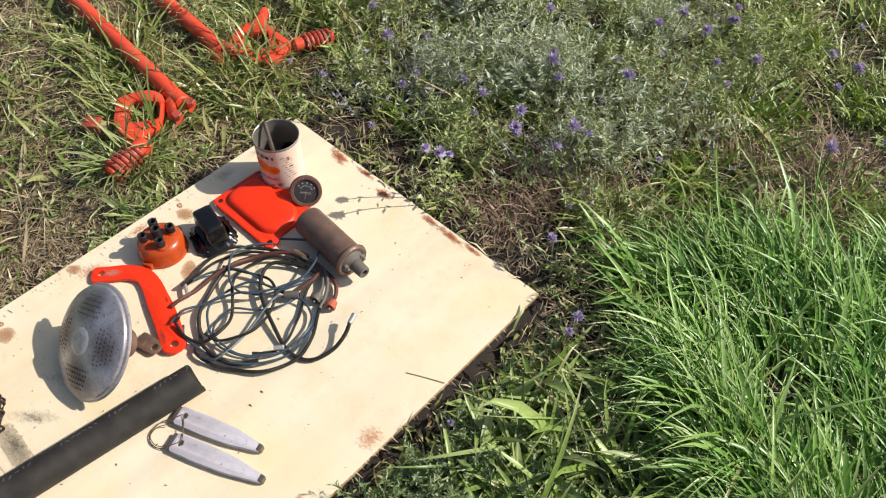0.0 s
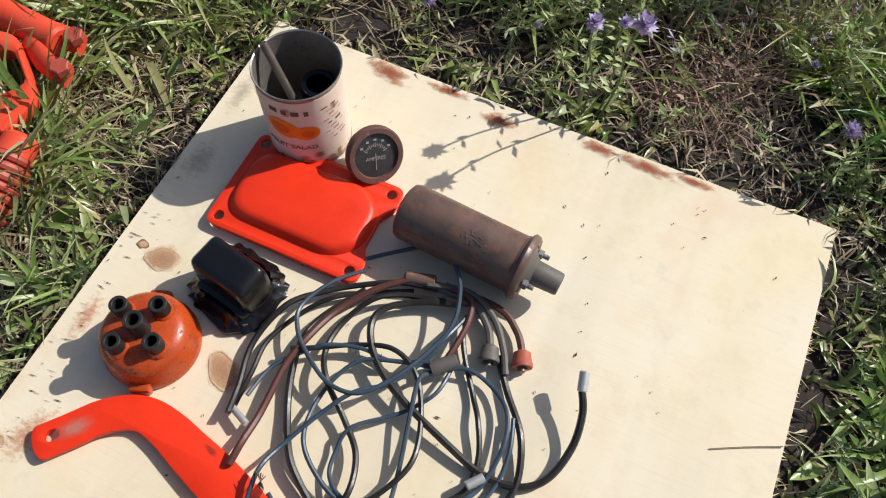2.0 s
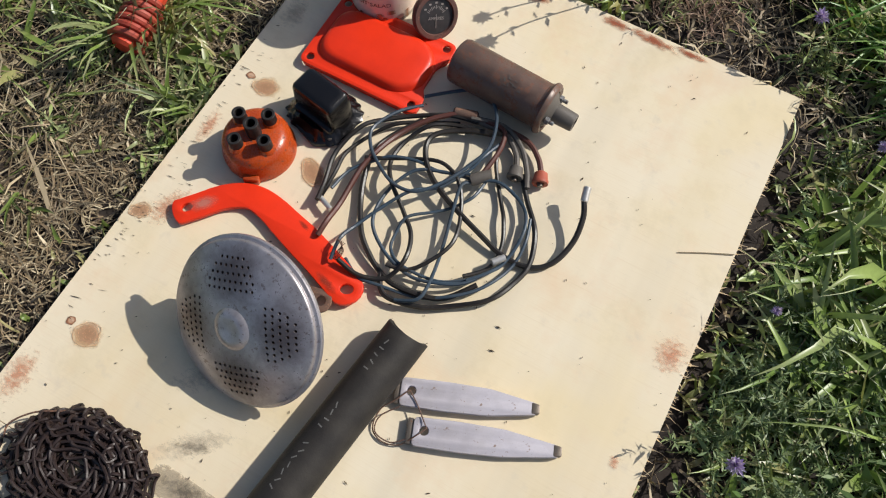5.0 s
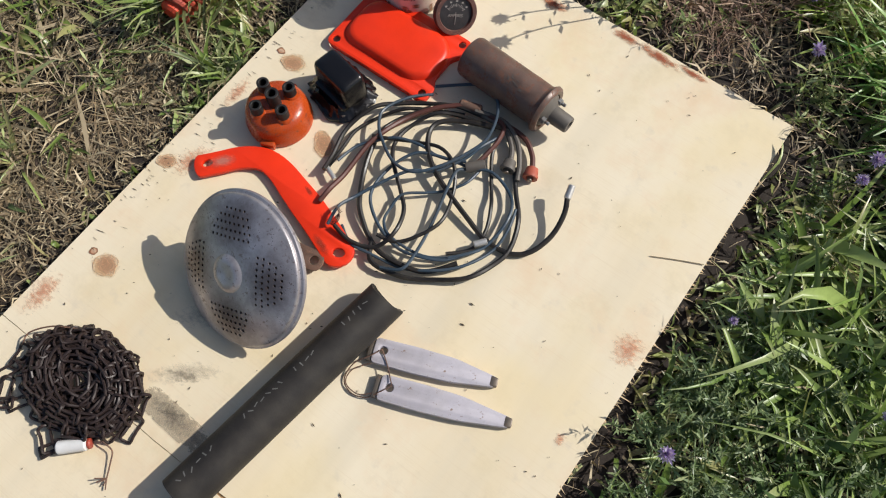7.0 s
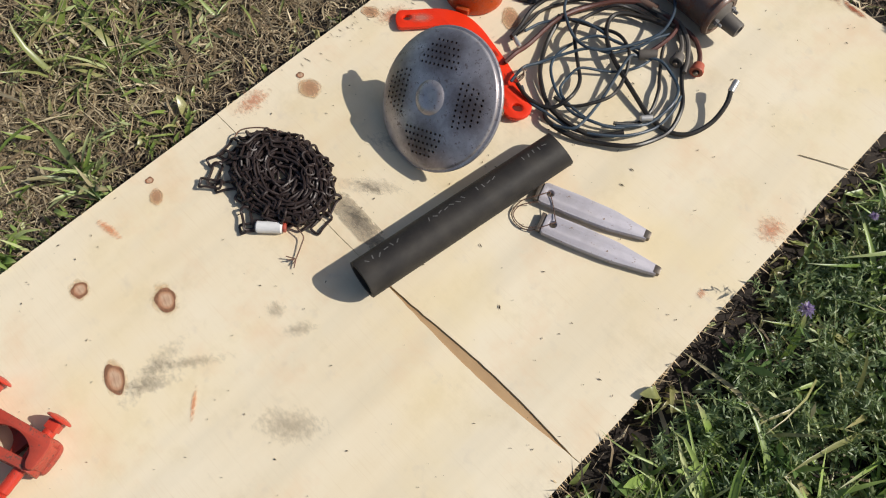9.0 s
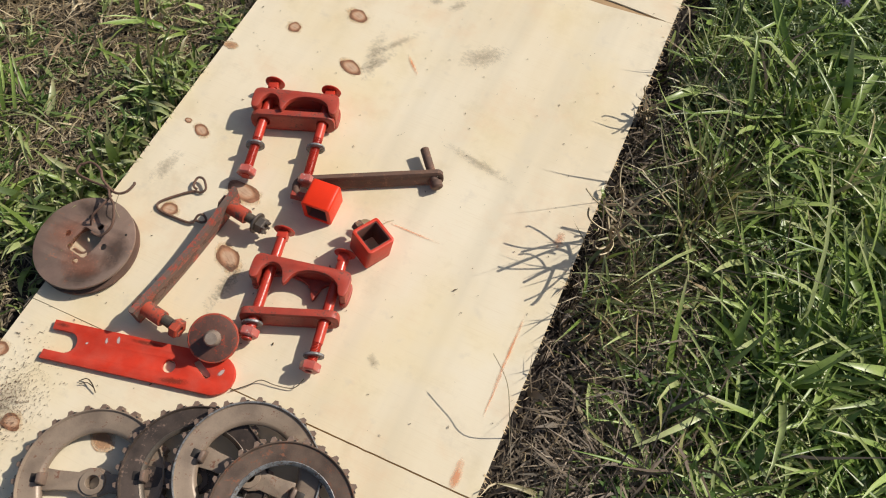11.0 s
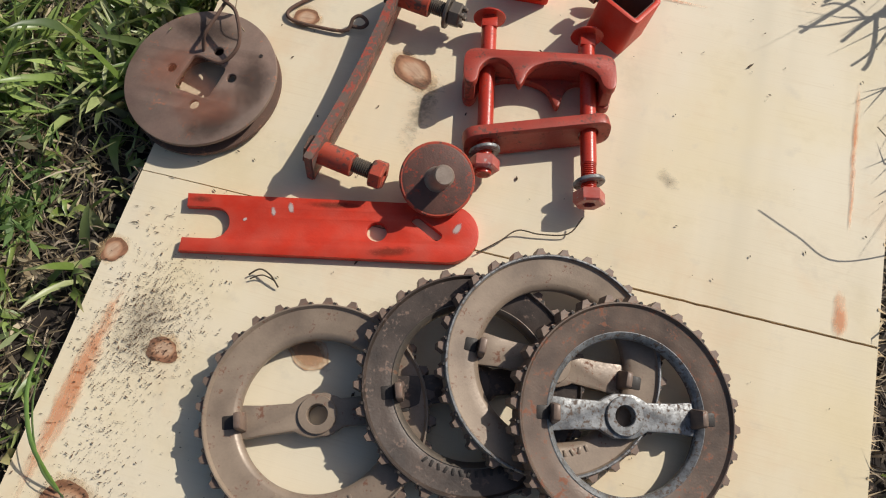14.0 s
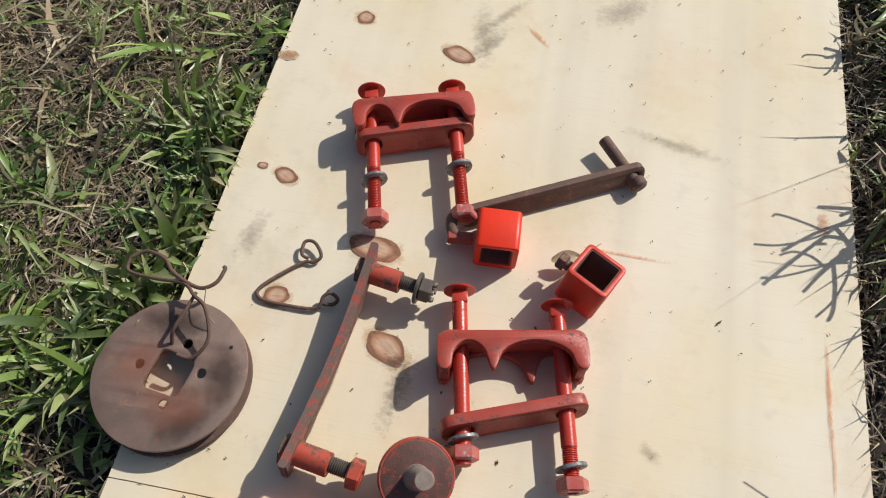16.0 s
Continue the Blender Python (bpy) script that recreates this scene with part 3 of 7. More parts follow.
def veneer(top, bottom):
    """One face veneer, its cross edges following the splits."""
    bm = bmesh.new()
    n = 60
    rows = []
    for z in (0.0, -VENEER):
        for which, side in ((top, -1), (bottom, 1)):
            row = []
            for i in range(n + 1):
                x = -HALF + 2 * HALF * i / n
                ragged = 0.0006 * noise.noise((x * 90, which * 7.0, 1))
                row.append(bm.verts.new((x, seam(x, which, side) + ragged, z)))
            rows.append(row)
    a, b, c, d = rows
    for i in range(n):
        bm.faces.new((b[i], b[i + 1], a[i + 1], a[i]))
        bm.faces.new((c[i], c[i + 1], d[i + 1], d[i]))
        bm.faces.new((a[i], a[i + 1], c[i + 1], c[i]))
        bm.faces.new((d[i], d[i + 1], b[i + 1], b[i]))
    for i in (0, n):
        bm.faces.new((a[i], c[i], d[i], b[i]))
    return bm


part("core", box((2 * HALF - 0.001, LONG - 0.001, BOARD - VENEER), pose(0, -LONG / 2, -VENEER - (BOARD - VENEER) / 2 - 0.0001), 0.0006), PLY_CORE, sheet, "brown inner plies")
for top in range(3):
    part("face_veneer", veneer(top, top + 1), PLY, sheet)


def blot(name, x, y, rx, ry, turn, material, z=0.0005, ragged=0.0, label=""):
    """A flat mark of uneven outline lying in the face."""
    bm = bmesh.new()
    rim = []
    for i in range(28):
        a = i * math.tau / 28
        k = 1 + ragged * noise.noise((x * 50 + math.cos(a) * 1.2, y * 50 + math.sin(a) * 1.2, 3))
        rim.append(bm.verts.new((rx * k * math.cos(a), ry * k * math.sin(a), 0)))
    bm.faces.new(rim)
    return part(name, bm, material, sheet, label, at=pose(x, y, z, 0, 0, turn))


def ring(x, y, rx, ry, turn):
    """A thin uneven line of dried resin round an old knot."""
    bm, rows = bmesh.new(), []
    for i in range(36):
        a = i * math.tau / 36
        k = 1 + .28 * noise.noise((x * 50 + math.cos(a) * 1.2, y * 50 + math.sin(a) * 1.2, 3))
        w = .0001 + .0012 * abs(noise.noise((i * .4, x * 90, 5)))
        rows.append([bm.verts.new(((rx * k + s * w) * math.cos(a), (ry * k + s * w) * math.sin(a), 0)) for s in (-1, 1)])
    for i in range(36):
        a, b = rows[i], rows[(i + 1) % 36]
        bm.faces.new((a[0], a[1], b[1], b[0]))
    return part("resin_ring", bm, RESIN_LINE, sheet, at=pose(x, y, .0008, 0, 0, turn))


# knots: place, half-lengths, turn
KNOTS = [(-.226, -1.003, .011, .009, 0), (-.149, -.940, .017, .011, -15), (-.113, -1.034, .017, .010, -20), (-.251, -1.228, .012, .008, -25),
         (-.277, -1.221, .005, .004, 0), (-.146, -1.290, .025, .013, -8), (-.221, -1.355, .012, .0105, 10), (-.111, -1.385, .022, .012, -30),
         (-.299, -1.609, .011, .0095, 60), (-.2296, -1.676, .0115, .010, 0), (-.254, -1.801, .021, .0175, -5), (-.281, -.2905, .0055, .005, 0),
         (-.286, -.862, .005, .005, 0), (-.277, -.6295, .005, .0045, 0)]
for x, y, rx, ry, turn in KNOTS:
    blot("knot", x, y, rx, ry, turn, KNOT, 0.0007, 0.35)
for x, y, rx, ry, turn in KNOTS[:11]:
    blot("knot_halo", x, y, rx * 1.9, ry * 1.9, turn, HALO, 0.0004)
for x, y, rx, ry, turn in ((-.122, -1.648, .02, .012, -20), (-.262, -.869, .011, .008, -30), (-.257, -.296, .016, .013, 20), (-.254, -.634, .016, .014, 0), (-.290, -.494, .012, .010, 40), (-.150, -.364, .020, .012, -35), (-.294, -1.076, .012, .007, 10)):
    blot("resin_bloom", x, y, rx, ry, turn, RESIN, 0.0006, 0.5)
    ring(x, y, rx * .92, ry * .92, turn)
    blot("knot_halo", x, y, rx * 1.6, ry * 1.6, turn, HALO, 0.0004)
for x, y, rx, ry, turn in ((-.165, -.012, .030, .013, -12), (-.036, -.020, .022, .010, 0), (.068, -.009, .024, .008, 0), (.118, -.010, .036, .008, -4), (.165, -.007, .024, .006, 0), (.285, -.364, .022, .028, 0),
                           (-.265, -.476, .02, .035, -25), (.277, -.489, .008, .010, 0), (.275, -1.172, .009, .020, 0), (-.10, -.008, .03, .006, 0), (-.288, -.70, .02, .035, 0), (-.285, -.37, .012, .03, 0)):
    blot("red_brown_stain", x, y, rx * 1.15, ry * 1.15, turn, RED_STAIN_DEEP if y > -.03 else RED_STAIN, 0.0009)
for x, y, rx, ry, turn in ((.274, -1.513, .006, .022, 4), (.275, -1.722, .009, .050, 2), (-.284, -1.72, .009, .085, -4), (.2735, -1.345, .0022, .062, 0), (.275, -1.40, .0014, .04, 0), (-.265, -.935, .02, .006, 10), (-.03, -.99, .003, .02, 45), (.088, -1.247, .042, .0014, 0)):
    blot("orange_mark", x, y, rx * 1.3, ry * 1.2, turn, ORANGE_MARK, 0.0011)
for x, y, rx, ry, turn in ((-.051, -.857, .013, .010, 40), (-.015, -.853, .020, .009, 60), (-.074, -.97, .05, .008, 55), (-.08, -1.01, .035, .010, 60), (-.09, -1.0, .014, .05, 10), (.13, -1.108, .055, .008, -10),
                           (.124, -1.43, .012, .006, -40), (-.092, -.672, .04, .012, 40), (-.262, -1.30, .012, .03, -10), (.06, -.93, .04, .02, 40), (-.11, -.60, .05, .015, 45), (-.066, -.716, .040, .012, -3)):
    blot("grey_smudge", x, y, rx * 1.4, ry * 1.4, turn, SMUDGE, 0.0013)
for x, y, rx, ry, turn in ((-.094, -1.42, .012, .045, -8), (-.074, -.712, .030, .012, -3), (-.10, -1.395, .014, .01, 0), (-.092, -.675, .022, .009, 20)):
    blot("black_rub_mark", x, y, rx * 1.4, ry * 1.4, turn, RUB, 0.0015)

band = bmesh.new()
band.faces.new([band.verts.new((x, y, 0)) for x, y in rounded([(-.045, -.014), (.045, -.014), (.045, .014), (-.045, .014)], .003, 3)])
part("scuffed_band", band, GREY_BAND, sheet, "grey scuffed band across the grain", at=pose(-.070, -.716, .0012, 0, 0, -3))


def scatter(name, count, seed, where, size, material, label):
    """Fine flakes strewn on the face, joined into one part."""
    rng = np.random.RandomState(seed)
    bm = bmesh.new()
    for _ in range(count):
        x, y = where(rng)
        if abs(x) > HALF - 0.003:
            continue
        a, s, z = rng.uniform(0, 6.28), size * rng.lognormal(0, 0.45), 0.0012
        u, v = Vector((math.cos(a), math.sin(a), 0)) * s * rng.uniform(1, 2.4), Vector((-math.sin(a), math.cos(a), 0)) * s * 0.6
        c = Vector((x, y, z))
        quad = [bm.verts.new(c + w) for w in (u, v + Vector((0, 0, 0.0006)), -u, -v)]
        top = bm.verts.new(c + Vector((0, 0, 0.0012)))
        for k in range(4):
            bm.faces.new((quad[k], quad[(k + 1) % 4], top))
        bm.faces.new(quad[::-1])
    return tagged(part(name, bm, material, sheet, label), kind="stuff")


def slivers():
    """Short dark splits where the saw tore the grain along the edge."""
    rng = np.random.RandomState(17)
    bm = bmesh.new()
    for k in range(84):
        y = rng.uniform(-.64, -.24) if k < 54 else rng.uniform(-1.78, -1.48)
        x, half_long, thin = -.302 + abs(rng.normal(0, .016)), rng.uniform(.0015, .0055), rng.uniform(.0002, .0005)
        tilt = rng.normal(.12, .12)
        d = Vector((half_long, half_long * tilt, 0))
        c, w = Vector((x + half_long, y, .0010)), Vector((0, thin, 0))
        bm.faces.new([bm.verts.new(c + v) for v in (-d, w, d, -w)][::-1])
    return tagged(part("torn_grain", bm, DEBRIS, sheet, "short dark splits in the grain"), kind="stuff")


slivers()
for x, y, rx, ry in ((-.252, -1.663, .030, .050), (-.252, -1.85, .034, .075), (-.290, -.10, .014, .045), (-.284, -.19, .020, .035)):
    blot("soil_smear", x, y, rx, ry, 0, SMUDGE, 0.0014)
scatter("soil_grit", 3800, 3, lambda r: (r.normal(-.250, .022), r.choice([r.normal(-1.663, .034), r.normal(-1.85, .055)])), 0.00034, GRIT, "dark brown soil crumbs strewn on the wood")
scatter("plant_litter", 560, 5, lambda r: (r.uniform(-.30, .30), r.uniform(-2.0, -.01)), 0.0006, DEBRIS, "small dark plant specks strewn on the wood")


def fibres(side, count, seed, reach):
    """Torn wood fibres standing out from a sawn edge."""
    rng = np.random.RandomState(seed)
    bm = bmesh.new()
    for _ in range(count):
        if side == "top":
            p, out = Vector((rng.uniform(-HALF, HALF), 0, -rng.uniform(0, .003))), Vector((rng.normal(0, .4), 1, rng.normal(0, .4)))
        else:
            s = 1 if side == "right" else -1
            p, out = Vector((s * HALF, rng.uniform(-2.0, 0), -rng.uniform(0, .003))), Vector((s, rng.normal(0, .5), rng.normal(0.1, .4)))
        out = out.normalized() * reach * rng.lognormal(0, .6)
        w = Vector((0, 1, 0) if side != "top" else (1, 0, 0)) * rng.uniform(.0004, .0014)
        a, b, c, d = (bm.verts.new(v) for v in (p - w - out * .3, p + w - out * .3, p + out, p - out * .3 - Vector((0, 0, .0006))))
        for f in ((a, b, c), (b, d, c), (d, a, c), (a, d, b)):
            bm.faces.new(f)
    return tagged(part("torn_fringe", bm, SPLINTER, sheet, "pale torn wood fibres"), kind="stuff")


fibres("right", 560, 11, .0056)
fibres("left", 160, 12, .0018)
fibres("top", 120, 13, .0018)


# ---- meadow ----
def soft_step(v, lo, hi):
    t = np.clip((v - lo) / (hi - lo), 0, 1)
    return t * t * (3 - 2 * t)


def patchy(x, y, scale, seed):
    """A smooth field from 0 to 1, for tufts and clearings."""
    rng = np.random.RandomState(seed)
    total = np.zeros_like(x)
    for k in range(7):
        a, f, p = rng.uniform(0, 6.28), scale * rng.uniform(.6, 2.2), rng.uniform(0, 6.28)
        total += np.sin(f * (x * np.cos(a) + y * np.sin(a)) + p)
    return np.clip(0.5 + total / 6.0, 0, 1)


def off_sheet(x, y, margin=0.004):
    return (np.abs(x) > HALF + margin) | (y > margin) | (y < -LONG - margin)


def lush_field(x, y):
    """The band of tall grass beyond the sheet's far corner."""
    near, far = (x - .405) * .62 + (y - .10) * .78, (x - .33) * .60 - (y - .20) * .80
    return soft_step(near, -.01, .07) * soft_step(far, -.01, .07) * soft_step(-x, -1.45, -1.2)


def edge_gap(x, y):
    """How far a place lies from the sheet."""
    return np.hypot(np.maximum(np.abs(x) - HALF, 0), np.maximum(np.maximum(y, -LONG - y), 0))


def inside(area, x, y, soft=.18):
    """1 well within an area, fading out unevenly towards its border."""
    gap = np.minimum(np.minimum(x - area[0], area[1] - x), np.minimum(y - area[2], area[3] - y))
    return soft_step(gap + .9 * soft * (patchy(x, y, 7, 40) - .5), 0, soft)


def fern_field(x, y):
    """The shady weedy strip beside the far half of the sheet."""
    return soft_step(x, .30, .36) * soft_step(-x, -.85, -.65) * soft_step(-y, .05, .2) * soft_step(y, -.95, -.75)


def bare_field(x, y):
    a = np.exp(-(((x - .22) / .10) ** 2 + ((y - .09) / .06) ** 2))
    b = np.exp(-(((x - .58) / .16) ** 2 + ((y - .66) / .10) ** 2))
    c = np.exp(-(((x - .38) / .06) ** 2 + ((y + 1.30) / .16) ** 2))
    d = .85 * np.exp(-((x - .33) / .06) ** 2) * soft_step(-y, .92, 1.08)
    return np.clip(a + b + c + d, 0, 1)


def blades(name, material, label, count, seed, area, keep, length, width, lean, bend, flat=0.0, kind_name="grass", swing=None, over=0.008, vary=.25, fold=False, spread=.8):
    """Many tapering blades, each bending over on its own way, in one mesh; folded ones carry a crease along the middle."""
    rng = np.random.RandomState(seed)
    x, y = rng.uniform(area[0], area[1], count), rng.uniform(area[2], area[3], count)
    chance = keep(x, y) * (inside(area, x, y) if area is NEAR else 1)
    ok = off_sheet(x, y) & (rng.uniform(0, 1, count) < chance)
    x, y = x[ok], y[ok]
    n = len(x)
    tall = length(x, y) * rng.lognormal(0, .32, n) * (.42 + .58 * soft_step(edge_gap(x, y), 0, .20))
    wide = width * rng.lognormal(0, vary, n)
    yaw = rng.uniform(0, 2 * np.pi, n)
    if swing is not None:
        yaw = rng.normal(swing(x, y), spread, n)
    first = np.abs(rng.normal(lean, .22, n)) + flat
    curl = np.abs(rng.normal(bend, .4, n))
    # blades beside the sheet mostly lean away from it
    near = (x > 0) & (x < HALF + 0.07) & (y < 0)
    away = rng.normal(0, 1.25, n)
    yaw = np.where(near, away, yaw)
    levels = np.array([0, .30, .58, .82, 1.0] if fold else [0, .55, 1.0])
    pos = np.stack([x, y, ground_height(x, y) - .004], -1)
    pts, veer = [pos], rng.normal(0, .35, n)
    for a, b in zip(levels[:-1], levels[1:]):
        angle = first + curl * (a + b) / 2
        way = yaw + veer * (a + b)
        step = (b - a) * tall
        pos = pos + np.stack([np.sin(angle) * np.cos(way) * step, np.sin(angle) * np.sin(way) * step, np.cos(angle) * step], -1)
        pts.append(pos)
    # blades that would lie far over the sheet are not there
    clear = np.ones(n, bool)
    for p in pts[1:]:
        clear &= off_sheet(p[:, 0], p[:, 1], -over)
    pts = [p[clear] for p in pts]
    yaw, wide, n = yaw[clear], wide[clear], int(clear.sum())
    floor = ground_height(pts[-1][:, 0], pts[-1][:, 1]) + .004
    on = ~off_sheet(pts[-1][:, 0], pts[-1][:, 1], 0.0)
    if over < .01:
        for p in pts[1:]:
            p[:, 2] = np.minimum(p[:, 2], -.012 + .02 + .75 * edge_gap(p[:, 0], p[:, 1]))
    for p in pts[1:]:
        low = np.where(on | ~off_sheet(p[:, 0], p[:, 1], 0.0), .004, floor)
        p[:, 2] = np.maximum(p[:, 2], low + rng.uniform(0, .006, n))
    twist = yaw + np.pi / 2 + rng.normal(0, .5, n)
    side = np.stack([np.cos(twist), np.sin(twist), rng.normal(0, .25, n)], -1) * wide[:, None] / 2
    if fold:
        lift = np.stack([np.zeros(n), np.zeros(n), wide * rng.uniform(.10, .30, n)], -1)
        rows = [pts[0] - side * .6, pts[0] + side * .6]
        for p, k in zip(pts[1:4], (1.0, .85, .5)):
            rows += [p - side * k + lift * k, p, p + side * k + lift * k]
        rows.append(pts[4])
        tri = [0, 3, 2, 0, 1, 3, 1, 4, 3]
        for k in (2, 5):
            tri += [k, k + 1, k + 4, k, k + 4, k + 3, k + 1, k + 2, k + 5, k + 1, k + 5, k + 4]
        tri += [8, 9, 11, 9, 10, 11]
        along = [0, 0] + [levels[1]] * 3 + [levels[2]] * 3 + [levels[3]] * 3 + [1.0]
    else:
        rows = [pts[0] - side * .7, pts[0] + side * .7, pts[1] - side, pts[1] + side, pts[2]]
        tri, along = [0, 1, 3, 0, 3, 2, 2, 3, 4], [0, 0, .55, .55, 1.0]
    verts = np.stack(rows, 1).reshape(-1, 3)
    index = (np.arange(n)[:, None] * len(rows) + np.array(tri)[None]).ravel()
    return tagged(raw_mesh(name, verts, index, material, np.tile(along, n)), label, kind_name, kind="stuff")


def raw_mesh(name, verts, index, material, along=None):
    mesh = bpy.data.meshes.new(name)
    mesh.vertices.add(len(verts))
    mesh.vertices.foreach_set("co", np.asarray(verts, np.float32).ravel())
    mesh.loops.add(len(index))
    mesh.loops.foreach_set("vertex_index", np.asarray(index, np.int32))
    mesh.polygons.add(len(index) // 3)
    mesh.polygons.foreach_set("loop_start", np.arange(0, len(index), 3, dtype=np.int32))
    mesh.update()
    if along is not None:
        mesh.attributes.new("along", "FLOAT", "POINT").data.foreach_set("value", np.asarray(along, np.float32))
    mesh.validate()
    mesh.materials.append(material)
    return new(name, mesh)


NEAR = (-1.5, 1.5, -2.3, 1.7)
WIDE = (-3.2, 3.2, -4.2, 3.4)
right_side = lambda x: soft_step(x, .25, .40)
thin_places = lambda x, y: .30 + .70 * soft_step(patchy(x, y, 6, 30), .30, .58)
straw_patch = lambda x, y: np.exp(-((x + .55) / .17) ** 2 - ((y + 1.06) / .17) ** 2)
part_two = lambda x, y: soft_step(-y - .40 * (x < 0), .78, 1.0)
blades("lush_grass", GRASS_LUSH, "tall bright green meadow grass bending over", 130000, 21, (.28, 1.5, -.5, 1.1),
       lambda x, y: lush_field(x, y) * (.03 + .90 * patchy(x, y, 20, 1) ** 1.7), lambda x, y: .095 + .035 * patchy(x, y, 9, 6), .0044, .58, 1.25, swing=lambda x, y: 3.35 - 1.2 * soft_step(x, .45, .95) + 1.0 * (patchy(x, y, 7, 27) - .5), fold=True, spread=.62, vary=.4)
blades("meadow_grass", GRASS_MIXED, "mixed green meadow grass in uneven tufts", 170000, 22, NEAR,
       lambda x, y: np.clip((1 - .8 * straw_patch(x, y)) * (.05 + .95 * patchy(x, y, 13, 2) ** 2.2) * (1 - .92 * bare_field(x, y)) * (1 - .8 * lush_field(x, y)) * (.28 + .72 * right_side(x)) * (1 - .3 * part_two(x, y)) * (1 - .40 * fern_field(x, y)), 0, 1),
       lambda x, y: .045 + .035 * patchy(x, y, 11, 2), .0042, .75, .9, fold=True, vary=.4)
blades("grass_tufts", GRASS_MIXED, "scattered green grass tufts", 80000, 25, NEAR,
       lambda x, y: (1 - .9 * straw_patch(x, y)) * soft_step(patchy(x, y, 22, 4), .58, .82) * (1 - bare_field(x, y)) * (.50 + .50 * right_side(x) + .45 * part_two(x, y) * (x < 0)) * (1 - .6 * fern_field(x, y)) * (1 - .5 * part_two(x, y) * (x > 0)) * (1 - .7 * lush_field(x, y)),
       lambda x, y: .070 + .02 * right_side(x), .0050, .65, 1.0, fold=True, vary=.35)
blades("dry_straw", STRAW, "matted dry straw and dead grass", 400000, 23, NEAR,
       lambda x, y: np.clip((.24 + .40 * soft_step(-x, .25, .5) * (.35 + .65 * patchy(x, y, 9, 3))) * (1 - .6 * lush_field(x, y)) * (1 - part_two(x, y) * np.where(x < 0, .25, .62)) * (1 - .75 * fern_field(x, y)) + .04 * bare_field(x, y) + .35 * straw_patch(x, y), 0, 1),
       lambda x, y: .070 + 0 * x, .0018, 1.25, .22, .12, "dry grass", vary=.45)
blades("broad_blades", GRASS_BROAD, "broad flattened green blades over dry thatch", 62000, 29, NEAR,
       lambda x, y: np.clip((1 - .9 * straw_patch(x, y)) * (.14 + 1.0 * patchy(x, y, 14, 5) ** 1.7) * (.16 + np.where(x < 0, .44, .80) * part_two(x, y) - .15 * soft_step(-y, 1.2, 1.5) * (x > 0)) * (1 - .9 * bare_field(x, y)) * (1 - lush_field(x, y)), 0, 1),
       lambda x, y: .065 + .02 * right_side(x), .0050, .95, .8, vary=.4, fold=True)
blades("yellow_tufts", GRASS_YELLOW, "small yellow-green grass tufts among the weeds", 42000, 58, (-.6, 1.4, .12, 1.4),
       lambda x, y: soft_step(patchy(x, y, 21, 25), .60, .86) * (1 - .6 * lush_field(x, y)) * (1 - .8 * bare_field(x, y)) * (.35 + .65 * soft_step(x, .15, .4)), lambda x, y: .070 + 0 * x, .0046, .55, .85, fold=True, vary=.4)
blades("side_leaves", GRASS_COOL, "broad fresh green blades at the sheet's side", 1200, 59, (-.75, -.315, -1.55, -1.0),
       lambda x, y: soft_step(patchy(x, y, 15, 26), .50, .80) * (1 - .9 * straw_patch(x, y)), lambda x, y: .090 + 0 * x, .0062, .75, .85, fold=True, vary=.35)
blades("tall_tuft", GRASS_BROAD, "tall uneven tufts of green and yellowing grass", 1100, 35, (-.46, -.31, -.44, -.19),
       lambda x, y: soft_step(patchy(x, y, 15, 12), .45, .75), lambda x, y: .115 + 0 * x, .0046, .55, .9, vary=.35, fold=True)
blades("side_tufts", GRASS_BROAD, "upright green grass crowding the sheet's side", 3400, 55, (-.44, -.312, -1.75, -.90),
       lambda x, y: soft_step(patchy(x, y, 16, 22), .42, .75) * np.exp(-((x + .335) / .05) ** 2), lambda x, y: .090 + 0 * x, .0062, .45, .8, over=.012, vary=.35, fold=True)
blades("corner_grass", GRASS_MIXED, "taller green grass round the sheet's corner", 4600, 51, (-.85, -.325, -.30, .50),
       lambda x, y: soft_step(patchy(x, y, 12, 18), .30, .75), lambda x, y: .074 + .02 * patchy(x, y, 9, 6), .0046, .5, .85, over=.01, fold=True)
blades("pale_blades", GRASS_COOL, "dense pale green blades lying over one another", 21000, 52, (.335, 1.0, -1.30, -.02),
       lambda x, y: (.12 + .88 * patchy(x, y, 15, 19) ** 1.4) * (.48 * soft_step(-y, .03, .12) * soft_step(y, -.34, -.22) + .10 * soft_step(-y, .20, .30) + .55 * soft_step(-y, .55, .72) * thin_places(x, y)) * np.where(y < -.85, soft_step(x, .40, .52), soft_step(x, .335, .40)), lambda x, y: .108 + 0 * x, .0068, .80, .85, fold=True, vary=.4)
blades("yellow_clump", GRASS_BROAD, "yellowing upright clump beside the sheet", 1500, 53, (.325, .48, -.98, -.62),
       lambda x, y: np.exp(-((x - .385) / .04) ** 2 - ((y + .80) / .09) ** 2), lambda x, y: .12 + 0 * x, .0034, .5, .8, over=.01, fold=True)
blades("coarse_straw", STRAW, "coarse flattened straw and broken stalks", 34000, 34, NEAR,
       lambda x, y: (.3 + .7 * patchy(x, y, 8, 7)) * np.clip(.18 + .62 * (x < -.3) + .12 * (y > 0), 0, 1) * (1 - .8 * lush_field(x, y)), lambda x, y: .115 + 0 * x, .0025, 1.35, .15, .1, "dry grass", vary=.45)
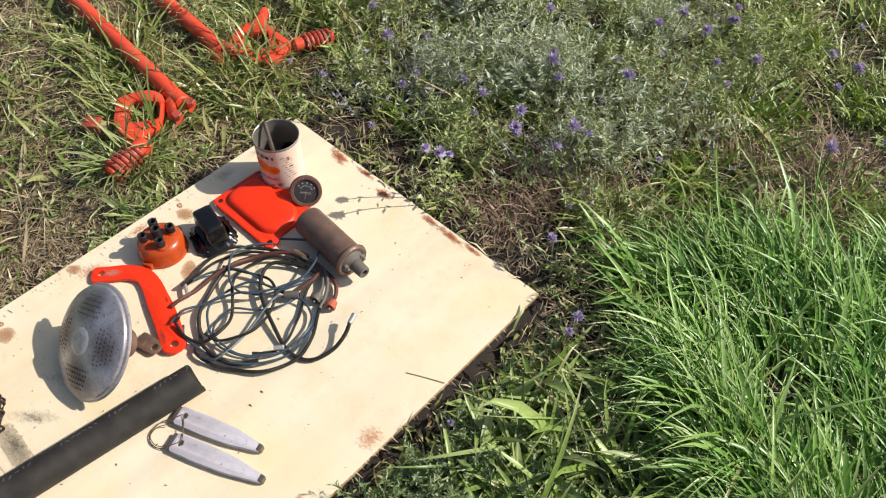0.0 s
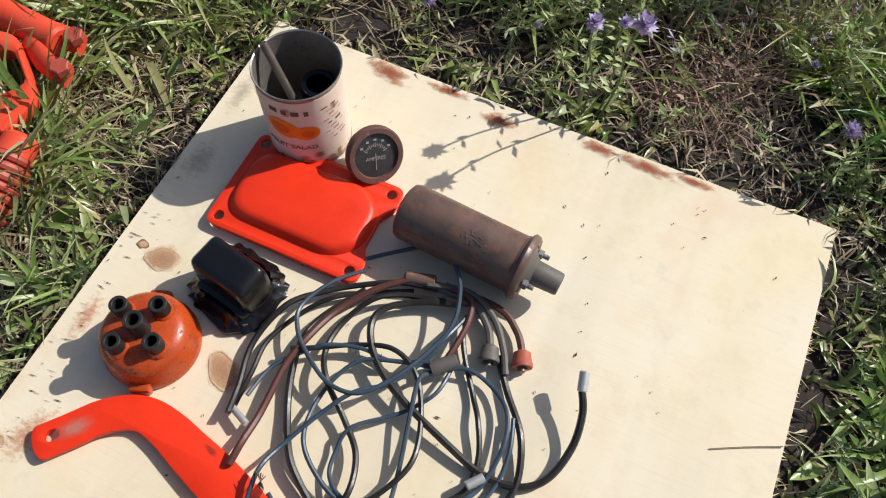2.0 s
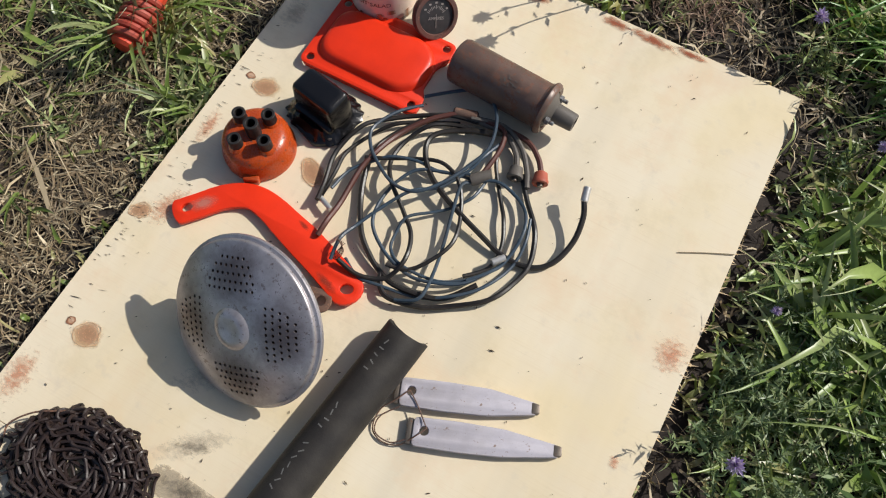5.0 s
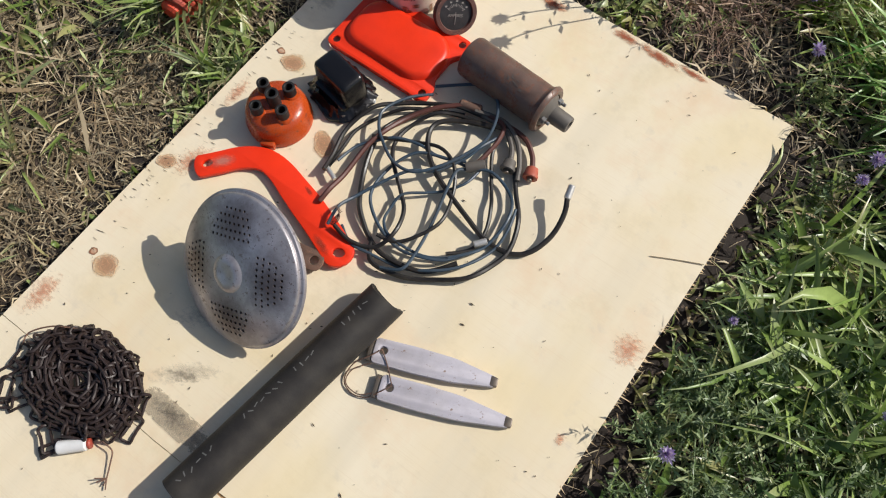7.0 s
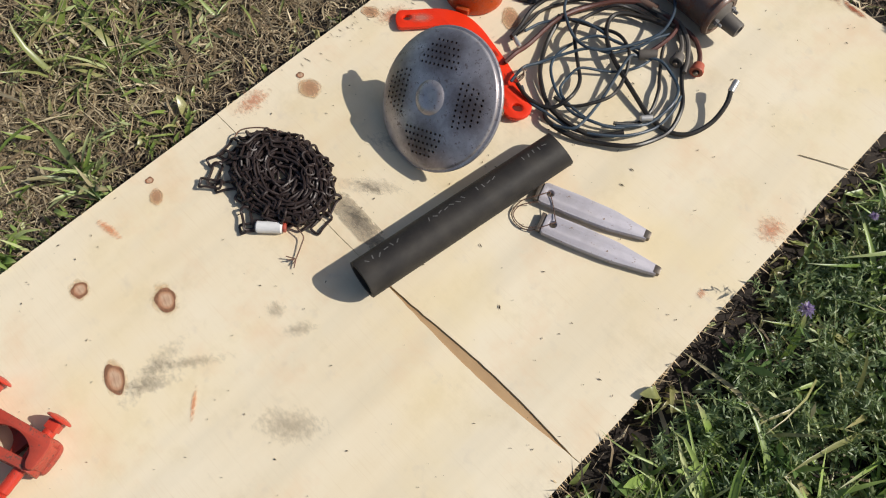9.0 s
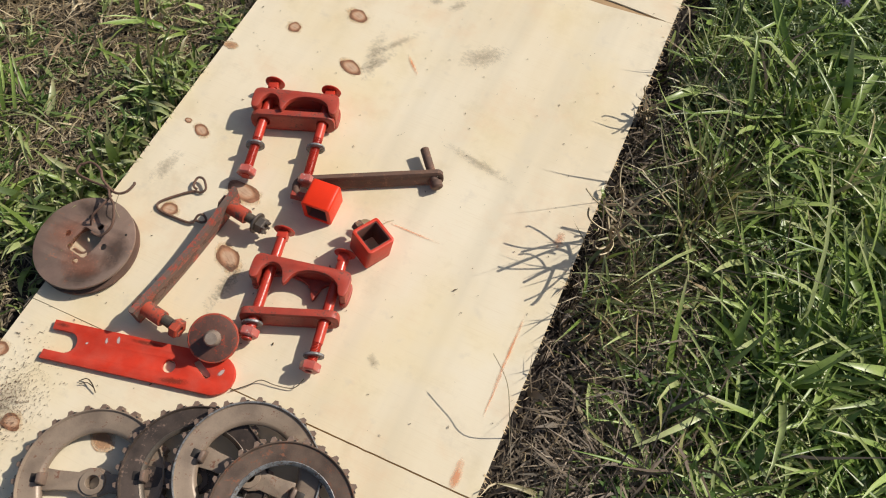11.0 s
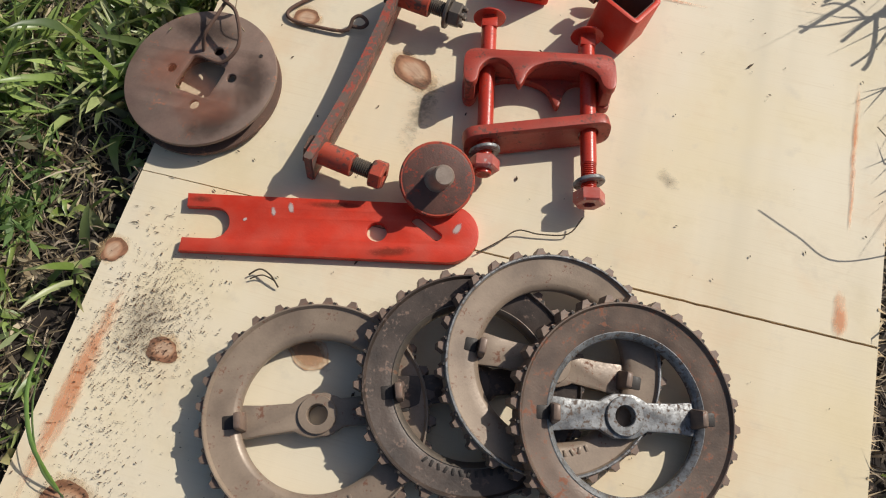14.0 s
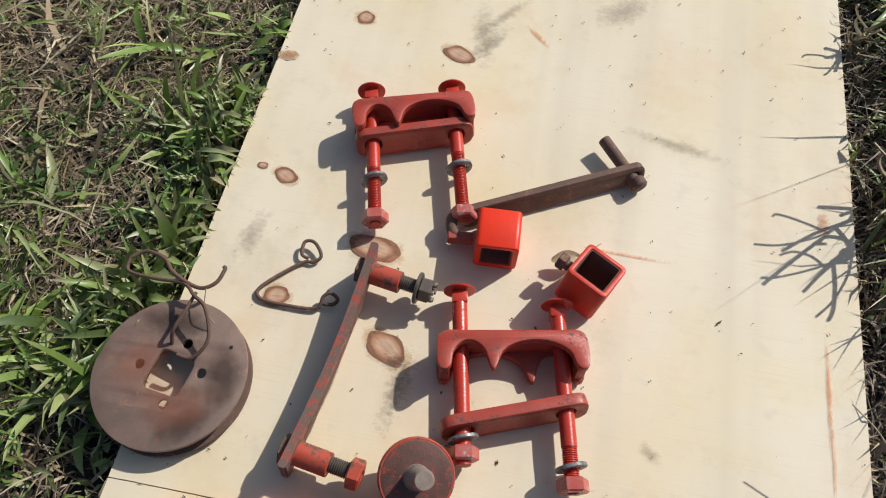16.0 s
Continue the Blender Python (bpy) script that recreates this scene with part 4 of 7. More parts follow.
blades("edge_straw", STRAW_DARK, "dead brown grass matted beside the sheet", 21000, 39, (.308, .56, -2.1, -.75),
       lambda x, y: np.exp(-((x - .39) / .09) ** 2) * (.25 + .75 * patchy(x, y, 14, 8)), lambda x, y: .095 + 0 * x, .0022, .85, .7, 0.0, "dry grass", vary=.4)
blades("edge_litter", STRAW, "short broken straw littering the sheet's side", 9000, 47, (-.43, -.307, -1.2, .02),
       lambda x, y: .35 + .65 * patchy(x, y, 19, 14), lambda x, y: .040 + 0 * x, .0015, 1.35, .3, .05, "dry grass", over=.003)
blades("dark_thatch", STRAW_DARK, "dark rotting thatch under the grass", 70000, 48, (-1.1, 1.1, -2.3, -.9),
       lambda x, y: .55 + .45 * patchy(x, y, 10, 15), lambda x, y: .045 + 0 * x, .0018, 1.3, .35, .08, "dry grass", over=.003)
blades("dead_weeds", DEAD_WEED, "reddish dead weeds among the flowers", 9500, 57, (.08, .60, .04, .70),
       lambda x, y: soft_step(patchy(x, y, 12, 24), .35, .7) * (1 - lush_field(x, y)), lambda x, y: .075 + 0 * x, .0016, .7, .7, 0.0, "dry grass", vary=.4)
blades("bare_stalks", STRAW, "thin dry stalks standing beside the sheet", 60, 26, (.308, .335, -1.40, -.45),
       lambda x, y: .8 + 0 * x, lambda x, y: .10 + 0 * x, .0016, .25, .5, 0.0, "dry grass", over=.03)
blades("stalk_clump", STRAW, "upright clump of dead stalks", 2200, 27, (.318, .46, -1.34, -1.0),
       lambda x, y: np.exp(-((x - .36) / .035) ** 2 - ((y + 1.22) / .06) ** 2) * .5 + np.exp(-((x - .43) / .03) ** 2 - ((y + 1.05) / .07) ** 2) * .5,
       lambda x, y: .14 + 0 * x, .0018, .35, .35, 0.0, "dry grass", over=.03)
blades("green_clump", GRASS_BROAD, "upright green blades among dead stalks", 2800, 36, (.318, .50, -1.40, -.92),
       lambda x, y: np.exp(-((x - .37) / .04) ** 2 - ((y + 1.22) / .07) ** 2) * .5 + np.exp(-((x - .44) / .03) ** 2 - ((y + 1.02) / .08) ** 2) * .5,
       lambda x, y: .14 + 0 * x, .0038, .4, .8, over=.02, fold=True)
blades("fan_blades", GRASS_COOL, "broad pale green blades lying in layered fans", 7600, 56, (.43, 1.15, -1.60, -.55),
       lambda x, y: thin_places(x, y) * soft_step(patchy(x, y, 17, 23), .38, .80) * soft_step(x, .45, .56), lambda x, y: .095 + 0 * x, .0068, .95, .75, swing=lambda x, y: 2.9 + 0 * x, spread=1.2, fold=True, vary=.35)
blades("long_blades", GRASS_COOL, "long cool green blades arching over the grass", 9500, 28, (.42, 1.3, -2.2, -.55),
       lambda x, y: thin_places(x, y) * (.06 + .94 * patchy(x, y, 14, 9) ** 1.6), lambda x, y: .095 + 0 * x, .0054, .85, .95, fold=True, vary=.4)


def dry_twig(x, y, yaw, tall):
    """A dead weed with a few bare side branches."""
    ob = thing("dry_twig", "dead branching weed stem beside the sheet", "twig", pose(x, y, -.022, 0, 0, yaw))
    rng = np.random.RandomState(int(abs(x * 1000 + y * 100)))
    stem = curve_points([(0, 0, 0), (.006, 0, tall * .4), (-.004, .006, tall * .75), (-.012, .004, tall)], 5)
    part("stem", sweep(stem, .0018, 6), STRAW, ob)
    for k in range(9):
        a, h, ln = k * 2.4 + rng.uniform(-.4, .4), tall * (.30 + .60 * k / 9), tall * rng.uniform(.28, .5)
        p = Vector((.002, .002, h))
        way = Vector((math.cos(a) * .8, math.sin(a) * .8, .55))
        bend = Vector((rng.normal(0, .14), rng.normal(0, .14), .14)) * ln
        part("branch", sweep(curve_points([p, p + way * ln * .5 - bend * .4, p + way * ln * .9, p + way * ln + bend], 4), .0012 + .0007 * (k % 2), 5), STRAW, ob)
    return ob


dry_twig(.334, -1.128, 0, .125)
dry_twig(.338, -1.165, 70, .112)
dry_twig(.322, -.925, 140, .06)
blades("far_grass", GRASS_MIXED, "rough meadow stretching away", 130000, 46, (-10, 10, -11, 10),
       lambda x, y: (1 - inside(WIDE, x, y, .6)) * (.45 + .55 * patchy(x, y, 3, 41)), lambda x, y: .15 + 0 * x, .016, .7, .8)
blades("outer_grass", GRASS_MIXED, "meadow grass farther off", 90000, 24, WIDE,
       lambda x, y: (1 - inside(NEAR, x, y)) * (.40 + .60 * patchy(x, y, 5, 42)), lambda x, y: .10 + 0 * x, .007, .55, .8)
blades("outer_straw", STRAW, "dry straw in the meadow farther off", 70000, 60, WIDE,
       lambda x, y: (1 - inside(NEAR, x, y)) * (1 - .8 * patchy(x, y, 5, 42)), lambda x, y: .11 + 0 * x, .004, 1.25, .22, .12, "dry grass", vary=.45)


def weeds(name, material, label, count, seed, where, height, leaf, leaves, upright):
    """Stems set with small pointed leaflets."""
    rng = np.random.RandomState(seed)
    verts, index = [], []
    for _ in range(count):
        x, y = where(rng)
        if abs(x) < HALF + .05 and y < .03 or rng.uniform() < 1.3 * float(bare_field(np.array([x]), np.array([y]))[0]):
            continue
        z = float(ground_height(np.array([x]), np.array([y]))[0])
        for _ in range(rng.randint(2, 5)):
            yaw, tilt, tall = rng.uniform(0, 6.28), abs(rng.normal(upright, .3)), height * rng.lognormal(0, .3)
            way = np.array([np.sin(tilt) * np.cos(yaw), np.sin(tilt) * np.sin(yaw), np.cos(tilt)])
            base = np.array([x, y, z])
            w = np.cross(way, [0, 0, 1.0]) * .0009 / max(np.sin(tilt), .1)
            k = len(verts)
            verts += [base - w, base + w, base + way * tall]
            index += [k, k + 1, k + 2]
            for _ in range(leaves):
                s = rng.uniform(.15, 1.0)
                at = base + way * tall * s
                a, up, size = rng.uniform(0, 6.28), rng.uniform(-.2, .9), leaf * rng.lognormal(0, .3)
                d = np.array([np.cos(a) * np.cos(up), np.sin(a) * np.cos(up), np.sin(up)]) * size
                side = np.cross(d, rng.normal(0, 1, 3))
                side *= size * .11 / max(np.linalg.norm(side), 1e-6)
                k = len(verts)
                verts += [at, at + d * .5 + side, at + d, at + d * .5 - side]
                index += [k, k + 1, k + 2, k, k + 2, k + 3]
    verts = np.array(verts)
    on = ~off_sheet(verts[:, 0], verts[:, 1], 0.0)
    verts[:, 2] = np.where(on, np.maximum(verts[:, 2], .004), verts[:, 2])
    return tagged(raw_mesh(name, verts, index, material), label, "weeds", kind="stuff")


def clumps(count, seed, area, size):
    """Draws places gathered in uneven clumps."""
    pick = np.random.RandomState(seed)
    hearts = [(pick.uniform(area[0], area[1]), pick.uniform(area[2], area[3]), size * pick.lognormal(0, .35)) for _ in range(count)]
    def draw(r):
        x, y, s = hearts[r.randint(len(hearts))]
        return r.normal(x, s), max(r.normal(y, s), area[2])
    return draw


weeds("flowering_weeds", WEED, "fine-leaved grey-green flowering weeds", 760, 31, clumps(34, 61, (-.7, .34, .06, 1.25), .042), .085, .012, 30, .7)
weeds("silvery_weeds", WEED_SILVER, "bushy silvery grey-green weeds in bud", 360, 54, clumps(14, 62, (-.30, .22, .28, .80), .038), .110, .012, 32, .55)
weeds("faded_blooms", PETAL_PALE, "faded pale lilac blooms among the weeds", 150, 64, clumps(26, 65, (-.45, .34, .10, 1.15), .035), .095, .009, 9, .6)
weeds("low_weeds", WEED, "low grey-green weeds among dry grass", 480, 32, lambda r: (r.uniform(-1.3, 1.1), r.uniform(-2.2, .6)), .05, .014, 12, .9)
weeds("broad_weeds", WEED_DARK, "dark broad-leaved weeds in the grass", 460, 33, lambda r: (r.uniform(.37, .95), r.uniform(-2.2, -.15)), .05, .022, 12, .9)

weeds("fern_weeds", WEED_FERN, "dark fine-leaved weeds in a shady strip", 560, 44, clumps(60, 63, (.335, .80, -.85, -.16), .035), .046, .0085, 56, .8)
weeds("edge_weeds", WEED, "leafy weeds standing at the sheet's far edge", 7, 37, lambda r: (r.uniform(-.02, .22), r.uniform(.035, .10)), .085, .010, 12, .35)
weeds("shady_weeds", WEED_DARK, "dark broad-leaved weeds beside the sheet", 190, 38, lambda r: (r.uniform(-.85, -.34), r.uniform(-2.1, -1.15)), .032, .016, 8, .9)


def wildflower():
    ob = thing("wildflower", "small violet wildflower on a thin green stem", "flower", pose(0, 0, 0), "violet wildflowers in the meadow")
    part("stem", sweep(curve_points([(0, 0, 0), (.004, .002, .03), (.002, .006, .065)], 4), .0008, 5), STEM, ob)
    bm = bmesh.new()
    rng = np.random.RandomState(41)
    for k in range(46):
        a, up = k * 2.4, -.35 + 1.75 * (k / 46)
        d = Vector((math.cos(a) * math.cos(up), math.sin(a) * math.cos(up), math.sin(up))) * rng.uniform(.005, .0095)
        s = d.cross(Vector((.1, 0, 1))).normalized() * .0013
        c = Vector((.002, .006, .064))
        mid = c + d * .6 + Vector((0, 0, .0012))
        v = [bm.verts.new(p) for p in (c, mid + s, c + d, mid - s)]
        bm.faces.new(v)
    part("bloom", bm, PETAL, ob, "violet bloom")
    return ob


FLOWER = wildflower()
rng = np.random.RandomState(43)
spots = [(.167, .201), (.2, .278), (.071, .25), (-.051, .104), (-.149, .051), (.233, .164), (.286, .059), (.384, -.035), (.393, -.03), (.375, -.263), (.544, -.267),
         (.385, -.477), (.025, .343), (.03, .30), (-.208, .225), (-.27, .208), (-.134, .246), (.056, .548), (.386, .789), (-.287, .451), (.157, .862), (-.391, .316), (-.412, .09), (.071, .232)]
spots += [(rng.normal(-.05, .28), rng.uniform(.12, 1.0)) for _ in range(20)] + [(rng.normal(.12, .2), rng.uniform(.45, 1.2)) for _ in range(34)] + [(rng.uniform(.36, .8), rng.uniform(-.7, -.1)) for _ in range(5)]
FLOWER.matrix_world = pose(.12, .42, -.03)
for x, y in spots:
    s = rng.uniform(1.0, 2.1) * (.7 if y < .2 else 1)
    if lush_field(x, y) > .3:
        continue
    z = float(ground_height(np.array([x]), np.array([y]))[0])
    m = pose(x, y, z, rng.normal(0, 12), rng.normal(0, 12), rng.uniform(0, 360)) @ Matrix.Scale(s, 4)
    copy_thing(FLOWER, m)


def tall_wildflower(base, tip, size):
    """A taller flower on a leafy stem, leaning out over the sheet."""
    ob = thing("wildflower", "tall violet wildflower on a leafy stem leaning over the sheet", "flower", pose(*base), "violet wildflowers in the meadow")
    rise = Vector(tip) - Vector(base)
    mids = [Vector((0, 0, 0)), rise * .35 + Vector((.004, .006, .010)), rise * .7 + Vector((-.003, .004, .008)), rise]
    stem = curve_points(mids, 6)
    part("stem", sweep(stem, .0011, 6), STEM, ob)
    pick = np.random.RandomState(int(size * 1000))
    bm = bmesh.new()
    for k in range(46):
        a, up = k * 2.4, -.5 + 1.9 * (k / 46)
        d = Vector((math.cos(a) * math.cos(up), math.sin(a) * math.cos(up), math.sin(up))) * size * pick.uniform(.7, 1.1)
        s = d.cross(Vector((.1, 0, 1))).normalized() * size * .2
        bm.faces.new([bm.verts.new(p) for p in (rise, rise + d * .6 + s, rise + d, rise + d * .6 - s)])
    part("bloom", bm, PETAL, ob, "violet bloom")
    for k in range(9):
        p = stem[int((.22 + .66 * k / 9) * (len(stem) - 1))]
        a, ln = k * 2.2 + size * 90, pick.uniform(.010, .019)
        d = Vector((math.cos(a), math.sin(a), .45)) * ln
        s = d.cross(Vector((0, 0, 1))).normalized() * ln * .2
        leaf_bm = bmesh.new()
        leaf_bm.faces.new([leaf_bm.verts.new(q) for q in (p, p + d * .5 + s + Vector((0, 0, .001)), p + d, p + d * .5 - s)])
        part("leaf", leaf_bm, WEED, ob)
    return ob


tall_wildflower((.052, .040, -.030), (.067, .015, .150), .0125)
tall_wildflower((.036, .036, -.030), (.025, .024, .125), .0105)
tall_wildflower((.050, .046, -.030), (.048, .062, .100), .0080)
stone = thing("pale_stone", "small pale stone lying on bare soil", "stone", pose(.498, .616, -.025))
bm = bmesh.new()
bmesh.ops.create_icosphere(bm, subdivisions=2, radius=.014)
for v in bm.verts:
    v.co *= 1 + .18 * noise.noise(v.co * 90)
    v.co.z *= .5
part("stone_body", bm, PALE_STONE, stone)


# ---- things near the sheet's far end ----
def scuff(parent, x, y, rx, ry, turn, z, material):
    """A patch of rubbed paint lying on a flat face."""
    bm = bmesh.new()
    bm.faces.new([bm.verts.new((rx * math.cos(k * math.tau / 24), ry * math.sin(k * math.tau / 24), 0)) for k in range(24)])
    return part("paint_scuff", bm, material, parent, "rubbed patch of paint", at=pose(x, y, z, 0, 0, turn))


def wrap(bm, radius, angle, height, lift=0.0003):
    """Bends flat artwork round an upright cylinder; x runs round it, y becomes height."""
    for v in bm.verts:
        a, r = angle + v.co.x / radius, radius + lift + v.co.z
        v.co = Vector((r * math.cos(a), r * math.sin(a), height + v.co.y))
    return bm


def flat_patch(outline, cuts=6):
    """A thin flat patch, cut up finely enough to be bent."""
    bm = bmesh.new()
    bm.faces.new([bm.verts.new((x, y, 0)) for x, y in outline])
    for k in range(-cuts, cuts + 1):
        bmesh.ops.bisect_plane(bm, geom=bm.verts[:] + bm.edges[:] + bm.faces[:], plane_co=(k * .004, 0, 0), plane_no=(1, 0, 0))
    return bm


def tin_can():
    r, h = .0395, .106
    ob = thing("tin_can", "open food tin with a faded fruit label, holding oily metal bits", "tin can", pose(-.2, -.116, 0))
    part("can_body", lathe((0, 0, 0), (0, 0, 1), [(.002, 0), (.002, r - .003), (0, r - .001), (.001, r + .0006), (.003, r), (h - .003, r), (h - .001, r + .0012), (h, r + .0006), (h - .001, r - .0006),
                                                  (h - .004, r - .0009), (.004, r - .0009), (.004, 0)], 64), TIN, ob, "dull tinplate wall")
    label = lathe((0, 0, 0), (0, 0, 1), [(.006, r), (.006, r + .0003), (h - .006, r + .0003), (h - .006, r)], 64)
    paper = part("paper_label", label, LABEL, ob, "faded cream and pink paper label")
    face = radians(-76)
    for name, x, y, rx, ry, turn, mat_ in (("printed_fruit", -.008, .062, .0165, .0125, -.35, FRUIT), ("printed_fruit", .013, .057, .0125, .0100, .1, FRUIT), ("printed_fruit", -.011, .062, .009, .006, -.4, FRUIT_DARK), ("printed_fruit", .014, .056, .006, .0045, 0, FRUIT_DARK)):
        part(name, wrap(flat_patch(circle2(x, 0, rx, 20, ry, turn)), r, face, y, .0007 if mat_ is FRUIT else .0010), mat_, paper)
    words = lettering("FRUIT SALAD", .0084, .00005)
    for k in range(-8, 9):
        bmesh.ops.bisect_plane(words, geom=words.verts[:] + words.edges[:] + words.faces[:], plane_co=(k * .003, 0, 0), plane_no=(1, 0, 0))
    part("label_lettering", wrap(words, r, face - .10, .035, .0008), INK, paper, "dark printed words")
    def bar(x, y, w, t, ink):
        part("print_bar", wrap(flat_patch([(x - w / 2, -t / 2), (x + w / 2, -t / 2), (x + w / 2, t / 2), (x - w / 2, t / 2)], 14), r, face, y, .0007), ink, paper)
    for k, w in enumerate((.010, .006, .009, .005)):
        bar(-.014 + .010 * k, .087 - .0006 * k, w * .8, .0062, INK)
    spread = np.random.RandomState(23)
    for row in range(9):
        for k in range(2):
            bar(.033 + .0035 * (row % 3) + k * .010, .085 - .0058 * row, spread.uniform(.004, .009), spread.choice([.0012, .0018, .0028]), FADED_INK if row % 4 else INK)
    for k in range(9):
        stain = wrap(flat_patch(circle2(spread.uniform(-.04, .055), 0, spread.uniform(.004, .010), 20, spread.uniform(.003, .008)), 14), r, face, spread.choice([.012, .094]) + spread.normal(0, .005), .0012)
        part("rust_stain", stain, RUST_RUN, paper, "brown rust stain")
    rodp = thing("thin_rod", "thin grey steel rod leaning inside the tin", "rod", pose(-.2, -.116, 0))
    part("shaft", rod((.024, -.020, .010), (-.0345, .004, .112), .0038, 14), STEEL_DARK, rodp)
    sock = thing("oily_socket", "oily black metal socket inside the tin", "socket", pose(-.194, -.104, .004))
    part("socket_body", pipe((0, 0, 0), (.004, .002, .066), .0165, .0115, 32), BLACK, sock)
    part("socket_collar", pipe((.003, .0015, .04), (.0037, .0018, .051), .0188, .0166, 32), BLACK, sock)
    grease = thing("oily_scrap", "pile of oily dark metal scraps in the tin", "scrap", pose(-.2, -.116, .004))
    for k in range(5):
        a = k * 1.3 + .5
        part("scrap_piece", box((.022, .012, .012), pose(.019 * math.cos(a), .019 * math.sin(a), .008, 20 * k, 13 * k, 50 * k), .002), RUST, grease)


tin_can()


def ammeter():
    ob = thing("ammeter", "round rusty ammeter with a black dial, lying tilted", "gauge", facing((-.1215, -.128, .029), (.82, -.54, .66), 0) @ pose(0, 0, 0, 0, 0, -18))
    r = .0285
    part("case", lathe((0, 0, -.019), (0, 0, 0), [(0, 0), (0, r - .008), (.002, r - .006), (.013, r - .005), (.013, r - .001), (.015, r), (.021, r), (.0235, r - .0015), (.0235, r - .0062), (.0205, r - .0072), (.019, r - .006), (.019, 0)], 48), RUST_RED, ob, "rusty brown bezel and case")
    dial = part("dial", lathe((0, 0, .0005), (0, 0, 1), [(0, 0), (0, r - .0058), (.0006, r - .006), (.0006, 0)], 40), DIAL, ob, "black dial face")
    part("dial_lettering", turned(lettering("AMPERES", .0050), pose(0, -.003, .0014)), DIAL_PRINT, dial, "white printed word")
    for k in range(13):
        a = radians(150 - k * 10)
        long = .0042 if k % 3 == 0 else .0025
        part("scale_tick", box((long, .0007, .0002), pose(.0115 * math.cos(a), .0115 * math.sin(a) - .001, .0014, 0, 0, math.degrees(a)), 0), DIAL_PRINT, dial)
    for k in range(5):
        a = radians(146 - k * 28)
        part("numeral_bar", box((.0028, .0020, .0002), pose(.0165 * math.cos(a), .0165 * math.sin(a) - .001, .0014), 0), DIAL_PRINT, dial)
    part("needle", box((.0006, .016, .0004), pose(0, -.006, .0018), 0), DIAL_PRINT, ob, "thin pale needle")
    for x in (-.009, .009):
        part("terminal_stud", rod((x, 0, -.025), (x, 0, -.018), .0022, 12), STEEL_DARK, ob)


ammeter()


def cover_plate():
    ob = thing("cover_plate", "bright orange-red pressed steel cover plate with four corner holes", "cover", pose(-.162, -.194, 0))
    hx, hy, m = .0682, .0437, .0105
    outline = rounded([(-hx - m, -hy - m), (hx - .014, -hy - m), (hx + m, -hy - m), (hx + m, -hy + .014), (hx + .002, -.018), (hx + .002, .018), (hx + m, hy - .014), (hx + m, hy + m), (hx - .014, hy + m), (-hx - m, hy + m)], .010, 6)
    holes = [circle2(x, y, .0048) for x in (-hx, hx) for y in (-hy, hy)]
    part("flange", cut_plate(outline, holes, .0035, .001, pose(0, 0, .008)), RED, ob)
    bm, rings = bmesh.new(), []
    for inset, z in ((0, .0085), (.0010, .0105), (.0032, .0150), (.0060, .0175), (.010, .0186), (.026, .0190)):
        base = [(-hx - .001 + inset, -hy + .004 + inset), (hx - .022 - inset * .6, -hy + .003 + inset), (hx + .001 - inset, -hy + .024), (hx + .001 - inset, hy - .024), (hx - .022 - inset * .6, hy - .003 - inset), (-hx - .001 + inset, hy - .004 - inset)]
        rings.append([bm.verts.new((x, y, z)) for x, y in rounded(base, .026, 8)])
    for a, b in zip(rings, rings[1:]):
        for i in range(len(a)):
            j = (i + 1) % len(a)
            bm.faces.new((a[i], a[j], b[j], b[i]))
    bm.faces.new(rings[-1])
    part("raised_panel", bm, RED, ob, "raised smooth panel", 60)
    skirt = bmesh.new()
    for loops in (outline,):
        low = [skirt.verts.new((x * .985, y * .985, .001)) for x, y in loops]
        top = [skirt.verts.new((x * .985, y * .985, .0075)) for x, y in loops]
        for i in range(len(low)):
            j = (i + 1) % len(low)
            skirt.faces.new((low[i], low[j], top[j], top[i]))
    part("folded_rim", skirt, RED, ob)


cover_plate()


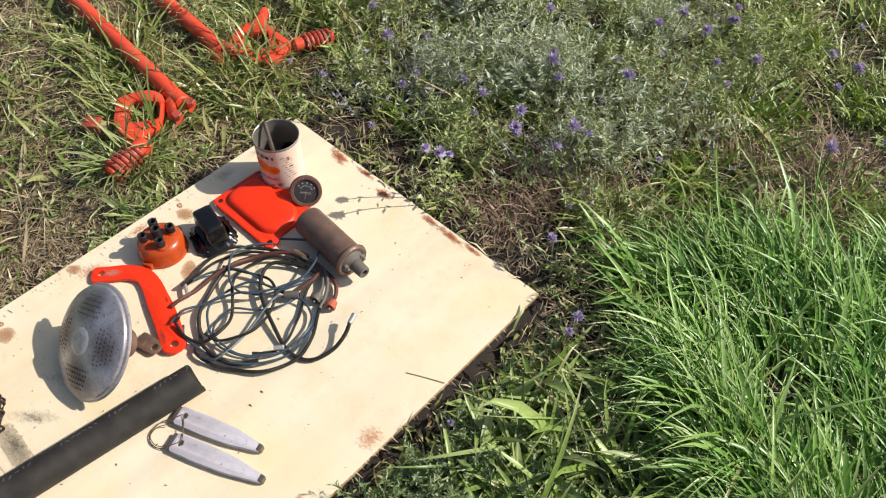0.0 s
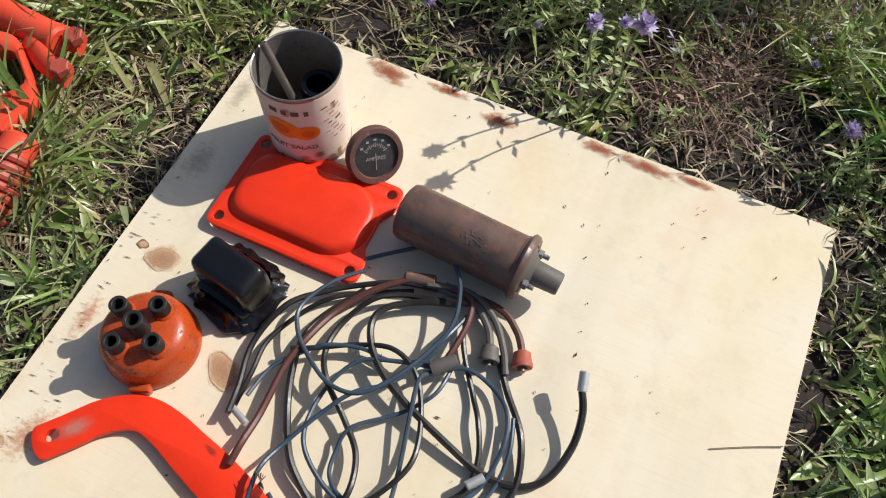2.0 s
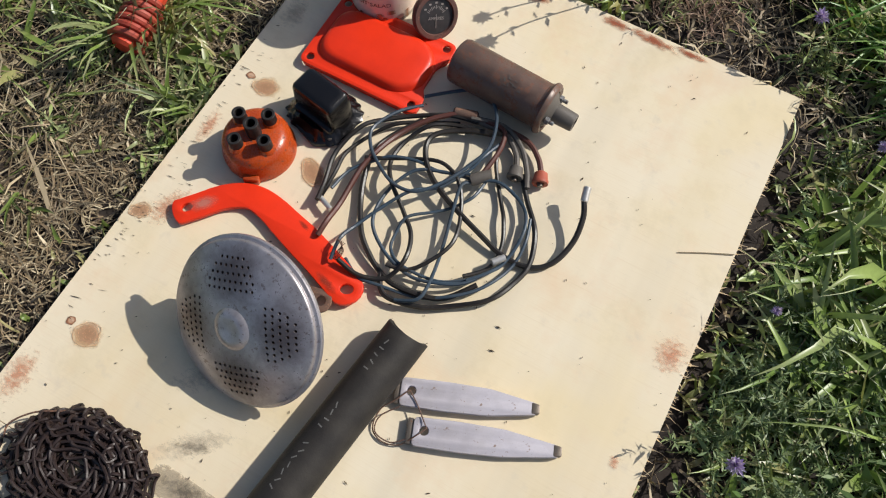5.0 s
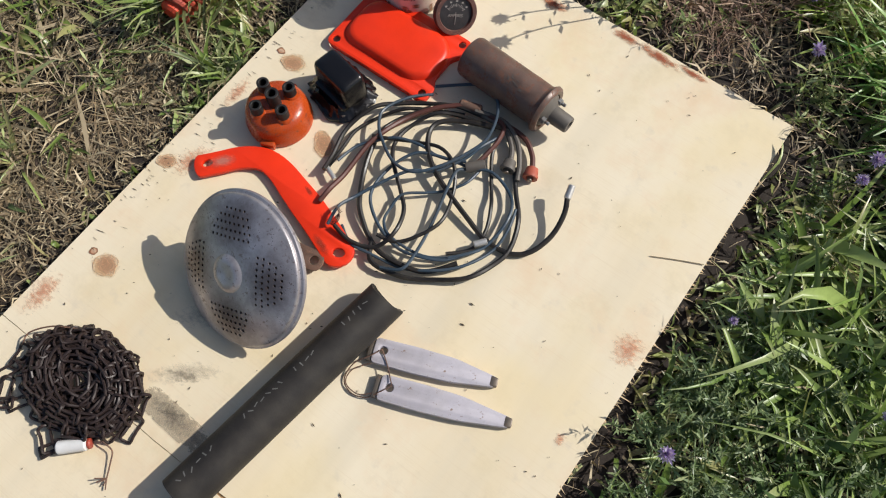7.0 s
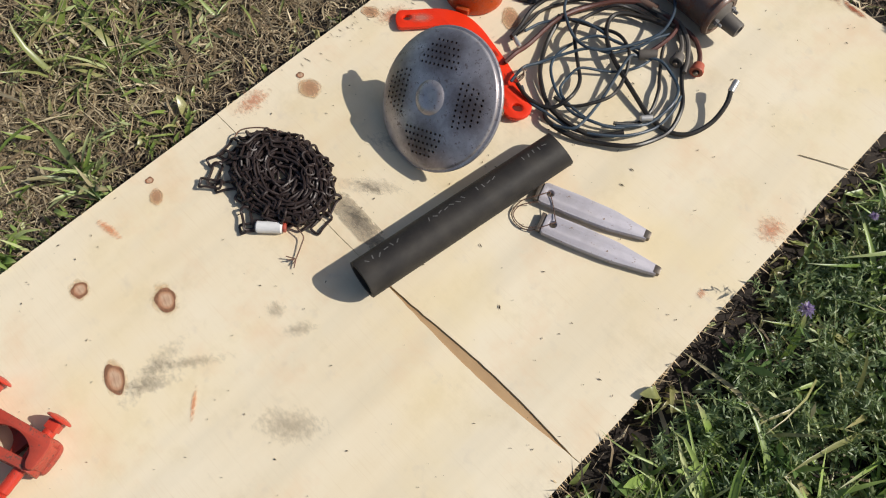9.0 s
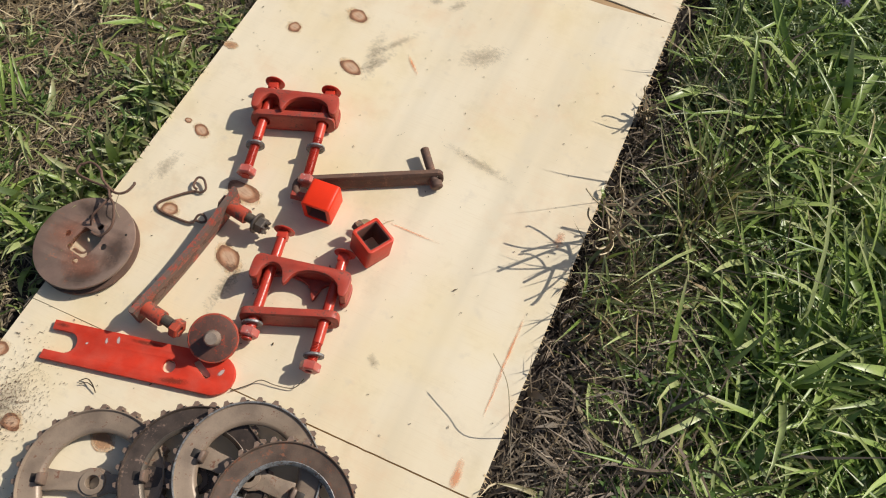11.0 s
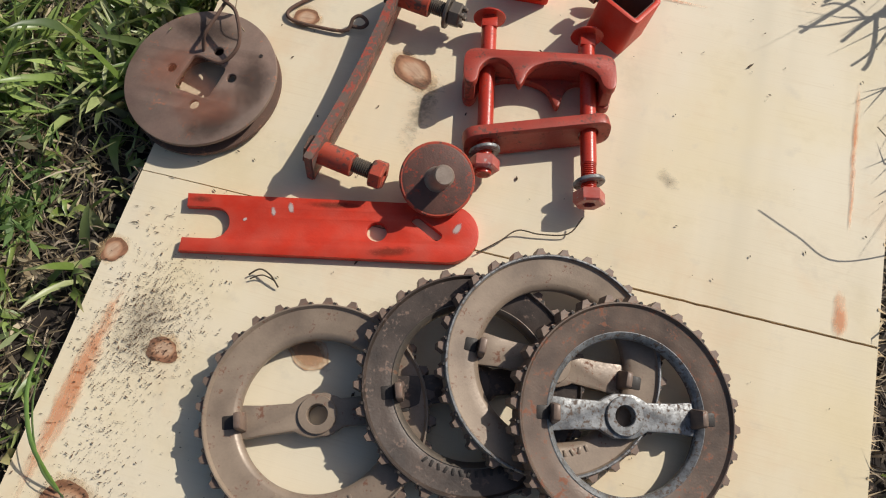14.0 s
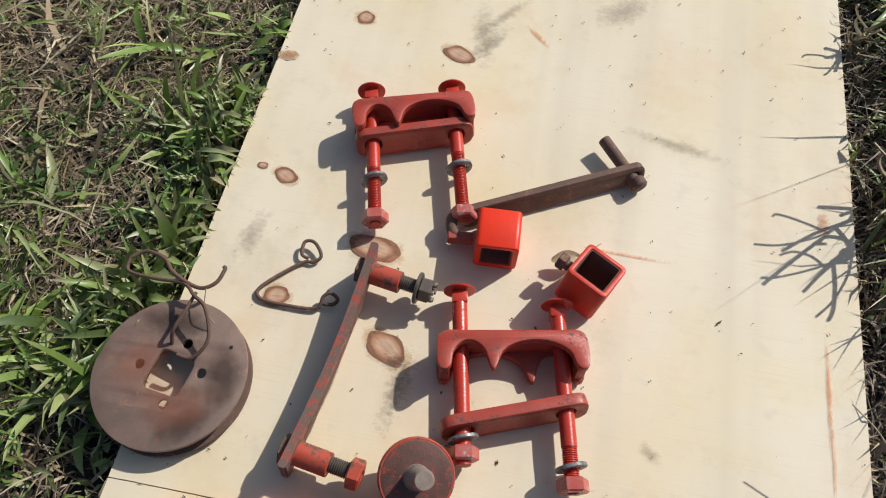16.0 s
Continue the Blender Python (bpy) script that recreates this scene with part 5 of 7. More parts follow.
def ignition_coil():
    a, b = Vector((-.0705, -.1695, .0300)), Vector((.054, -.1785, .0300))
    ob = thing("ignition_coil", "weathered grey-brown cylindrical ignition coil lying on its side", "ignition coil", Matrix.Translation(a) @ frame_to(a, b).to_4x4())
    L, r = (b - a).length, .0268
    part("canister", lathe((0, 0, 0), (0, 0, 1), [(0, 0), (0, r - .005), (.002, r - .0015), (.006, r), (L - .012, r), (L - .011, r + .0008), (L - .006, r + .001), (L - .004, r - .001), (L - .004, 0)], 56), COIL, ob)
    part("crimped_rim", lathe((0, 0, L - .008), (0, 0, L), [(0, r), (0, r + .003), (.002, r + .0045), (.006, r + .0035), (.008, r + .001), (.007, r - .004), (.003, r - .005), (.003, 0)], 56), COIL, ob)
    cap = part("tower_cap", lathe((0, 0, L - .004), (0, 0, L + .04), [(0, r - .004), (.003, r - .006), (.006, .016), (.010, .0115), (.033, .0105), (.0345, .0095), (.0345, .006), (.022, .0055), (.022, 0)], 36), BOOT_GREY, ob, "dark grey high-tension tower")
    for s in (-1, 1):
        stud = part("terminal", rod((s * .0165, .004, L - .002), (s * .0165, .004, L + .012), .0023, 12), STEEL_BARE, ob, "bare steel screw terminal")
        part("terminal_nut", nut((s * .0165, .004, L + .001), (s * .0165, .004, L + .006), .0048), STEEL_BARE, stud)
    marks = np.random.RandomState(8)
    for k in range(14):
        a = 1.95 + marks.uniform(-.22, .22)
        at = facing((math.cos(a) * (r + .0004), math.sin(a) * (r + .0004), .074 + marks.uniform(-.014, .014)), (math.cos(a), math.sin(a), 0), marks.choice([0, 90]) + marks.normal(0, 12))
        w = marks.uniform(.001, .0028)
        part("worn_label_mark", turned(flat_patch([(-w, -.0005), (w, -.0005), (w, .0005), (-w, .0005)], 1), at), BOOT_GREY, ob)


ignition_coil()


def voltage_regulator():
    ob = thing("voltage_regulator", "glossy black voltage regulator box on a flat angular base", "regulator", pose(-.1765, -.2925, 0, 0, 0, -11))
    outline = rounded([(-.031, -.031), (.018, -.041), (.036, -.026), (.036, .027), (.000, .036), (-.034, .022)], .005)
    part("base_plate", cut_plate(outline, [circle2(.017, -.034, .0026, 12)], .0064, .0012, pose(0, 0, .0033)), BLACK, ob)
    skirt, ridges = bmesh.new(), []
    for reach, z in ((1.02, .002), (1.10, .0045), (.98, .0075), (.90, .0115), (.80, .0150)):
        row = []
        for k in range(72):
            a = k * math.tau / 72
            w = reach * (1 + .07 * noise.noise((3 * math.cos(a), 3 * math.sin(a), z * 300)) + .035 * math.sin(17 * a + z * 500))
            row.append(skirt.verts.new((.0365 * w * math.copysign(abs(math.cos(a)) ** .6, math.cos(a)), .0330 * w * math.copysign(abs(math.sin(a)) ** .6, math.sin(a)), z + .0016 * noise.noise((6 * math.cos(a), 6 * math.sin(a), 2)))))
        ridges.append(row)
    for a, b in zip(ridges, ridges[1:]):
        for k in range(72):
            skirt.faces.new((a[k], a[(k + 1) % 72], b[(k + 1) % 72], b[k]))
    part("lacquered_skirt", skirt, BLACK, ob, "wrinkled glossy black lacquer", 70)
    part("under_body", box((.056, .042, .014), pose(.001, -.002, .0125), .004), BLACK, ob)
    for x, y in ((-.022, -.0275), (.0285, -.023), (.0285, .0255), (-.024, .0245)):
        part("fixing_bolt", rod((x, y, .005), (x, y, .0098), .0032, 6), STEEL_DARK, ob)
    bm = bmesh.new()
    rings = []
    for z, k in ((.018, 1.0), (.030, .99), (.046, .965), (.051, .92), (.0535, .82), (.054, .6)):
        rings.append([bm.verts.new((x * k, y * k, z)) for x, y in rounded([(-.031, -.0175), (.031, -.0175), (.031, .0175), (-.031, .0175)], .007, 5)])
    for a, b in zip(rings, rings[1:]):
        for i in range(len(a)):
            bm.faces.new((a[i], a[(i + 1) % len(a)], b[(i + 1) % len(a)], b[i]))
    bm.faces.new(rings[-1])
    part("cover_box", bm, BLACK, ob, "smooth black enamelled lid", 50)


voltage_regulator()


def distributor_cap():
    ob = thing("distributor_cap", "orange bakelite distributor cap with five black lead towers", "distributor cap", pose(-.2165, -.3675, 0, 0, 0, 8))
    part("cap_body", lathe((0, 0, 0), (0, 0, 1), [(.001, .034), (0, .0395), (.002, .0412), (.010, .0412), (.012, .040), (.024, .0385), (.030, .0362), (.034, .0320), (.0365, .026), (.0375, .012), (.0378, 0)], 56), BAKELITE, ob)
    for i in range(4):
        a = radians(62 + 90 * i)
        x, y = .0225 * math.cos(a), .0225 * math.sin(a)
        tower = part("lead_tower", pipe((x, y, .030), (x, y, .053), .0076, .0046, 24), RUBBER, ob, "black rubber lead tower")
        part("tower_collar", lathe((x, y, .031), (x, y, 1), [(0, .0105), (.006, .0095), (.009, .0077)], 24), BAKELITE, tower)
    part("centre_tower", pipe((.001, 0, .034), (.001, 0, .060), .0082, .0050, 24), RUBBER, ob, "black rubber centre tower")
    part("retaining_lug", box((.018, .008, .012), pose(.010, -.0405, .008, 0, 0, 14), .002), BAKELITE, ob)
    part("retaining_lug", box((.018, .008, .012), pose(-.010, .0405, .008, 0, 0, 14), .002), BAKELITE, ob)


distributor_cap()


def angled_bracket():
    ob = thing("angled_bracket", "bright orange-red painted steel bracket bent at an angle", "bracket", pose(-.15, -.45, .0068, 0, -.6, 0))
    mid = curve_points([(-.0985, -.0270), (-.083, -.009), (-.067, .010), (-.049, .0228), (-.032, .0270), (-.0104, .0239), (.013, .0167), (.043, .0076), (.071, -.0019), (.1065, -.0155)], 5)
    edge_a, edge_b = [], []
    def half(x):
        return .0148 + .0042 * min(max((x + .035) / .07, 0), 1)
    for i, p in enumerate(mid):
        d = (mid[min(i + 1, len(mid) - 1)] - mid[max(i - 1, 0)]).normalized()
        n2 = Vector((-d.y, d.x)) * half(p.x)
        edge_a.append((p.x + n2.x, p.y + n2.y))
        edge_b.append((p.x - n2.x, p.y - n2.y))
    def cap(p, d, reach):
        a0, h = math.atan2(d.y, d.x), half(p.x)
        flat = [(h * reach * math.cos(s), h * math.sin(s)) for s in np.linspace(-1.35, 1.35, 9)]
        return [(p.x + u * math.cos(a0) - v * math.sin(a0), p.y + u * math.sin(a0) + v * math.cos(a0)) for u, v in flat]
    outline = edge_b + cap(mid[-1], mid[-1] - mid[-2], .9) + edge_a[::-1] + cap(mid[0], mid[0] - mid[1], .45)
    bar = part("flat_bar", cut_plate(outline, [circle2(-.0935, -.0185, .0062, 16, .0046, .9), circle2(.107, -.0155, .0072, 18, .0056, .4)], .006, .0012), RED, ob)
    scuff(bar, -.080, -.006, .022, .011, 48, .0034, PAINT_SCUFF)
    scuff(bar, .030, .024, .010, .004, -20, .0034, DARK_SCUFF)
    scuff(bar, .085, -.020, .020, .006, -20, .0034, DARK_SCUFF)


angled_bracket()


def breather_cap():
    """A shallow pierced dome on a stub pipe, leaning on its rim."""
    n = Vector((-.1557, -.6974, .755)).normalized()
    ob = thing("breather_cap", "silver pressed-steel breather cap pierced with holes, leaning on its pipe", "breather cap", facing((-.0984, -.5561, .0630), n, 0))
    R = .0836
    def dome(r):
        return .0150 * (1 - (r / R) ** 2.8)
    prof = [(-.0105, R - .006), (-.0110, R + .0010), (-.0095, R + .0036), (-.0065, R + .0040), (-.0052, R + .0030), (-.0048, R + .0006), (-.0040, R - .0002), (-.002, R + .0002), (-.0006, R - .0002)]
    holes = [(cx, cy) for cy, reach in zip(range(-2, 3), (4, 4, 3.5, 3, 2)) for cx in np.arange(-reach, reach + 1)]
    skin = bmesh.new()
    lathe((0, 0, 0), (0, 0, 1), prof + [(dome(r), r) for r in (.0826, .0815, .0800, .0780, .0760, .0742)], 72, skin)
    part("rolled_rim", skin, SILVER_DOME, ob, "rolled silver rim")
    patches = [(math.radians(33 + 90 * k), .0533) for k in range(4)]
    loops = []
    for a, rr in patches:
        for ix, iy in holes:
            u, v = rr + iy * .0072, ix * .0063
            loops.append(circle2(u * math.cos(a) - v * math.sin(a), u * math.sin(a) + v * math.cos(a), .0016, 8))
    rims = [Vector(p) for p in circle2(0, 0, .0742, 72)]
    flat, edges = list(rims), [(i, (i + 1) % 72) for i in range(72)]
    middles = []
    for hole in loops:
        k = len(flat)
        flat += [Vector(p) for p in hole]
        edges += [(k + i, k + (i + 1) % len(hole)) for i in range(len(hole))]
        middles.append(sum((Vector(p) for p in hole), Vector((0, 0))) / len(hole))
    for i in range(-18, 19):
        for j in range(-18, 19):
            p = Vector((i * .0042 + .0021 * (j % 2), j * .0042))
            if p.length < .072 and min((p - c).length for c in middles) > .0028:
                flat.append(p)
    points, _, tris, *_ = geometry.delaunay_2d_cdt(flat, edges, [], 0, 1e-6)
    top = bmesh.new()
    vs = [top.verts.new((p.x, p.y, dome(p.length))) for p in points]
    for tri in tris:
        c = sum((points[i] for i in tri), Vector((0, 0))) / len(tri)
        if c.length < .0742 and min((c - m_).length for m_ in middles) > .00158:
            top.faces.new([vs[i] for i in tri])
    under = bmesh.ops.extrude_face_region(top, geom=top.faces[:])
    for v in under["geom"]:
        if isinstance(v, bmesh.types.BMVert):
            v.co.z -= .0012
    part("pierced_dome", top, SILVER_DOME, ob, "domed silver face with four patches of holes", 50)
    part("centre_boss", lathe((0, 0, .0140), (0, 0, 1), [(-.001, .0225), (.0016, .0200), (.0034, .0176), (.0044, .0148), (.0046, .0110), (.0040, .0060), (.0038, 0)], 40), SILVER_DOME, ob, "raised round boss")
    part("dark_inside", lathe((0, 0, -.010), (0, 0, 1), [(0, R - .004), (.008, R - .012), (.010, .055), (.012, .02), (.012, 0)], 48), RUST, ob, "shadowy rusty inside")
    part("back_drum", lathe((0, 0, -.028), (0, 0, 1), [(0, .022), (0, .060), (.004, .066), (.019, .068)], 56), RUST, ob, "rusty drum behind the rim")
    part("stub_pipe", pipe((0, 0, -.064), (0, 0, .004), .0215, .019, 36), RUST, ob, "rusty brown stub pipe")
    part("pipe_clamp", pipe((0, 0, -.058), (0, 0, -.044), .0235, .0214, 36), RUST, ob)
    low = ob.matrix_world.inverted() @ Matrix.Translation((-.064, -.490, .004))
    strap = cut_plate(rounded([(-.032, -.014), (.012, -.012), (.017, 0), (.012, .012), (-.032, .014)], .006), [circle2(.004, 0, .0055, 16)], .003, .0006, low @ pose(0, 0, .004, 0, -6, 12))
    part("clamp_ear", strap, RUST, ob, "rusty clamp ear with a hole")


breather_cap()


def rubber_hose():
    a, b = Vector((-.0025, -.7675, .0240)), Vector((.0385, -.4815, .0240))
    ob = thing("rubber_hose", "straight length of dusty black rubber hose", "hose", Matrix.Translation(a) @ frame_to(a, b).to_4x4())
    L = (b - a).length
    bm = pipe((0, 0, 0), (0, 0, L), .0238, .0186, 48)
    up = (ob.matrix_world.to_3x3().transposed() @ Vector((0, 0, 1))).normalized()
    for v in bm.verts:
        if v.co.z > L - .002:
            v.co.z += .004 - .008 * max(up.dot(Vector((v.co.x, v.co.y, 0)).normalized()), 0)
    part("hose_wall", bm, HOSE, ob)
    rng = np.random.RandomState(5)
    for z0, count in ((.014, 3), (.040, 3), (.100, 7), (.168, 4), (.236, 5)):
        for k in range(count):
            z = z0 + k * .0080
            a = 1.25 + rng.normal(0, .04)
            bar = turned(flat_patch([(-.003, -.0007), (.003, -.0007), (.003, .0007), (-.003, .0007)], 1), facing((.0240 * math.cos(a), .0240 * math.sin(a), z), (math.cos(a), math.sin(a), 0), rng.uniform(0, 180)))
            part("print_bar", bar, HOSE_PRINT, ob)


HOSE_PRINT = surface("faint_grey_print", (0.20, 0.19, 0.175), (0.09, 0.085, 0.08), 0.7, coarse=200)
rubber_hose()


def wedge_blade(at, length):
    ob = thing("wedge_blade", "tapered steel blade painted dull silver, with a round hole", "blade", at, "pair of silver blades tied by a wire")
    out = rounded([(0, -.0142), (.045, -.0150), (.09, -.0134), (length, -.0062), (length + .001, .0048), (.09, .0136), (.045, .0150), (0, .0142)], .005, 4)
    part("blade_body", cut_plate(out, [circle2(.0110, .0015, .0046, 18)], .008, .0014, pose(0, 0, .0045)), BLADE, ob)
    part("worn_tip", cut_plate(rounded([(length - .007, -.0062), (length + .0015, -.0056), (length + .0015, .0042), (length - .007, .0058)], .002, 3), [], .0084, .001, pose(0, 0, .0046)), STEEL_DARK, ob, "worn brown tip")
    part("dark_heel", box((.0060, .0255, .006), pose(-.0030, 0, .0034), .0008), STEEL_DARK, ob, "dark rusty heel")


wedge_blade(pose(.0588, -.5307, .002, 0, 0, 21.1), .1385)
wedge_blade(pose(.0887, -.5592, .002, 0, 0, 20.8), .1455)
tie = thing("tie_wire", "thin rusty twisted tie wire looped through the blades", "wire", pose(0, 0, 0))
part("wire_loop", sweep(curve_points([(.067, -.526, .013), (.060, -.540, .012), (.050, -.556, .006), (.052, -.575, .003), (.066, -.582, .003), (.083, -.577, .004), (.094, -.562, .012), (.100, -.551, .014)], 6), .0007, 6), RUST, tie)
part("wire_loop", sweep(curve_points([(.067, -.526, .013), (.078, -.533, .012), (.088, -.541, .012), (.095, -.547, .013), (.100, -.551, .014)], 6), .0007, 6), RUST, tie)
part("wire_loop", sweep(curve_points([(.066, -.545, .011), (.053, -.562, .006), (.056, -.577, .004), (.074, -.579, .004), (.088, -.568, .008)], 6), .0007, 6), RUST, tie)


# ---- the tangle of leads ----
def wire_bundle():
    ob = thing("wiring_loom", "tangled coil of black, blue and brown electrical leads", "cable bundle", pose(-.003, -.335, 0))
    rng = np.random.RandomState(77)

    def strand(material, r, points, label="", closed=False):
        return part("lead", sweep(curve_points(points, 7, closed), r * .88, 8, closed), material, ob, label)

    def lay(material, r, low, high, path, label=""):
        """A lead laid along a path, rising and dipping over its neighbours."""
        n, ph = len(path), rng.uniform(0, 6.28)
        pts = [(x + rng.normal(0, .0008), y + rng.normal(0, .0008), low + (high - low) * (.5 + .5 * math.sin(2.1 * k + ph))) for k, (x, y) in enumerate(path)]
        strand(material, r, pts, label)

    # outer turns
    lay(WIRE_BLACK, .0034, .005, .010, [(-.021, -.096), (-.002, -.118), (.037, -.110), (.069, -.092), (.096, -.069), (.112, -.039), (.115, -.010), (.105, .024), (.081, .053), (.062, .080)], "black ignition lead")
    lay(WIRE_BLUE, .0022, .006, .012, [(-.060, -.100), (-.036, -.113), (-.010, -.112), (.030, -.101), (.062, -.084), (.086, -.058), (.100, -.024), (.102, .006), (.094, .034)])
    lay(WIRE_BLACK, .0032, .008, .015, [(-.119, -.059), (-.126, -.035), (-.133, .004), (-.124, .044), (-.104, .069), (-.074, .089), (-.041, .105), (-.006, .116)], "black ignition lead")
    lay(WIRE_BLACK, .0026, .004, .009, [(-.120, -.057), (-.121, -.020), (-.124, .010), (-.112, .046), (-.090, .070), (-.060, .090), (-.030, .104)])
    lay(WIRE_BROWN, .0037, .010, .017, [(-.097, -.094), (-.096, -.074), (-.097, -.048), (-.099, -.005), (-.093, .022), (-.083, .056), (-.061, .087), (-.032, .112)], "brown-red lead")
    # inner turns
    lay(WIRE_BLACK, .0030, .010, .018, [(.022, .110), (-.006, .104), (-.036, .094), (-.056, .078), (-.073, .052), (-.075, .022), (-.060, -.002), (-.030, -.024), (-.010, -.046), (0, -.076), (-.010, -.101), (-.036, -.113), (-.062, -.108)])
    lay(WIRE_BLACK, .0036, .006, .011, [(-.070, .088), (-.092, .048), (-.098, .021), (-.092, -.005), (-.079, -.035), (-.058, -.067), (-.038, -.085), (-.021, -.096), (.001, -.102), (.030, -.099), (.054, -.087), (.077, -.061)])
    lay(WIRE_BLUE, .0023, .010, .016, [(.016, .047), (-.016, .036), (-.044, .022), (-.058, -.012), (-.053, -.052), (-.026, -.076), (.007, -.086), (.035, -.083), (.062, -.069), (.079, -.046)])
    lay(WIRE_BLUE, .0021, .007, .013, [(.030, .054), (.026, .026), (.014, .004), (-.003, -.009), (-.024, -.028), (-.028, -.050), (-.022, -.069), (-.001, -.081), (.039, -.077), (.070, -.058)])
    lay(WIRE_BLUE, .0023, .014, .022, [(-.070, -.112), (-.071, -.088), (-.066, -.064), (-.052, -.031), (-.033, -.004), (-.011, .019), (.008, .048), (.017, .071), (.024, .099)], "grey-blue lead across the coil")
    lay(WIRE_BLUE, .0023, .008, .014, [(.011, .040), (.018, .045), (.041, .055), (.064, .054), (.085, .039), (.095, .012), (.091, -.023), (.082, -.045), (.066, -.064)])
    lay(WIRE_BLUE, .0023, .012, .018, [(.018, .040), (.011, .031), (.015, .007), (.026, -.043), (.034, -.087), (.030, -.107), (.010, -.118)])
    lay(WIRE_BLACK, .0027, .012, .018, [(-.100, .010), (-.079, .021), (-.054, .035), (-.023, .044), (.004, .034), (.025, .003), (.032, -.034), (.021, -.065), (.005, -.082), (-.016, -.088)])
    lay(WIRE_BLACK, .0027, .005, .010, [(.024, .100), (.032, .076), (.056, .040), (.070, .020), (.082, -.008), (.080, -.036), (.060, -.060)])
    lay(WIRE_BLUE, .0022, .012, .018, [(-.112, -.040), (-.106, -.013), (-.092, .009), (-.073, .025), (-.046, .036), (-.018, .036), (.014, .046)])
    strand(WIRE_BLACK, .0037, [(.014, .108, .012), (-.016, .097, .012), (-.042, .079, .014), (-.049, .061, .014), (-.038, .039, .014), (-.016, .020, .014), (.011, .007, .013), (.051, -.007, .010), (.087, -.017, .006), (.118, -.014, .005), (.137, .002, .006), (.146, .031, .011), (.144, .058, .020), (.136, .076, .026)], "thick black lead with a bare end")
    strand(WIRE_BLUE, .0023, [(-.082, .114, .010), (-.052, .136, .014), (-.026, .147, .022), (-.008, .139, .026), (.009, .117, .028), (.017, .084, .026), (.008, .053, .024), (-.008, .021, .024), (-.029, -.003, .024), (-.056, -.005, .022), (-.084, .010, .020), (-.103, .027, .018), (-.111, .048, .016), (-.098, .080, .013), (-.078, .104, .008)], "grey-blue lead arching over the coil")
    strand(BOOT_GREY, .0036, [(-.020, .112, .016), (.017, .121, .014), (.045, .109, .012), (.064, .086, .010), (.074, .066, .010)], "grey-brown lead")
    strand(WIRE_BROWN, .0034, [(-.014, .116, .014), (.018, .116, .016), (.027, .097, .017), (.026, .071, .016), (.022, .050, .014)])
    # spark-plug boots
    for material, pts, tip in ((BOOT_GREY, [(-.010, .114, .012), (.023, .114, .011), (.044, .099, .010), (.053, .083, .010)], (.056, .072, .010)), (BOOT_RED, [(-.006, .120, .010), (.045, .120, .010), (.068, .107, .009), (.080, .090, .010)], (.084, .079, .010))):
        strand(WIRE_BROWN if material is BOOT_RED else BOOT_GREY, .0038, pts)
        boot = part("plug_boot", lathe(pts[-1], tip, [(-.002, .0045), (0, .0075), (.008, .0085), (.010, .0095), (.013, .0090), (.013, .005), (.008, .004), (.008, 0)], 20), material, ob, "rubber spark plug boot")
        part("plug_clip", rod(Vector(pts[-1]), Vector(pts[-1]) + (Vector(tip) - Vector(pts[-1])).normalized() * .017, .0032, 12), STEEL_DARK, boot, "metal plug clip")
    part("taped_joint", rod((-.042, .110, .014), (-.014, .118, .014), .0062, 14, .002), RUST, ob, "brown taped joint")
    part("loose_boot", lathe((.032, .060, .014), (.014, .042, .012), [(0, .0040), (.001, .0060), (.018, .0072), (.024, .0062), (.024, .003), (.014, .002), (.014, 0)], 18), BOOT_GREY, ob, "grey rubber boot")
    part("crimp_lug", rod((.137, .074, .025), (.133, .090, .030), .0044, 14, .001), LUG, ob, "silver crimped cable end")
    part("crimp_lug", rod((-.124, -.052, .010), (-.102, -.061, .012), .0030, 12), LUG, ob, "silver crimped cable end")
    part("crimp_lug", rod((.080, -.032, .014), (.090, -.020, .014), .0040, 12), LUG, ob, "silver crimped cable end")
    for k in range(7):
        part("frayed_strand", sweep(curve_points([(-.070 + k * .001, -.110, .016), (-.067 + k * .0012, -.100, .022 + .001 * k), (-.064 - k * .0016, -.091, .024 + .002 * (k % 3))], 4), .0004, 5), RUST, ob)


wire_bundle()


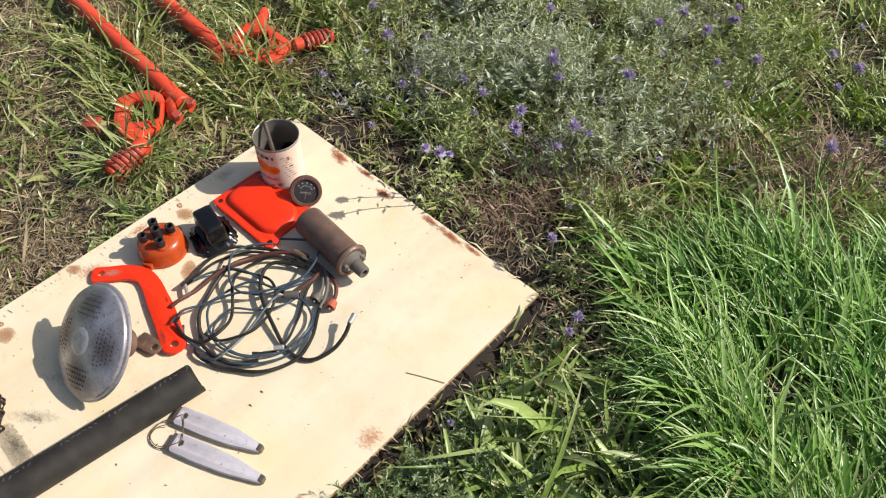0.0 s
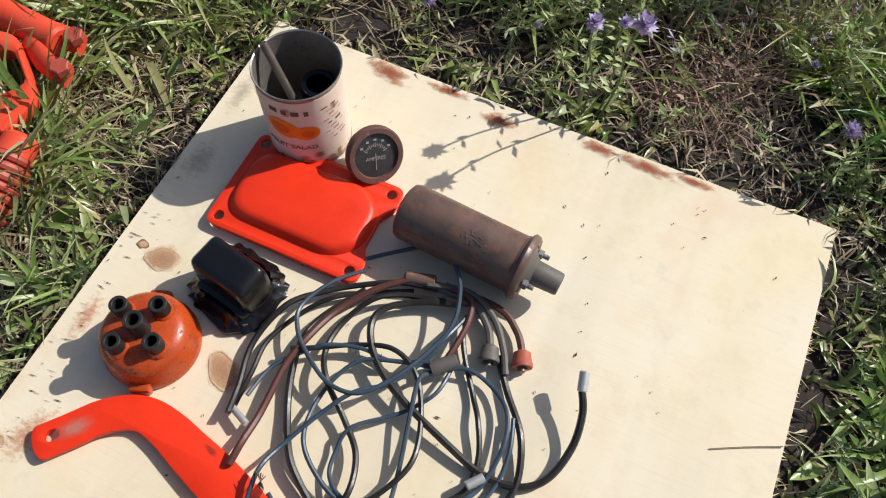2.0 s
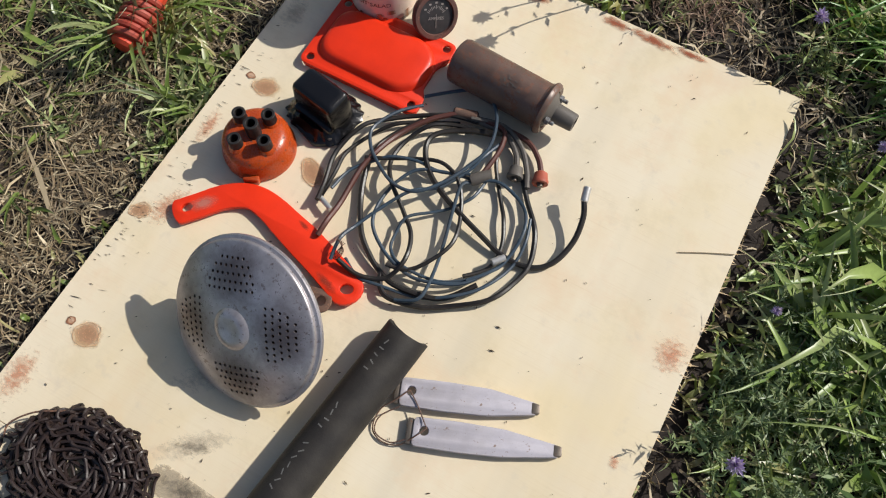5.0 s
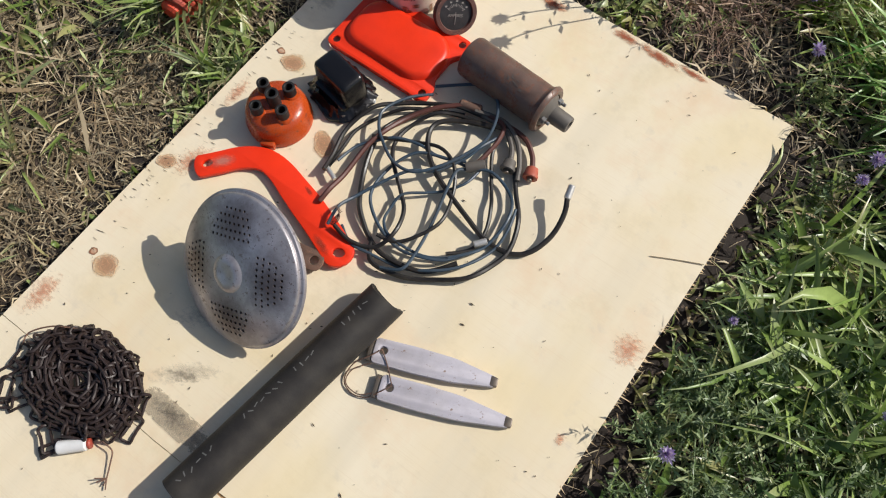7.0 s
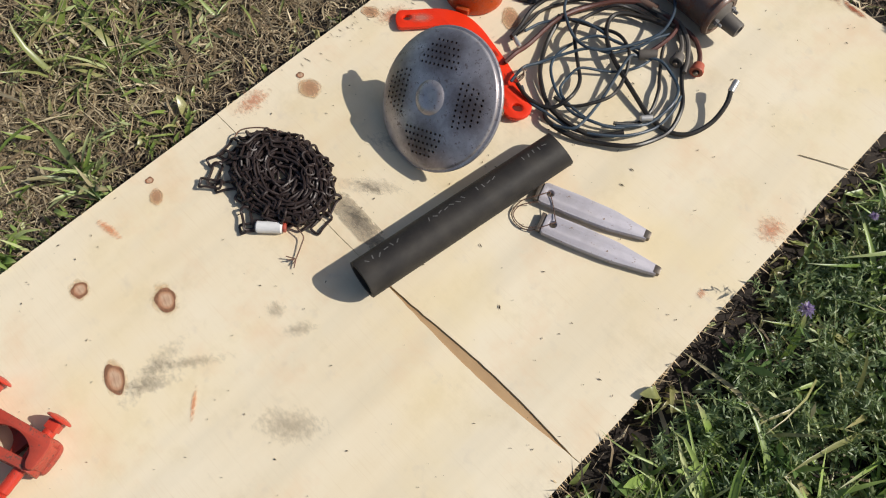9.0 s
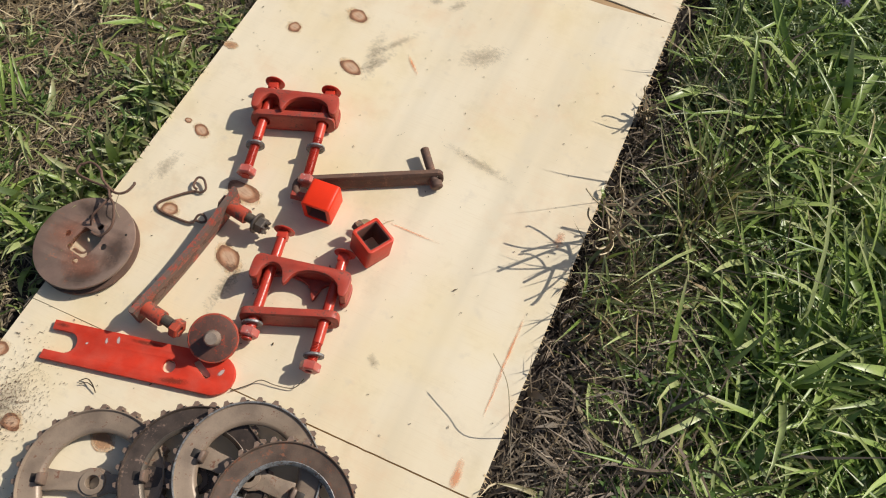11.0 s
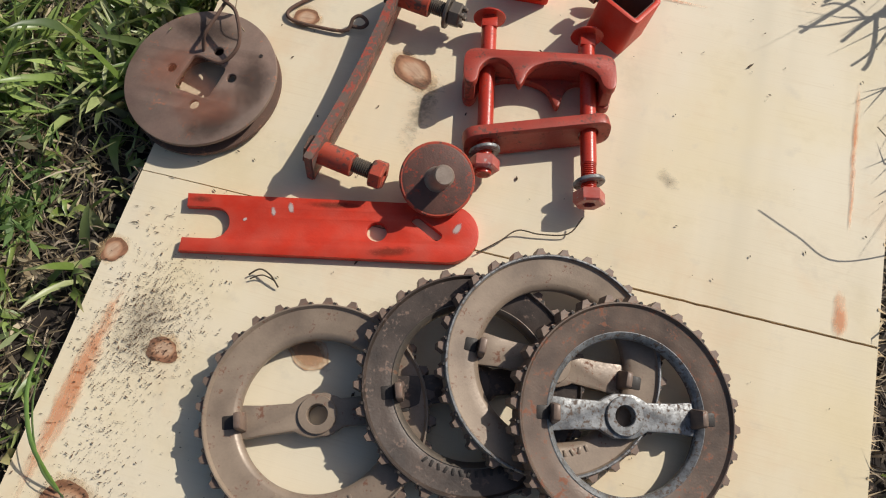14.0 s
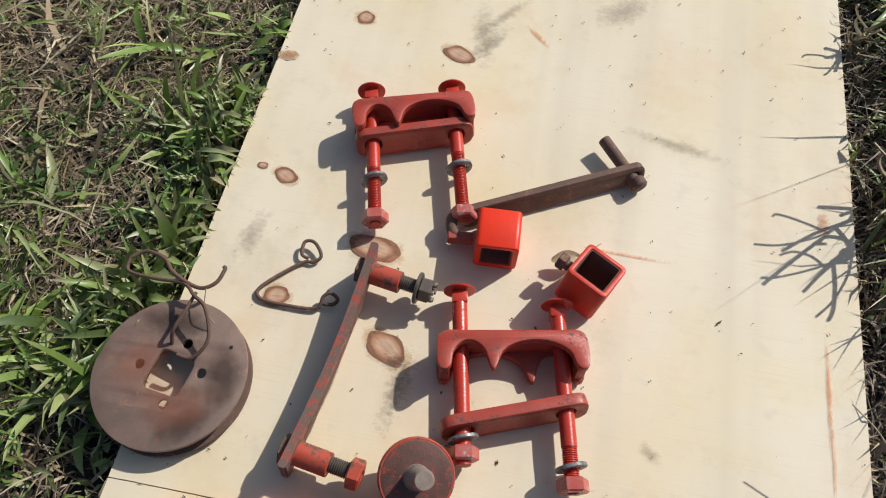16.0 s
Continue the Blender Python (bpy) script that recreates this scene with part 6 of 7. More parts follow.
def chain_heap():
    ob = thing("steel_chain", "heap of dark brown steel ladder chain with small links", "chain", pose(-.168, -.750, 0))
    def link_mesh():
        bm = sweep(curve_points([(-.0125, -.0058, 0), (-.006, -.0052, .0010), (.006, -.0050, -.0010), (.0118, -.0058, 0), (.0142, -.0030, .0034), (.0142, .0030, .0034), (.0118, .0058, 0), (.006, .0050, -.0010), (-.006, .0052, .0010), (-.0125, .0058, 0), (-.0132, 0, -.0016)], 2, True), .0017, 6, True)
        finish(bm)
        mesh = bpy.data.meshes.new("link")
        bm.to_mesh(mesh)
        bm.free()
        mesh.materials.append(CHAIN)
        return mesh
    mesh = link_mesh()
    rng = np.random.RandomState(91)
    poses = []
    coils = ((.0690, 19, .0075, 58), (.0620, 18, .0080, 52), (.0545, 16, .0085, 58), (.0475, 14, .0080, 50), (.0405, 12, .0085, 56), (.0330, 10, .0080, 48), (.0255, 8, .0075, 52), (.0175, 5, .0070, 40), (.0100, 3, .0065, 30), (.0210, 6, .0120, 30),
             (.0655, 18, .0145, 38), (.0580, 17, .0160, 44), (.0510, 15, .0155, 36), (.0440, 13, .0165, 42), (.0365, 11, .0155, 34), (.0290, 9, .0140, 40))
    for ring, (r, count, z, tilt) in enumerate(coils):
        for k in range(count):
            a = k * math.tau / count + ring * .21 + rng.normal(0, .035)
            rr = .95 * r + rng.normal(0, .0022)
            x, y = 1.05 * rr * math.cos(a), .77 * rr * math.sin(a)
            way = math.degrees(math.atan2(.77 * math.cos(a), -1.05 * math.sin(a)))
            poses.append((x - .006, y + .006, z + rng.normal(0, .0010), tilt + rng.normal(0, 13), rng.normal(0, 7), way + rng.normal(0, 10)))
    stray = ((-.083, -.016, 105), (-.080, -.034, 75), (-.068, -.050, 125), (-.060, -.062, 40), (-.046, -.050, 60), (.008, -.060, 150), (.018, -.063, 60), (.030, -.050, 40), (.072, .000, 100))
    for k, (x, y, turn) in enumerate(stray):
        poses.append((x, y, .0035 + .003 * (k % 2), 8 * (k % 3), 0, turn))
    for p in poses:
        o = new("link", mesh)
        o.parent, o.matrix_local = ob, pose(*p)
    tail = part("tie_wire", sweep(curve_points([(.050, -.026, .008), (.060, -.026, .010), (.072, -.027, .008), (.078, -.036, .006), (.086, -.051, .004)], 6), .0008, 6), RUST, ob, "thin rusty tie wire")
    for k in range(5):
        part("wire_end", sweep([(.086, -.051, .004), (.093 - .004 * k, -.060 + .002 * (k % 3), .004 + .001 * k)], .0007, 5), RUST, tail)
    part("tie_wire", sweep(curve_points([(-.088, -.004, .008), (-.090, .010, .012), (-.074, .030, .014), (-.050, .044, .014), (-.030, .054, .010)], 6), .0009, 6), RUST, ob, "thin rusty tie wire")
    tag = thing("plastic_tag", "small white plastic tube beside the chain", "tag", pose(-.131, -.796, .0075, 0, 0, 44))
    part("tag_body", rod((-.019, 0, 0), (.013, 0, 0), .0072, 20, .002), WHITE, tag)
    part("red_band", rod((.013, 0, 0), (.017, 0, 0), .0058, 20, .001), RED_DULL, tag)


chain_heap()


# ---- things on the near half of the sheet ----
def along(origin, way):
    """A pose at origin with y along way and z up, for parts set out beside a bolt."""
    a = math.degrees(math.atan2(way[1], way[0])) - 90
    return pose(*origin, 0, 0, a)


def threaded(p, q, r, bm=None):
    """A bolt's thread: a rod with close ridges."""
    d = (Vector(q) - Vector(p)).length
    prof, s = [(0, 0), (0, r * .8)], 0.0
    while s < d - .0018:
        prof += [(s + .0004, r), (s + .0008, r), (s + .0014, r * .84)]
        s += .0018
    return lathe(p, q, prof + [(d, r * .8), (d, 0)], 16, bm)


def carriage_bolt(ob, x, y0, y1, z, r, head_up, paint, thread_from, washer_at=None, nut_at=None):
    """A round-headed bolt running along -y, with washer and nut."""
    bolt = part("bolt", rod((x, y0, z), (x, thread_from, z), r, 20), paint, ob)
    part("bolt_head", lathe((x, y0 + .0035, z), (x, y0 - .004, z), [(0, 0), (.0003, r * .9), (.002, r * 1.9), (.0036, r * 2.15), (.0045, r * 2.1), (.0048, r)], 24), paint, bolt)
    part("square_neck", box((r * 2, .010, r * 2), pose(x, y0 - .008, z), .0006), paint, bolt)
    part("thread", threaded((x, thread_from, z), (x, y1, z), r * .96), paint, bolt)
    if washer_at is not None:
        part("spring_washer", pipe((x, washer_at, z), (x + .0006, washer_at - .0032, z), r * 1.95, r * 1.02, 24), STEEL_BARE, bolt, "bare steel spring washer")
    if nut_at is not None:
        part("nut", nut((x, nut_at, z), (x, nut_at - .0115, z), r * 1.95, r * .8), NUT_WORN, bolt, "worn red nut")


def saddle(width, deep, high):
    """A hollow casting: two flanges with a prong between their hollows, set off from one another, joined by a back and two ends."""
    w = width / 2
    def hollow(x0, x1):
        c, r = (x0 + x1) / 2, (x1 - x0) / 2
        return [(c - r * math.cos(a), -deep + .004 + (deep - .003) * math.sin(a)) for a in (math.pi * k / 6 for k in range(1, 6))]
    def flange(px, z):
        right = [(w - .006, .0105), (w + .0012, .006), (w + .003, -.006), (w + .0016, -deep + .002), (w - .004, -deep - .0015), (w - .009, -deep + .003)]
        loop = right + hollow(w - .009, px + .004) + [(px + .002, -deep), (px - .002, -deep)] + hollow(px - .004, -w + .009) + [(-x, y) for x, y in right[::-1]] + [(-w * .7, .0105), (-w * .3, .0105), (w * .3, .0105), (w * .7, .0105)]
        smooth = [(p.x, p.y) for p in curve_points([(x, y, 0) for x, y in loop], 3, True)]
        return cut_plate(smooth, [], .0085, .0016, pose(0, 0, z))
    bm = flange(-.017, high / 2 - .0043)
    joined(bm, flange(.018, -high / 2 + .0043))
    box((width - .004, .008, high - .006), pose(0, .0058, 0), .0015, bm)
    for s in (-1, 1):
        box((.009, deep + .004, high - .008), pose(s * (w - .0035), -.0095, 0), .003, bm)
    return bm


def u_clamp(at, width, saddle_y, plate_y, y0, y1, gap, lift, dull, paint, washers, nuts, heads_at, skew):
    ob = thing("bolted_clamp", "red-painted clamp with cast saddle, flat bar and two bolts", "clamp", at, "pair of red bolted clamps")
    z = .0182
    part("saddle_block", turned(saddle(width, .024, .0355), pose(0, saddle_y - .003, .0190, -5, lift, skew * .6 if skew < 8 else 0)), dull, ob, "dull red cast saddle")
    end = width / 2 + .001
    bar = cut_plate(rounded([(-end, -.0150), (end, -.0150), (end, .0150), (-end, .0150)], .013, 6), [circle2(-gap / 2, 0, .0085), circle2(gap / 2, 0, .0085)], .0105, .0012)
    part("clamp_bar", turned(bar, pose(0, plate_y, .0170, 80, 0, skew)), dull, ob, "flat red clamp bar")
    for k, s in enumerate((-1, 1)):
        carriage_bolt(ob, s * gap / 2, y0 + heads_at[k], min(y1, nuts[k] - .004) if k else nuts[k] - .013, z, .0067, True, paint, plate_y - .040 + .014 * k, washers[k], nuts[k])


u_clamp(along((-.1445, -1.1265, 0), (-.26, .966)), .116, -.011, -.041, .018, -.141, .083, 0, RED_CAST, RED_BOLT, (-.090, -.080), (-.129, -.129), (0, 0), 6)
u_clamp(along((-.0045, -1.3705, 0), (-.205, .979)), .122, .003, -.058, .052, -.112, .086, 0, RED_CAST, RED_BOLT, (-.075, -.098), (-.083, -.108), (.004, -.010), 10)


def crank_lever():
    a, b = Vector((-.060, -1.243, 0)), Vector((.086, -1.163, 0))
    way = b - a
    ob = thing("crank_lever", "dark rusty flat steel lever with a pin at its end", "lever", pose(a.x, a.y, 0, 0, 0, math.degrees(math.atan2(way.y, way.x))))
    L = way.length
    bar = cut_plate(rounded([(-.012, -.0112), (L + .0115, -.0112), (L + .0115, .0112), (-.012, .0112)], .0108, 6), [circle2(L, 0, .0050)], .008, .001)
    part("flat_bar", turned(bar, pose(0, .002, .0125, 74, 0, 0)), RUST, ob)
    part("pin", rod((L - .001, -.008, .0115), (L - .012, .047, .0150), .0062, 20), RUST, ob)
    part("pin_head", rod((L + .002, -.015, .0105), (L, -.004, .0115), .0085, 20, .002), RUST, ob)
    part("hook_end", sweep(curve_points([(-.008, .002, .015), (-.020, .002, .017), (-.024, -.010, .014), (-.018, -.020, .012)], 6), .0055, 10), RUST, ob, "bent hook end")
    part("stub_bolt", rod((-.030, -.014, .012), (-.008, -.022, .012), .0068, 6, .001), RED_DULL, ob, "red bolt head")


crank_lever()


def square_collar(at, size, long, wall, bolt, paint):
    ob = thing("square_collar", "short red-painted square steel tube collar", "collar", at, "pair of red square collars")
    h = size / 2
    outer, inner = rounded([(-h, -h), (h, -h), (h, h), (-h, h)], .005, 4), rounded([(-h + wall, -h + wall), (h - wall, -h + wall), (h - wall, h - wall), (-h + wall, h - wall)], .002, 3)
    part("tube_wall", cut_plate(outer, [inner], long, .0012), paint, ob)
    k = h - wall - .0001
    # Added lining, coloured darker than the tube to imitate its inner shade
    lining = cut_plate(rounded([(-k, -k), (k, -k), (k, k), (-k, k)], .002, 3), [rounded([(-k + .0008, -k + .0008), (k - .0008, -k + .0008), (k - .0008, k - .0008), (-k + .0008, k - .0008)], .002, 3)], long - .002, .0002)
    part("shaded_lining", lining, INSIDE, ob, "thin lining darkened for the shade inside")
    if bolt:
        b = part("set_bolt", rod((-h, 0, 0), (-h - .010, 0, 0), .005, 16), RUST, ob, "rusty set bolt")
        part("bolt_head", nut((-h - .006, 0, 0), (-h - .014, 0, 0), .0085), RUST, b)


square_collar(pose(-.0335, -1.266, .0205, 90, 0, 4), .040, .040, .0058, False, RED)
square_collar(pose(.0545, -1.2945, .0240, -9, 4, -28), .0405, .042, .0045, True, RED_MID)


def pivot_link():
    ob = thing("pivot_link", "chipped red steel link standing on edge with two pivot bolts", "link", pose(-.1545, -1.4065, 0, 0, 0, -6.5))
    n = 22
    bm, rows = bmesh.new(), []
    for i in range(n + 1):
        t = i / n
        y = .103 - .206 * t
        x = .003 * math.sin(math.pi * t)
        h = .042 - .006 * math.sin(math.pi * t)
        rows.append([bm.verts.new(p) for p in ((x - .0036, y, .001), (x + .0036, y, .001), (x + .0036 + .004, y, h), (x - .0036 + .004, y, h))])
    for a, b in zip(rows, rows[1:]):
        for k in range(4):
            bm.faces.new((a[k], a[(k + 1) % 4], b[(k + 1) % 4], b[k]))
    bm.faces.new(rows[0])
    bm.faces.new(rows[-1][::-1])
    bmesh.ops.bevel(bm, geom=[e for e in bm.edges if e.calc_length() > .02], offset=.001, segments=2, affect="EDGES")
    bar = part("bowed_bar", bm, LINK_WORN, ob)
    for y, long, high in ((.040, .030, .010), (-.020, .040, .012), (-.062, .018, .008)):
        face = bmesh.new()
        face.faces.new([face.verts.new((high * math.cos(k * math.tau / 24), long * math.sin(k * math.tau / 24), 0)) for k in range(24)])
        part("worn_patch", face, WORN_STEEL, bar, "bare worn steel", at=pose(.0094 - .0006 * abs(y) / .06, y, .021, 0, 84, 0))
    for y, castle in ((.082, True), (-.086, False)):
        x = .004
        p = part("pivot_bush", rod((x, y, .023), (x + .031, y - .001, .023), .0100, 24), RED_CHIPPED, ob, "orange-red bush")
        part("bolt_head", nut((x - .010, y, .023), (x - .0035, y, .023), .0125), RUST, p)
        part("thread", threaded((x + .030, y, .023), (x + .056, y - .001, .023), .0068), STEEL_DARK, p)
        if castle:
            part("washer", pipe((x + .046, y - .001, .023), (x + .049, y - .001, .023), .0145, .0069, 28), STEEL_DARK, p)
            c = part("castle_nut", nut((x + .049, y - .001, .023), (x + .060, y - .001, .023), .0115, .005), STEEL_DARK, p)
            for k in range(6):
                a = k * math.pi / 3
                part("nut_castle", box((.004, .0035, .0035), pose(x + .061, y - .001 + .0078 * math.cos(a), .023 + .0078 * math.sin(a)), .0004), STEEL_DARK, c)
        else:
            part("nut", nut((x + .047, y - .001, .023), (x + .058, y - .001, .023), .0125, .005), RED_CHIPPED, p)


pivot_link()

clip = thing("wire_clip", "bent rusty wire clip with looped ends", "wire clip", pose(-.2, -1.335, 0))
part("bent_wire", sweep(curve_points([(-.002, .020, .005), (-.009, .023, .006), (-.009, .035, .008), (0, .036, .008), (.009, .025, .006), (.004, .018, .004), (-.006, .016, .003), (-.023, 0, .003), (-.036, -.015, .003), (-.038, -.023, .003), (-.031, -.028, .003),
                                      (-.011, -.029, .003), (.018, -.027, .004), (.023, -.016, .009), (.029, -.012, .010), (.036, -.016, .008), (.032, -.021, .006), (.022, -.022, .005), (.020, -.026, .003)], 6), .0017, 8), RUST, clip)


def pulley():
    ob = thing("pulley_disc", "flat rusty steel pulley disc resting over the sheet's edge", "pulley", pose(-.2800, -1.4490, .0015, 1.5, -3.5, 0))
    r = .0658
    square = rounded([(-.020, -.015), (.014, -.020), (.020, .013), (-.013, .020)], .006, 4)
    holes = [circle2(.0275 * math.cos(a), .0275 * math.sin(a), .0042, 16) for a in (radians(-80), radians(8), radians(75), radians(175))]
    part("top_plate", cut_plate(circle2(0, 0, r, 80), [square] + holes, .004, .0008, pose(0, 0, .0175)), RUST_DISC, ob)
    for x, y, rx, ry, turn, material in ((-.028, .004, .036, .026, 60, RED_RUST_STAIN), (.022, -.028, .040, .022, 30, RED_RUST_STAIN), (-.002, -.018, .030, .026, 0, RED_RUST_STAIN), (.046, .004, .019, .036, 10, DARK_RUST_STAIN), (-.010, .044, .040, .018, 0, DARK_RUST_STAIN), (.026, -.042, .030, .016, 40, DARK_RUST_STAIN)):
        scuff(ob, x, y, rx, ry, turn, .0197 + .0001 * (rx * 1000 % 7), material)
    # Groove coloured near-black, so its shade is part of the paint
    part("belt_groove", lathe((0, 0, .004), (0, 0, 1), [(0, .056), (.006, .050), (.0114, .060)], 64), RECESS_SHADE, ob, "belt groove coloured dark for its shade")
    part("lower_plate", cut_plate(circle2(.0005, -.0010, r, 80), [circle2(0, 0, .026, 32)], .004, .0008, pose(0, 0, .0035)), RUST, ob)
    part("rim_mark", rod((.045, .030, .0194), (.045, .030, .0198), .0016, 10), RUBBER, ob)
    loop = thing("tie_wire", "loose loop of rusty tie wire on the pulley", "wire", pose(-.2815, -1.4495, 0))
    part("wire_strand", sweep(curve_points([(-.068, .092, .028), (-.055, .100, .030), (-.035, .094, .034), (-.022, .082, .036), (.004, .072, .038), (.018, .078, .040), (.0225, .091, .042), (.021, .094, .042)], 7), .0018, 8), RUST, loop)
    part("wire_strand", sweep(curve_points([(-.068, .092, .028), (-.066, .080, .026), (-.040, .076, .030), (-.010, .074, .036), (.006, .062, .044), (.020, .052, .046), (.028, .030, .036), (.018, .014, .028), (.004, .014, .027)], 7), .0017, 8), RUST, loop)
    part("wire_strand", sweep(curve_points([(.006, .066, .042), (.002, .048, .040), (-.004, .032, .034), (-.006, .024, .020)], 6), .0016, 8), RUST, loop)
    part("thin_fibre", sweep(curve_points([(.012, .072, .040), (.016, .055, .036), (.026, .046, .030)], 5), .0005, 5), STRAW, loop)


pulley()


def forked_bar():
    ob = thing("forked_bar", "flat orange-red steel bar with a forked end and two holes", "bar", pose(-.2516, -1.5740, .0038, 0, 0, 12.4))
    L, h = .2395, .0252
    tip = [(L - h + h * math.cos(a), h * math.sin(a)) for a in np.linspace(-math.pi / 2, math.pi / 2, 18)]
    fork = [(.001, .0135), (.018, .0135)] + [(.024 + .0135 * math.cos(a), .0135 * math.sin(a)) for a in np.linspace(math.pi / 2, -math.pi / 2, 12)] + [(.018, -.0135), (.001, -.0135)]
    slot = rounded([(.183, .010), (.189, .015), (.211, -.002), (.206, -.008)], .004, 4)
    bar = part("flat_bar", cut_plate([(0, -h), *tip, (0, h), *fork], [circle2(.1570, -.0015, .0082), slot], .0068, .0008), RED_MID, ob)
    for x, y, rx, ry, turn in ((.086, .016, .0035, .007, 18), (.072, .012, .003, .006, 14), (.050, .004, .003, .002, 40), (.222, .004, .008, .004, 60)):
        scuff(bar, x, y, rx, ry, turn, .0037, PALE_SCUFF)
    for x, y, rx, ry, turn in ((.170, -.018, .025, .006, 5), (.012, .020, .012, .004, 0), (.12, .020, .030, .004, 0)):
        scuff(bar, x, y, rx, ry, turn, .0039, DARK_SCUFF)


forked_bar()


def flanged_pin():
    ob = thing("flanged_pin", "round rusty flange with a short steel pin standing on it", "pin", facing((-.0605, -1.4925, .026), (.20, -.30, .93)))
    r = .0306
    part("flange", lathe((0, 0, -.005), (0, 0, 1), [(0, .009), (0, r - .001), (.001, r), (.005, r), (.0062, r - .001), (.0062, 0)], 52), RED_CHIPPED, ob, "round flange edged in red paint")
    part("flange_face", lathe((0, 0, .0012), (0, 0, 1), [(0, r - .0022), (.0006, r - .0038), (.0006, 0)], 48), DARK_FACE, ob, "rusty pitted face")
    part("pin", lathe((0, 0, .001), (.1, 0, 1), [(0, .011), (.003, .0092), (.022, .0088), (.025, .007), (.025, 0)], 28), PIN_STEEL, ob)
    part("lower_pin", rod((0, 0, -.020), (0, 0, -.004), .0088, 24), STEEL_DARK, ob)


flanged_pin()


def toothed_wheel(at, material, spoke_material, spin, label, hub_low=.001, drop=.0115, rubbed=False):
    """A drive wheel: dished rim with a raised lip, hooked teeth over a low flange, and one bar through the hub with a lug at each end."""
    ob = thing("toothed_wheel", label, "wheel", at, "four toothed wheels leaning in a row")
    R, inner, deep = .0816, .0556, .0158
    part("rim", lathe((0, 0, 0), (0, 0, 1), [(0, R - .004), (.0004, R - .0006), (.0010, R), (deep - .002, R), (deep + .0010, R - .0001), (deep + .0018, R - .0006), (deep + .0018, R - .0015), (deep + .0006, R - .0022), (deep - .0010, R - .0032),
                                             (deep - .0026, R - .014), (deep - .0030, inner + .0050), (deep - .0036, inner + .0036), (deep - .0056, inner + .0006), (deep - .0072, inner), (.0034, inner + .0004), (.0030, inner + .003), (deep - .008, inner + .004), (deep - .008, R - .006), (.001, R - .006), (0, R - .004)], 112), material, ob)
    hook = [(R - .003, -.0085), (R + .0006, -.0080), (R + .0022, -.0066), (R + .0012, -.0052), (R + .0026, -.0034), (R + .0056, -.0024), (R + .0054, .0016), (R + .0030, .0028), (R + .0006, .0042), (R - .003, .0046)]
    tooth_bm = cut_plate(hook, [], .0135, .0003, pose(0, 0, deep - .0078))
    finish(tooth_bm, 20)
    mesh = bpy.data.meshes.new("tooth")
    tooth_bm.to_mesh(mesh)
    tooth_bm.free()
    mesh.materials.append(TOOTH_DARK)
    # Dark dot beside each tooth, painting in the shade of its scoop
    shade_dot_bm = lathe((R + .0002, -.0054, deep - .004), (R + .0002, -.0054, deep + .0026), [(0, .0012), (.0052, .0013), (.0054, .0011), (.0054, 0)], 12)
    finish(shade_dot_bm)
    shade_dot = bpy.data.meshes.new("tooth_shade_dot")
    shade_dot_bm.to_mesh(shade_dot)
    shade_dot_bm.free()
    shade_dot.materials.append(RECESS_SHADE)
    for k in range(28):
        for name, shape in (("tooth", mesh), ("tooth_shade_dot", shade_dot)):
            o = new(name, shape)
            o.parent, o.matrix_local = ob, pose(0, 0, 0, 0, 0, k * 360 / 28)
    if material is not WHEEL_GREY:
        part("worn_lip", lathe((0, 0, 0), (0, 0, 1), [(deep - .0029, inner + .0046), (deep - .0026, inner + .0040), (deep - .0034, inner + .0030), (deep - .0054, inner + .0002), (deep - .0070, inner - .0004), (.006, inner - .0003), (.006, inner + .0010)], 112), spoke_material if spoke_material is STEEL_BARE else STEEL_DARK, ob, "worn inner lip")
    if rubbed:
        part("rubbed_edge", lathe((0, 0, 0), (0, 0, 1), [(deep - .0010, R + .0001), (deep + .0010, R + .0002), (deep + .0021, R - .0005), (deep + .0021, R - .0015), (deep + .0009, R - .0023)], 112), STEEL_BARE, ob, "bright rubbed outer edge")
    w = .0102
    half = [(-inner - .003, -w * 1.25), (-.040, -w * 1.06), (-.018, -w), (-.0145, -.0125), (-.007, -.0158)]
    outline = half + [(-x, y) for x, y in half[::-1]]
    outline += [(-x, -y) for x, y in half] + [(x, -y) for x, y in half[::-1]]
    spoke = part("spoke_bar", cut_plate(outline, [circle2(0, 0, .0075, 24)], .007, .0014, pose(0, 0, deep - drop, 0, 0, spin)), spoke_material, ob)
    part("hub_ring", pipe((0, 0, hub_low), (0, 0, deep - drop + .0057), .0142, .0076, 32), spoke_material, spoke)
    for s in (-1, 1):
        a = radians(spin)
        lug = box((.0055, .0150, .0160), None, .0018)
        for v in lug.verts:
            v.co.y *= 1 - .25 * max(v.co.z, 0) / .008
        part("lug", turned(lug, pose(s * (inner - .001) * math.cos(a), s * (inner - .001) * math.sin(a), deep - .0015, 0, s * 8, spin)), TOOTH_DARK, ob, "upright cast lug")
        # Dark block painting in the shadow that the lug casts on the rim
        part("lug_shade_patch", box((.010, .0105, .004), pose(s * (inner + .0075) * math.cos(a), s * (inner + .0075) * math.sin(a), deep - .0042, 0, 0, spin), .0014), RECESS_SHADE, ob, "dark patch in place of the lug shadow")
    for k in range(11):
        a = radians(-112 + k * 5)
        part("cast_letter_bar", box((.0020, .0046, .0008), pose(.0635 * math.cos(a), .0635 * math.sin(a), deep - .0024, 0, 0, math.degrees(a) + 90 + 20 * ((k * 7) % 3 - 1)), .0001), RECESS_SHADE if material is not WHEEL_GREY else material, ob)


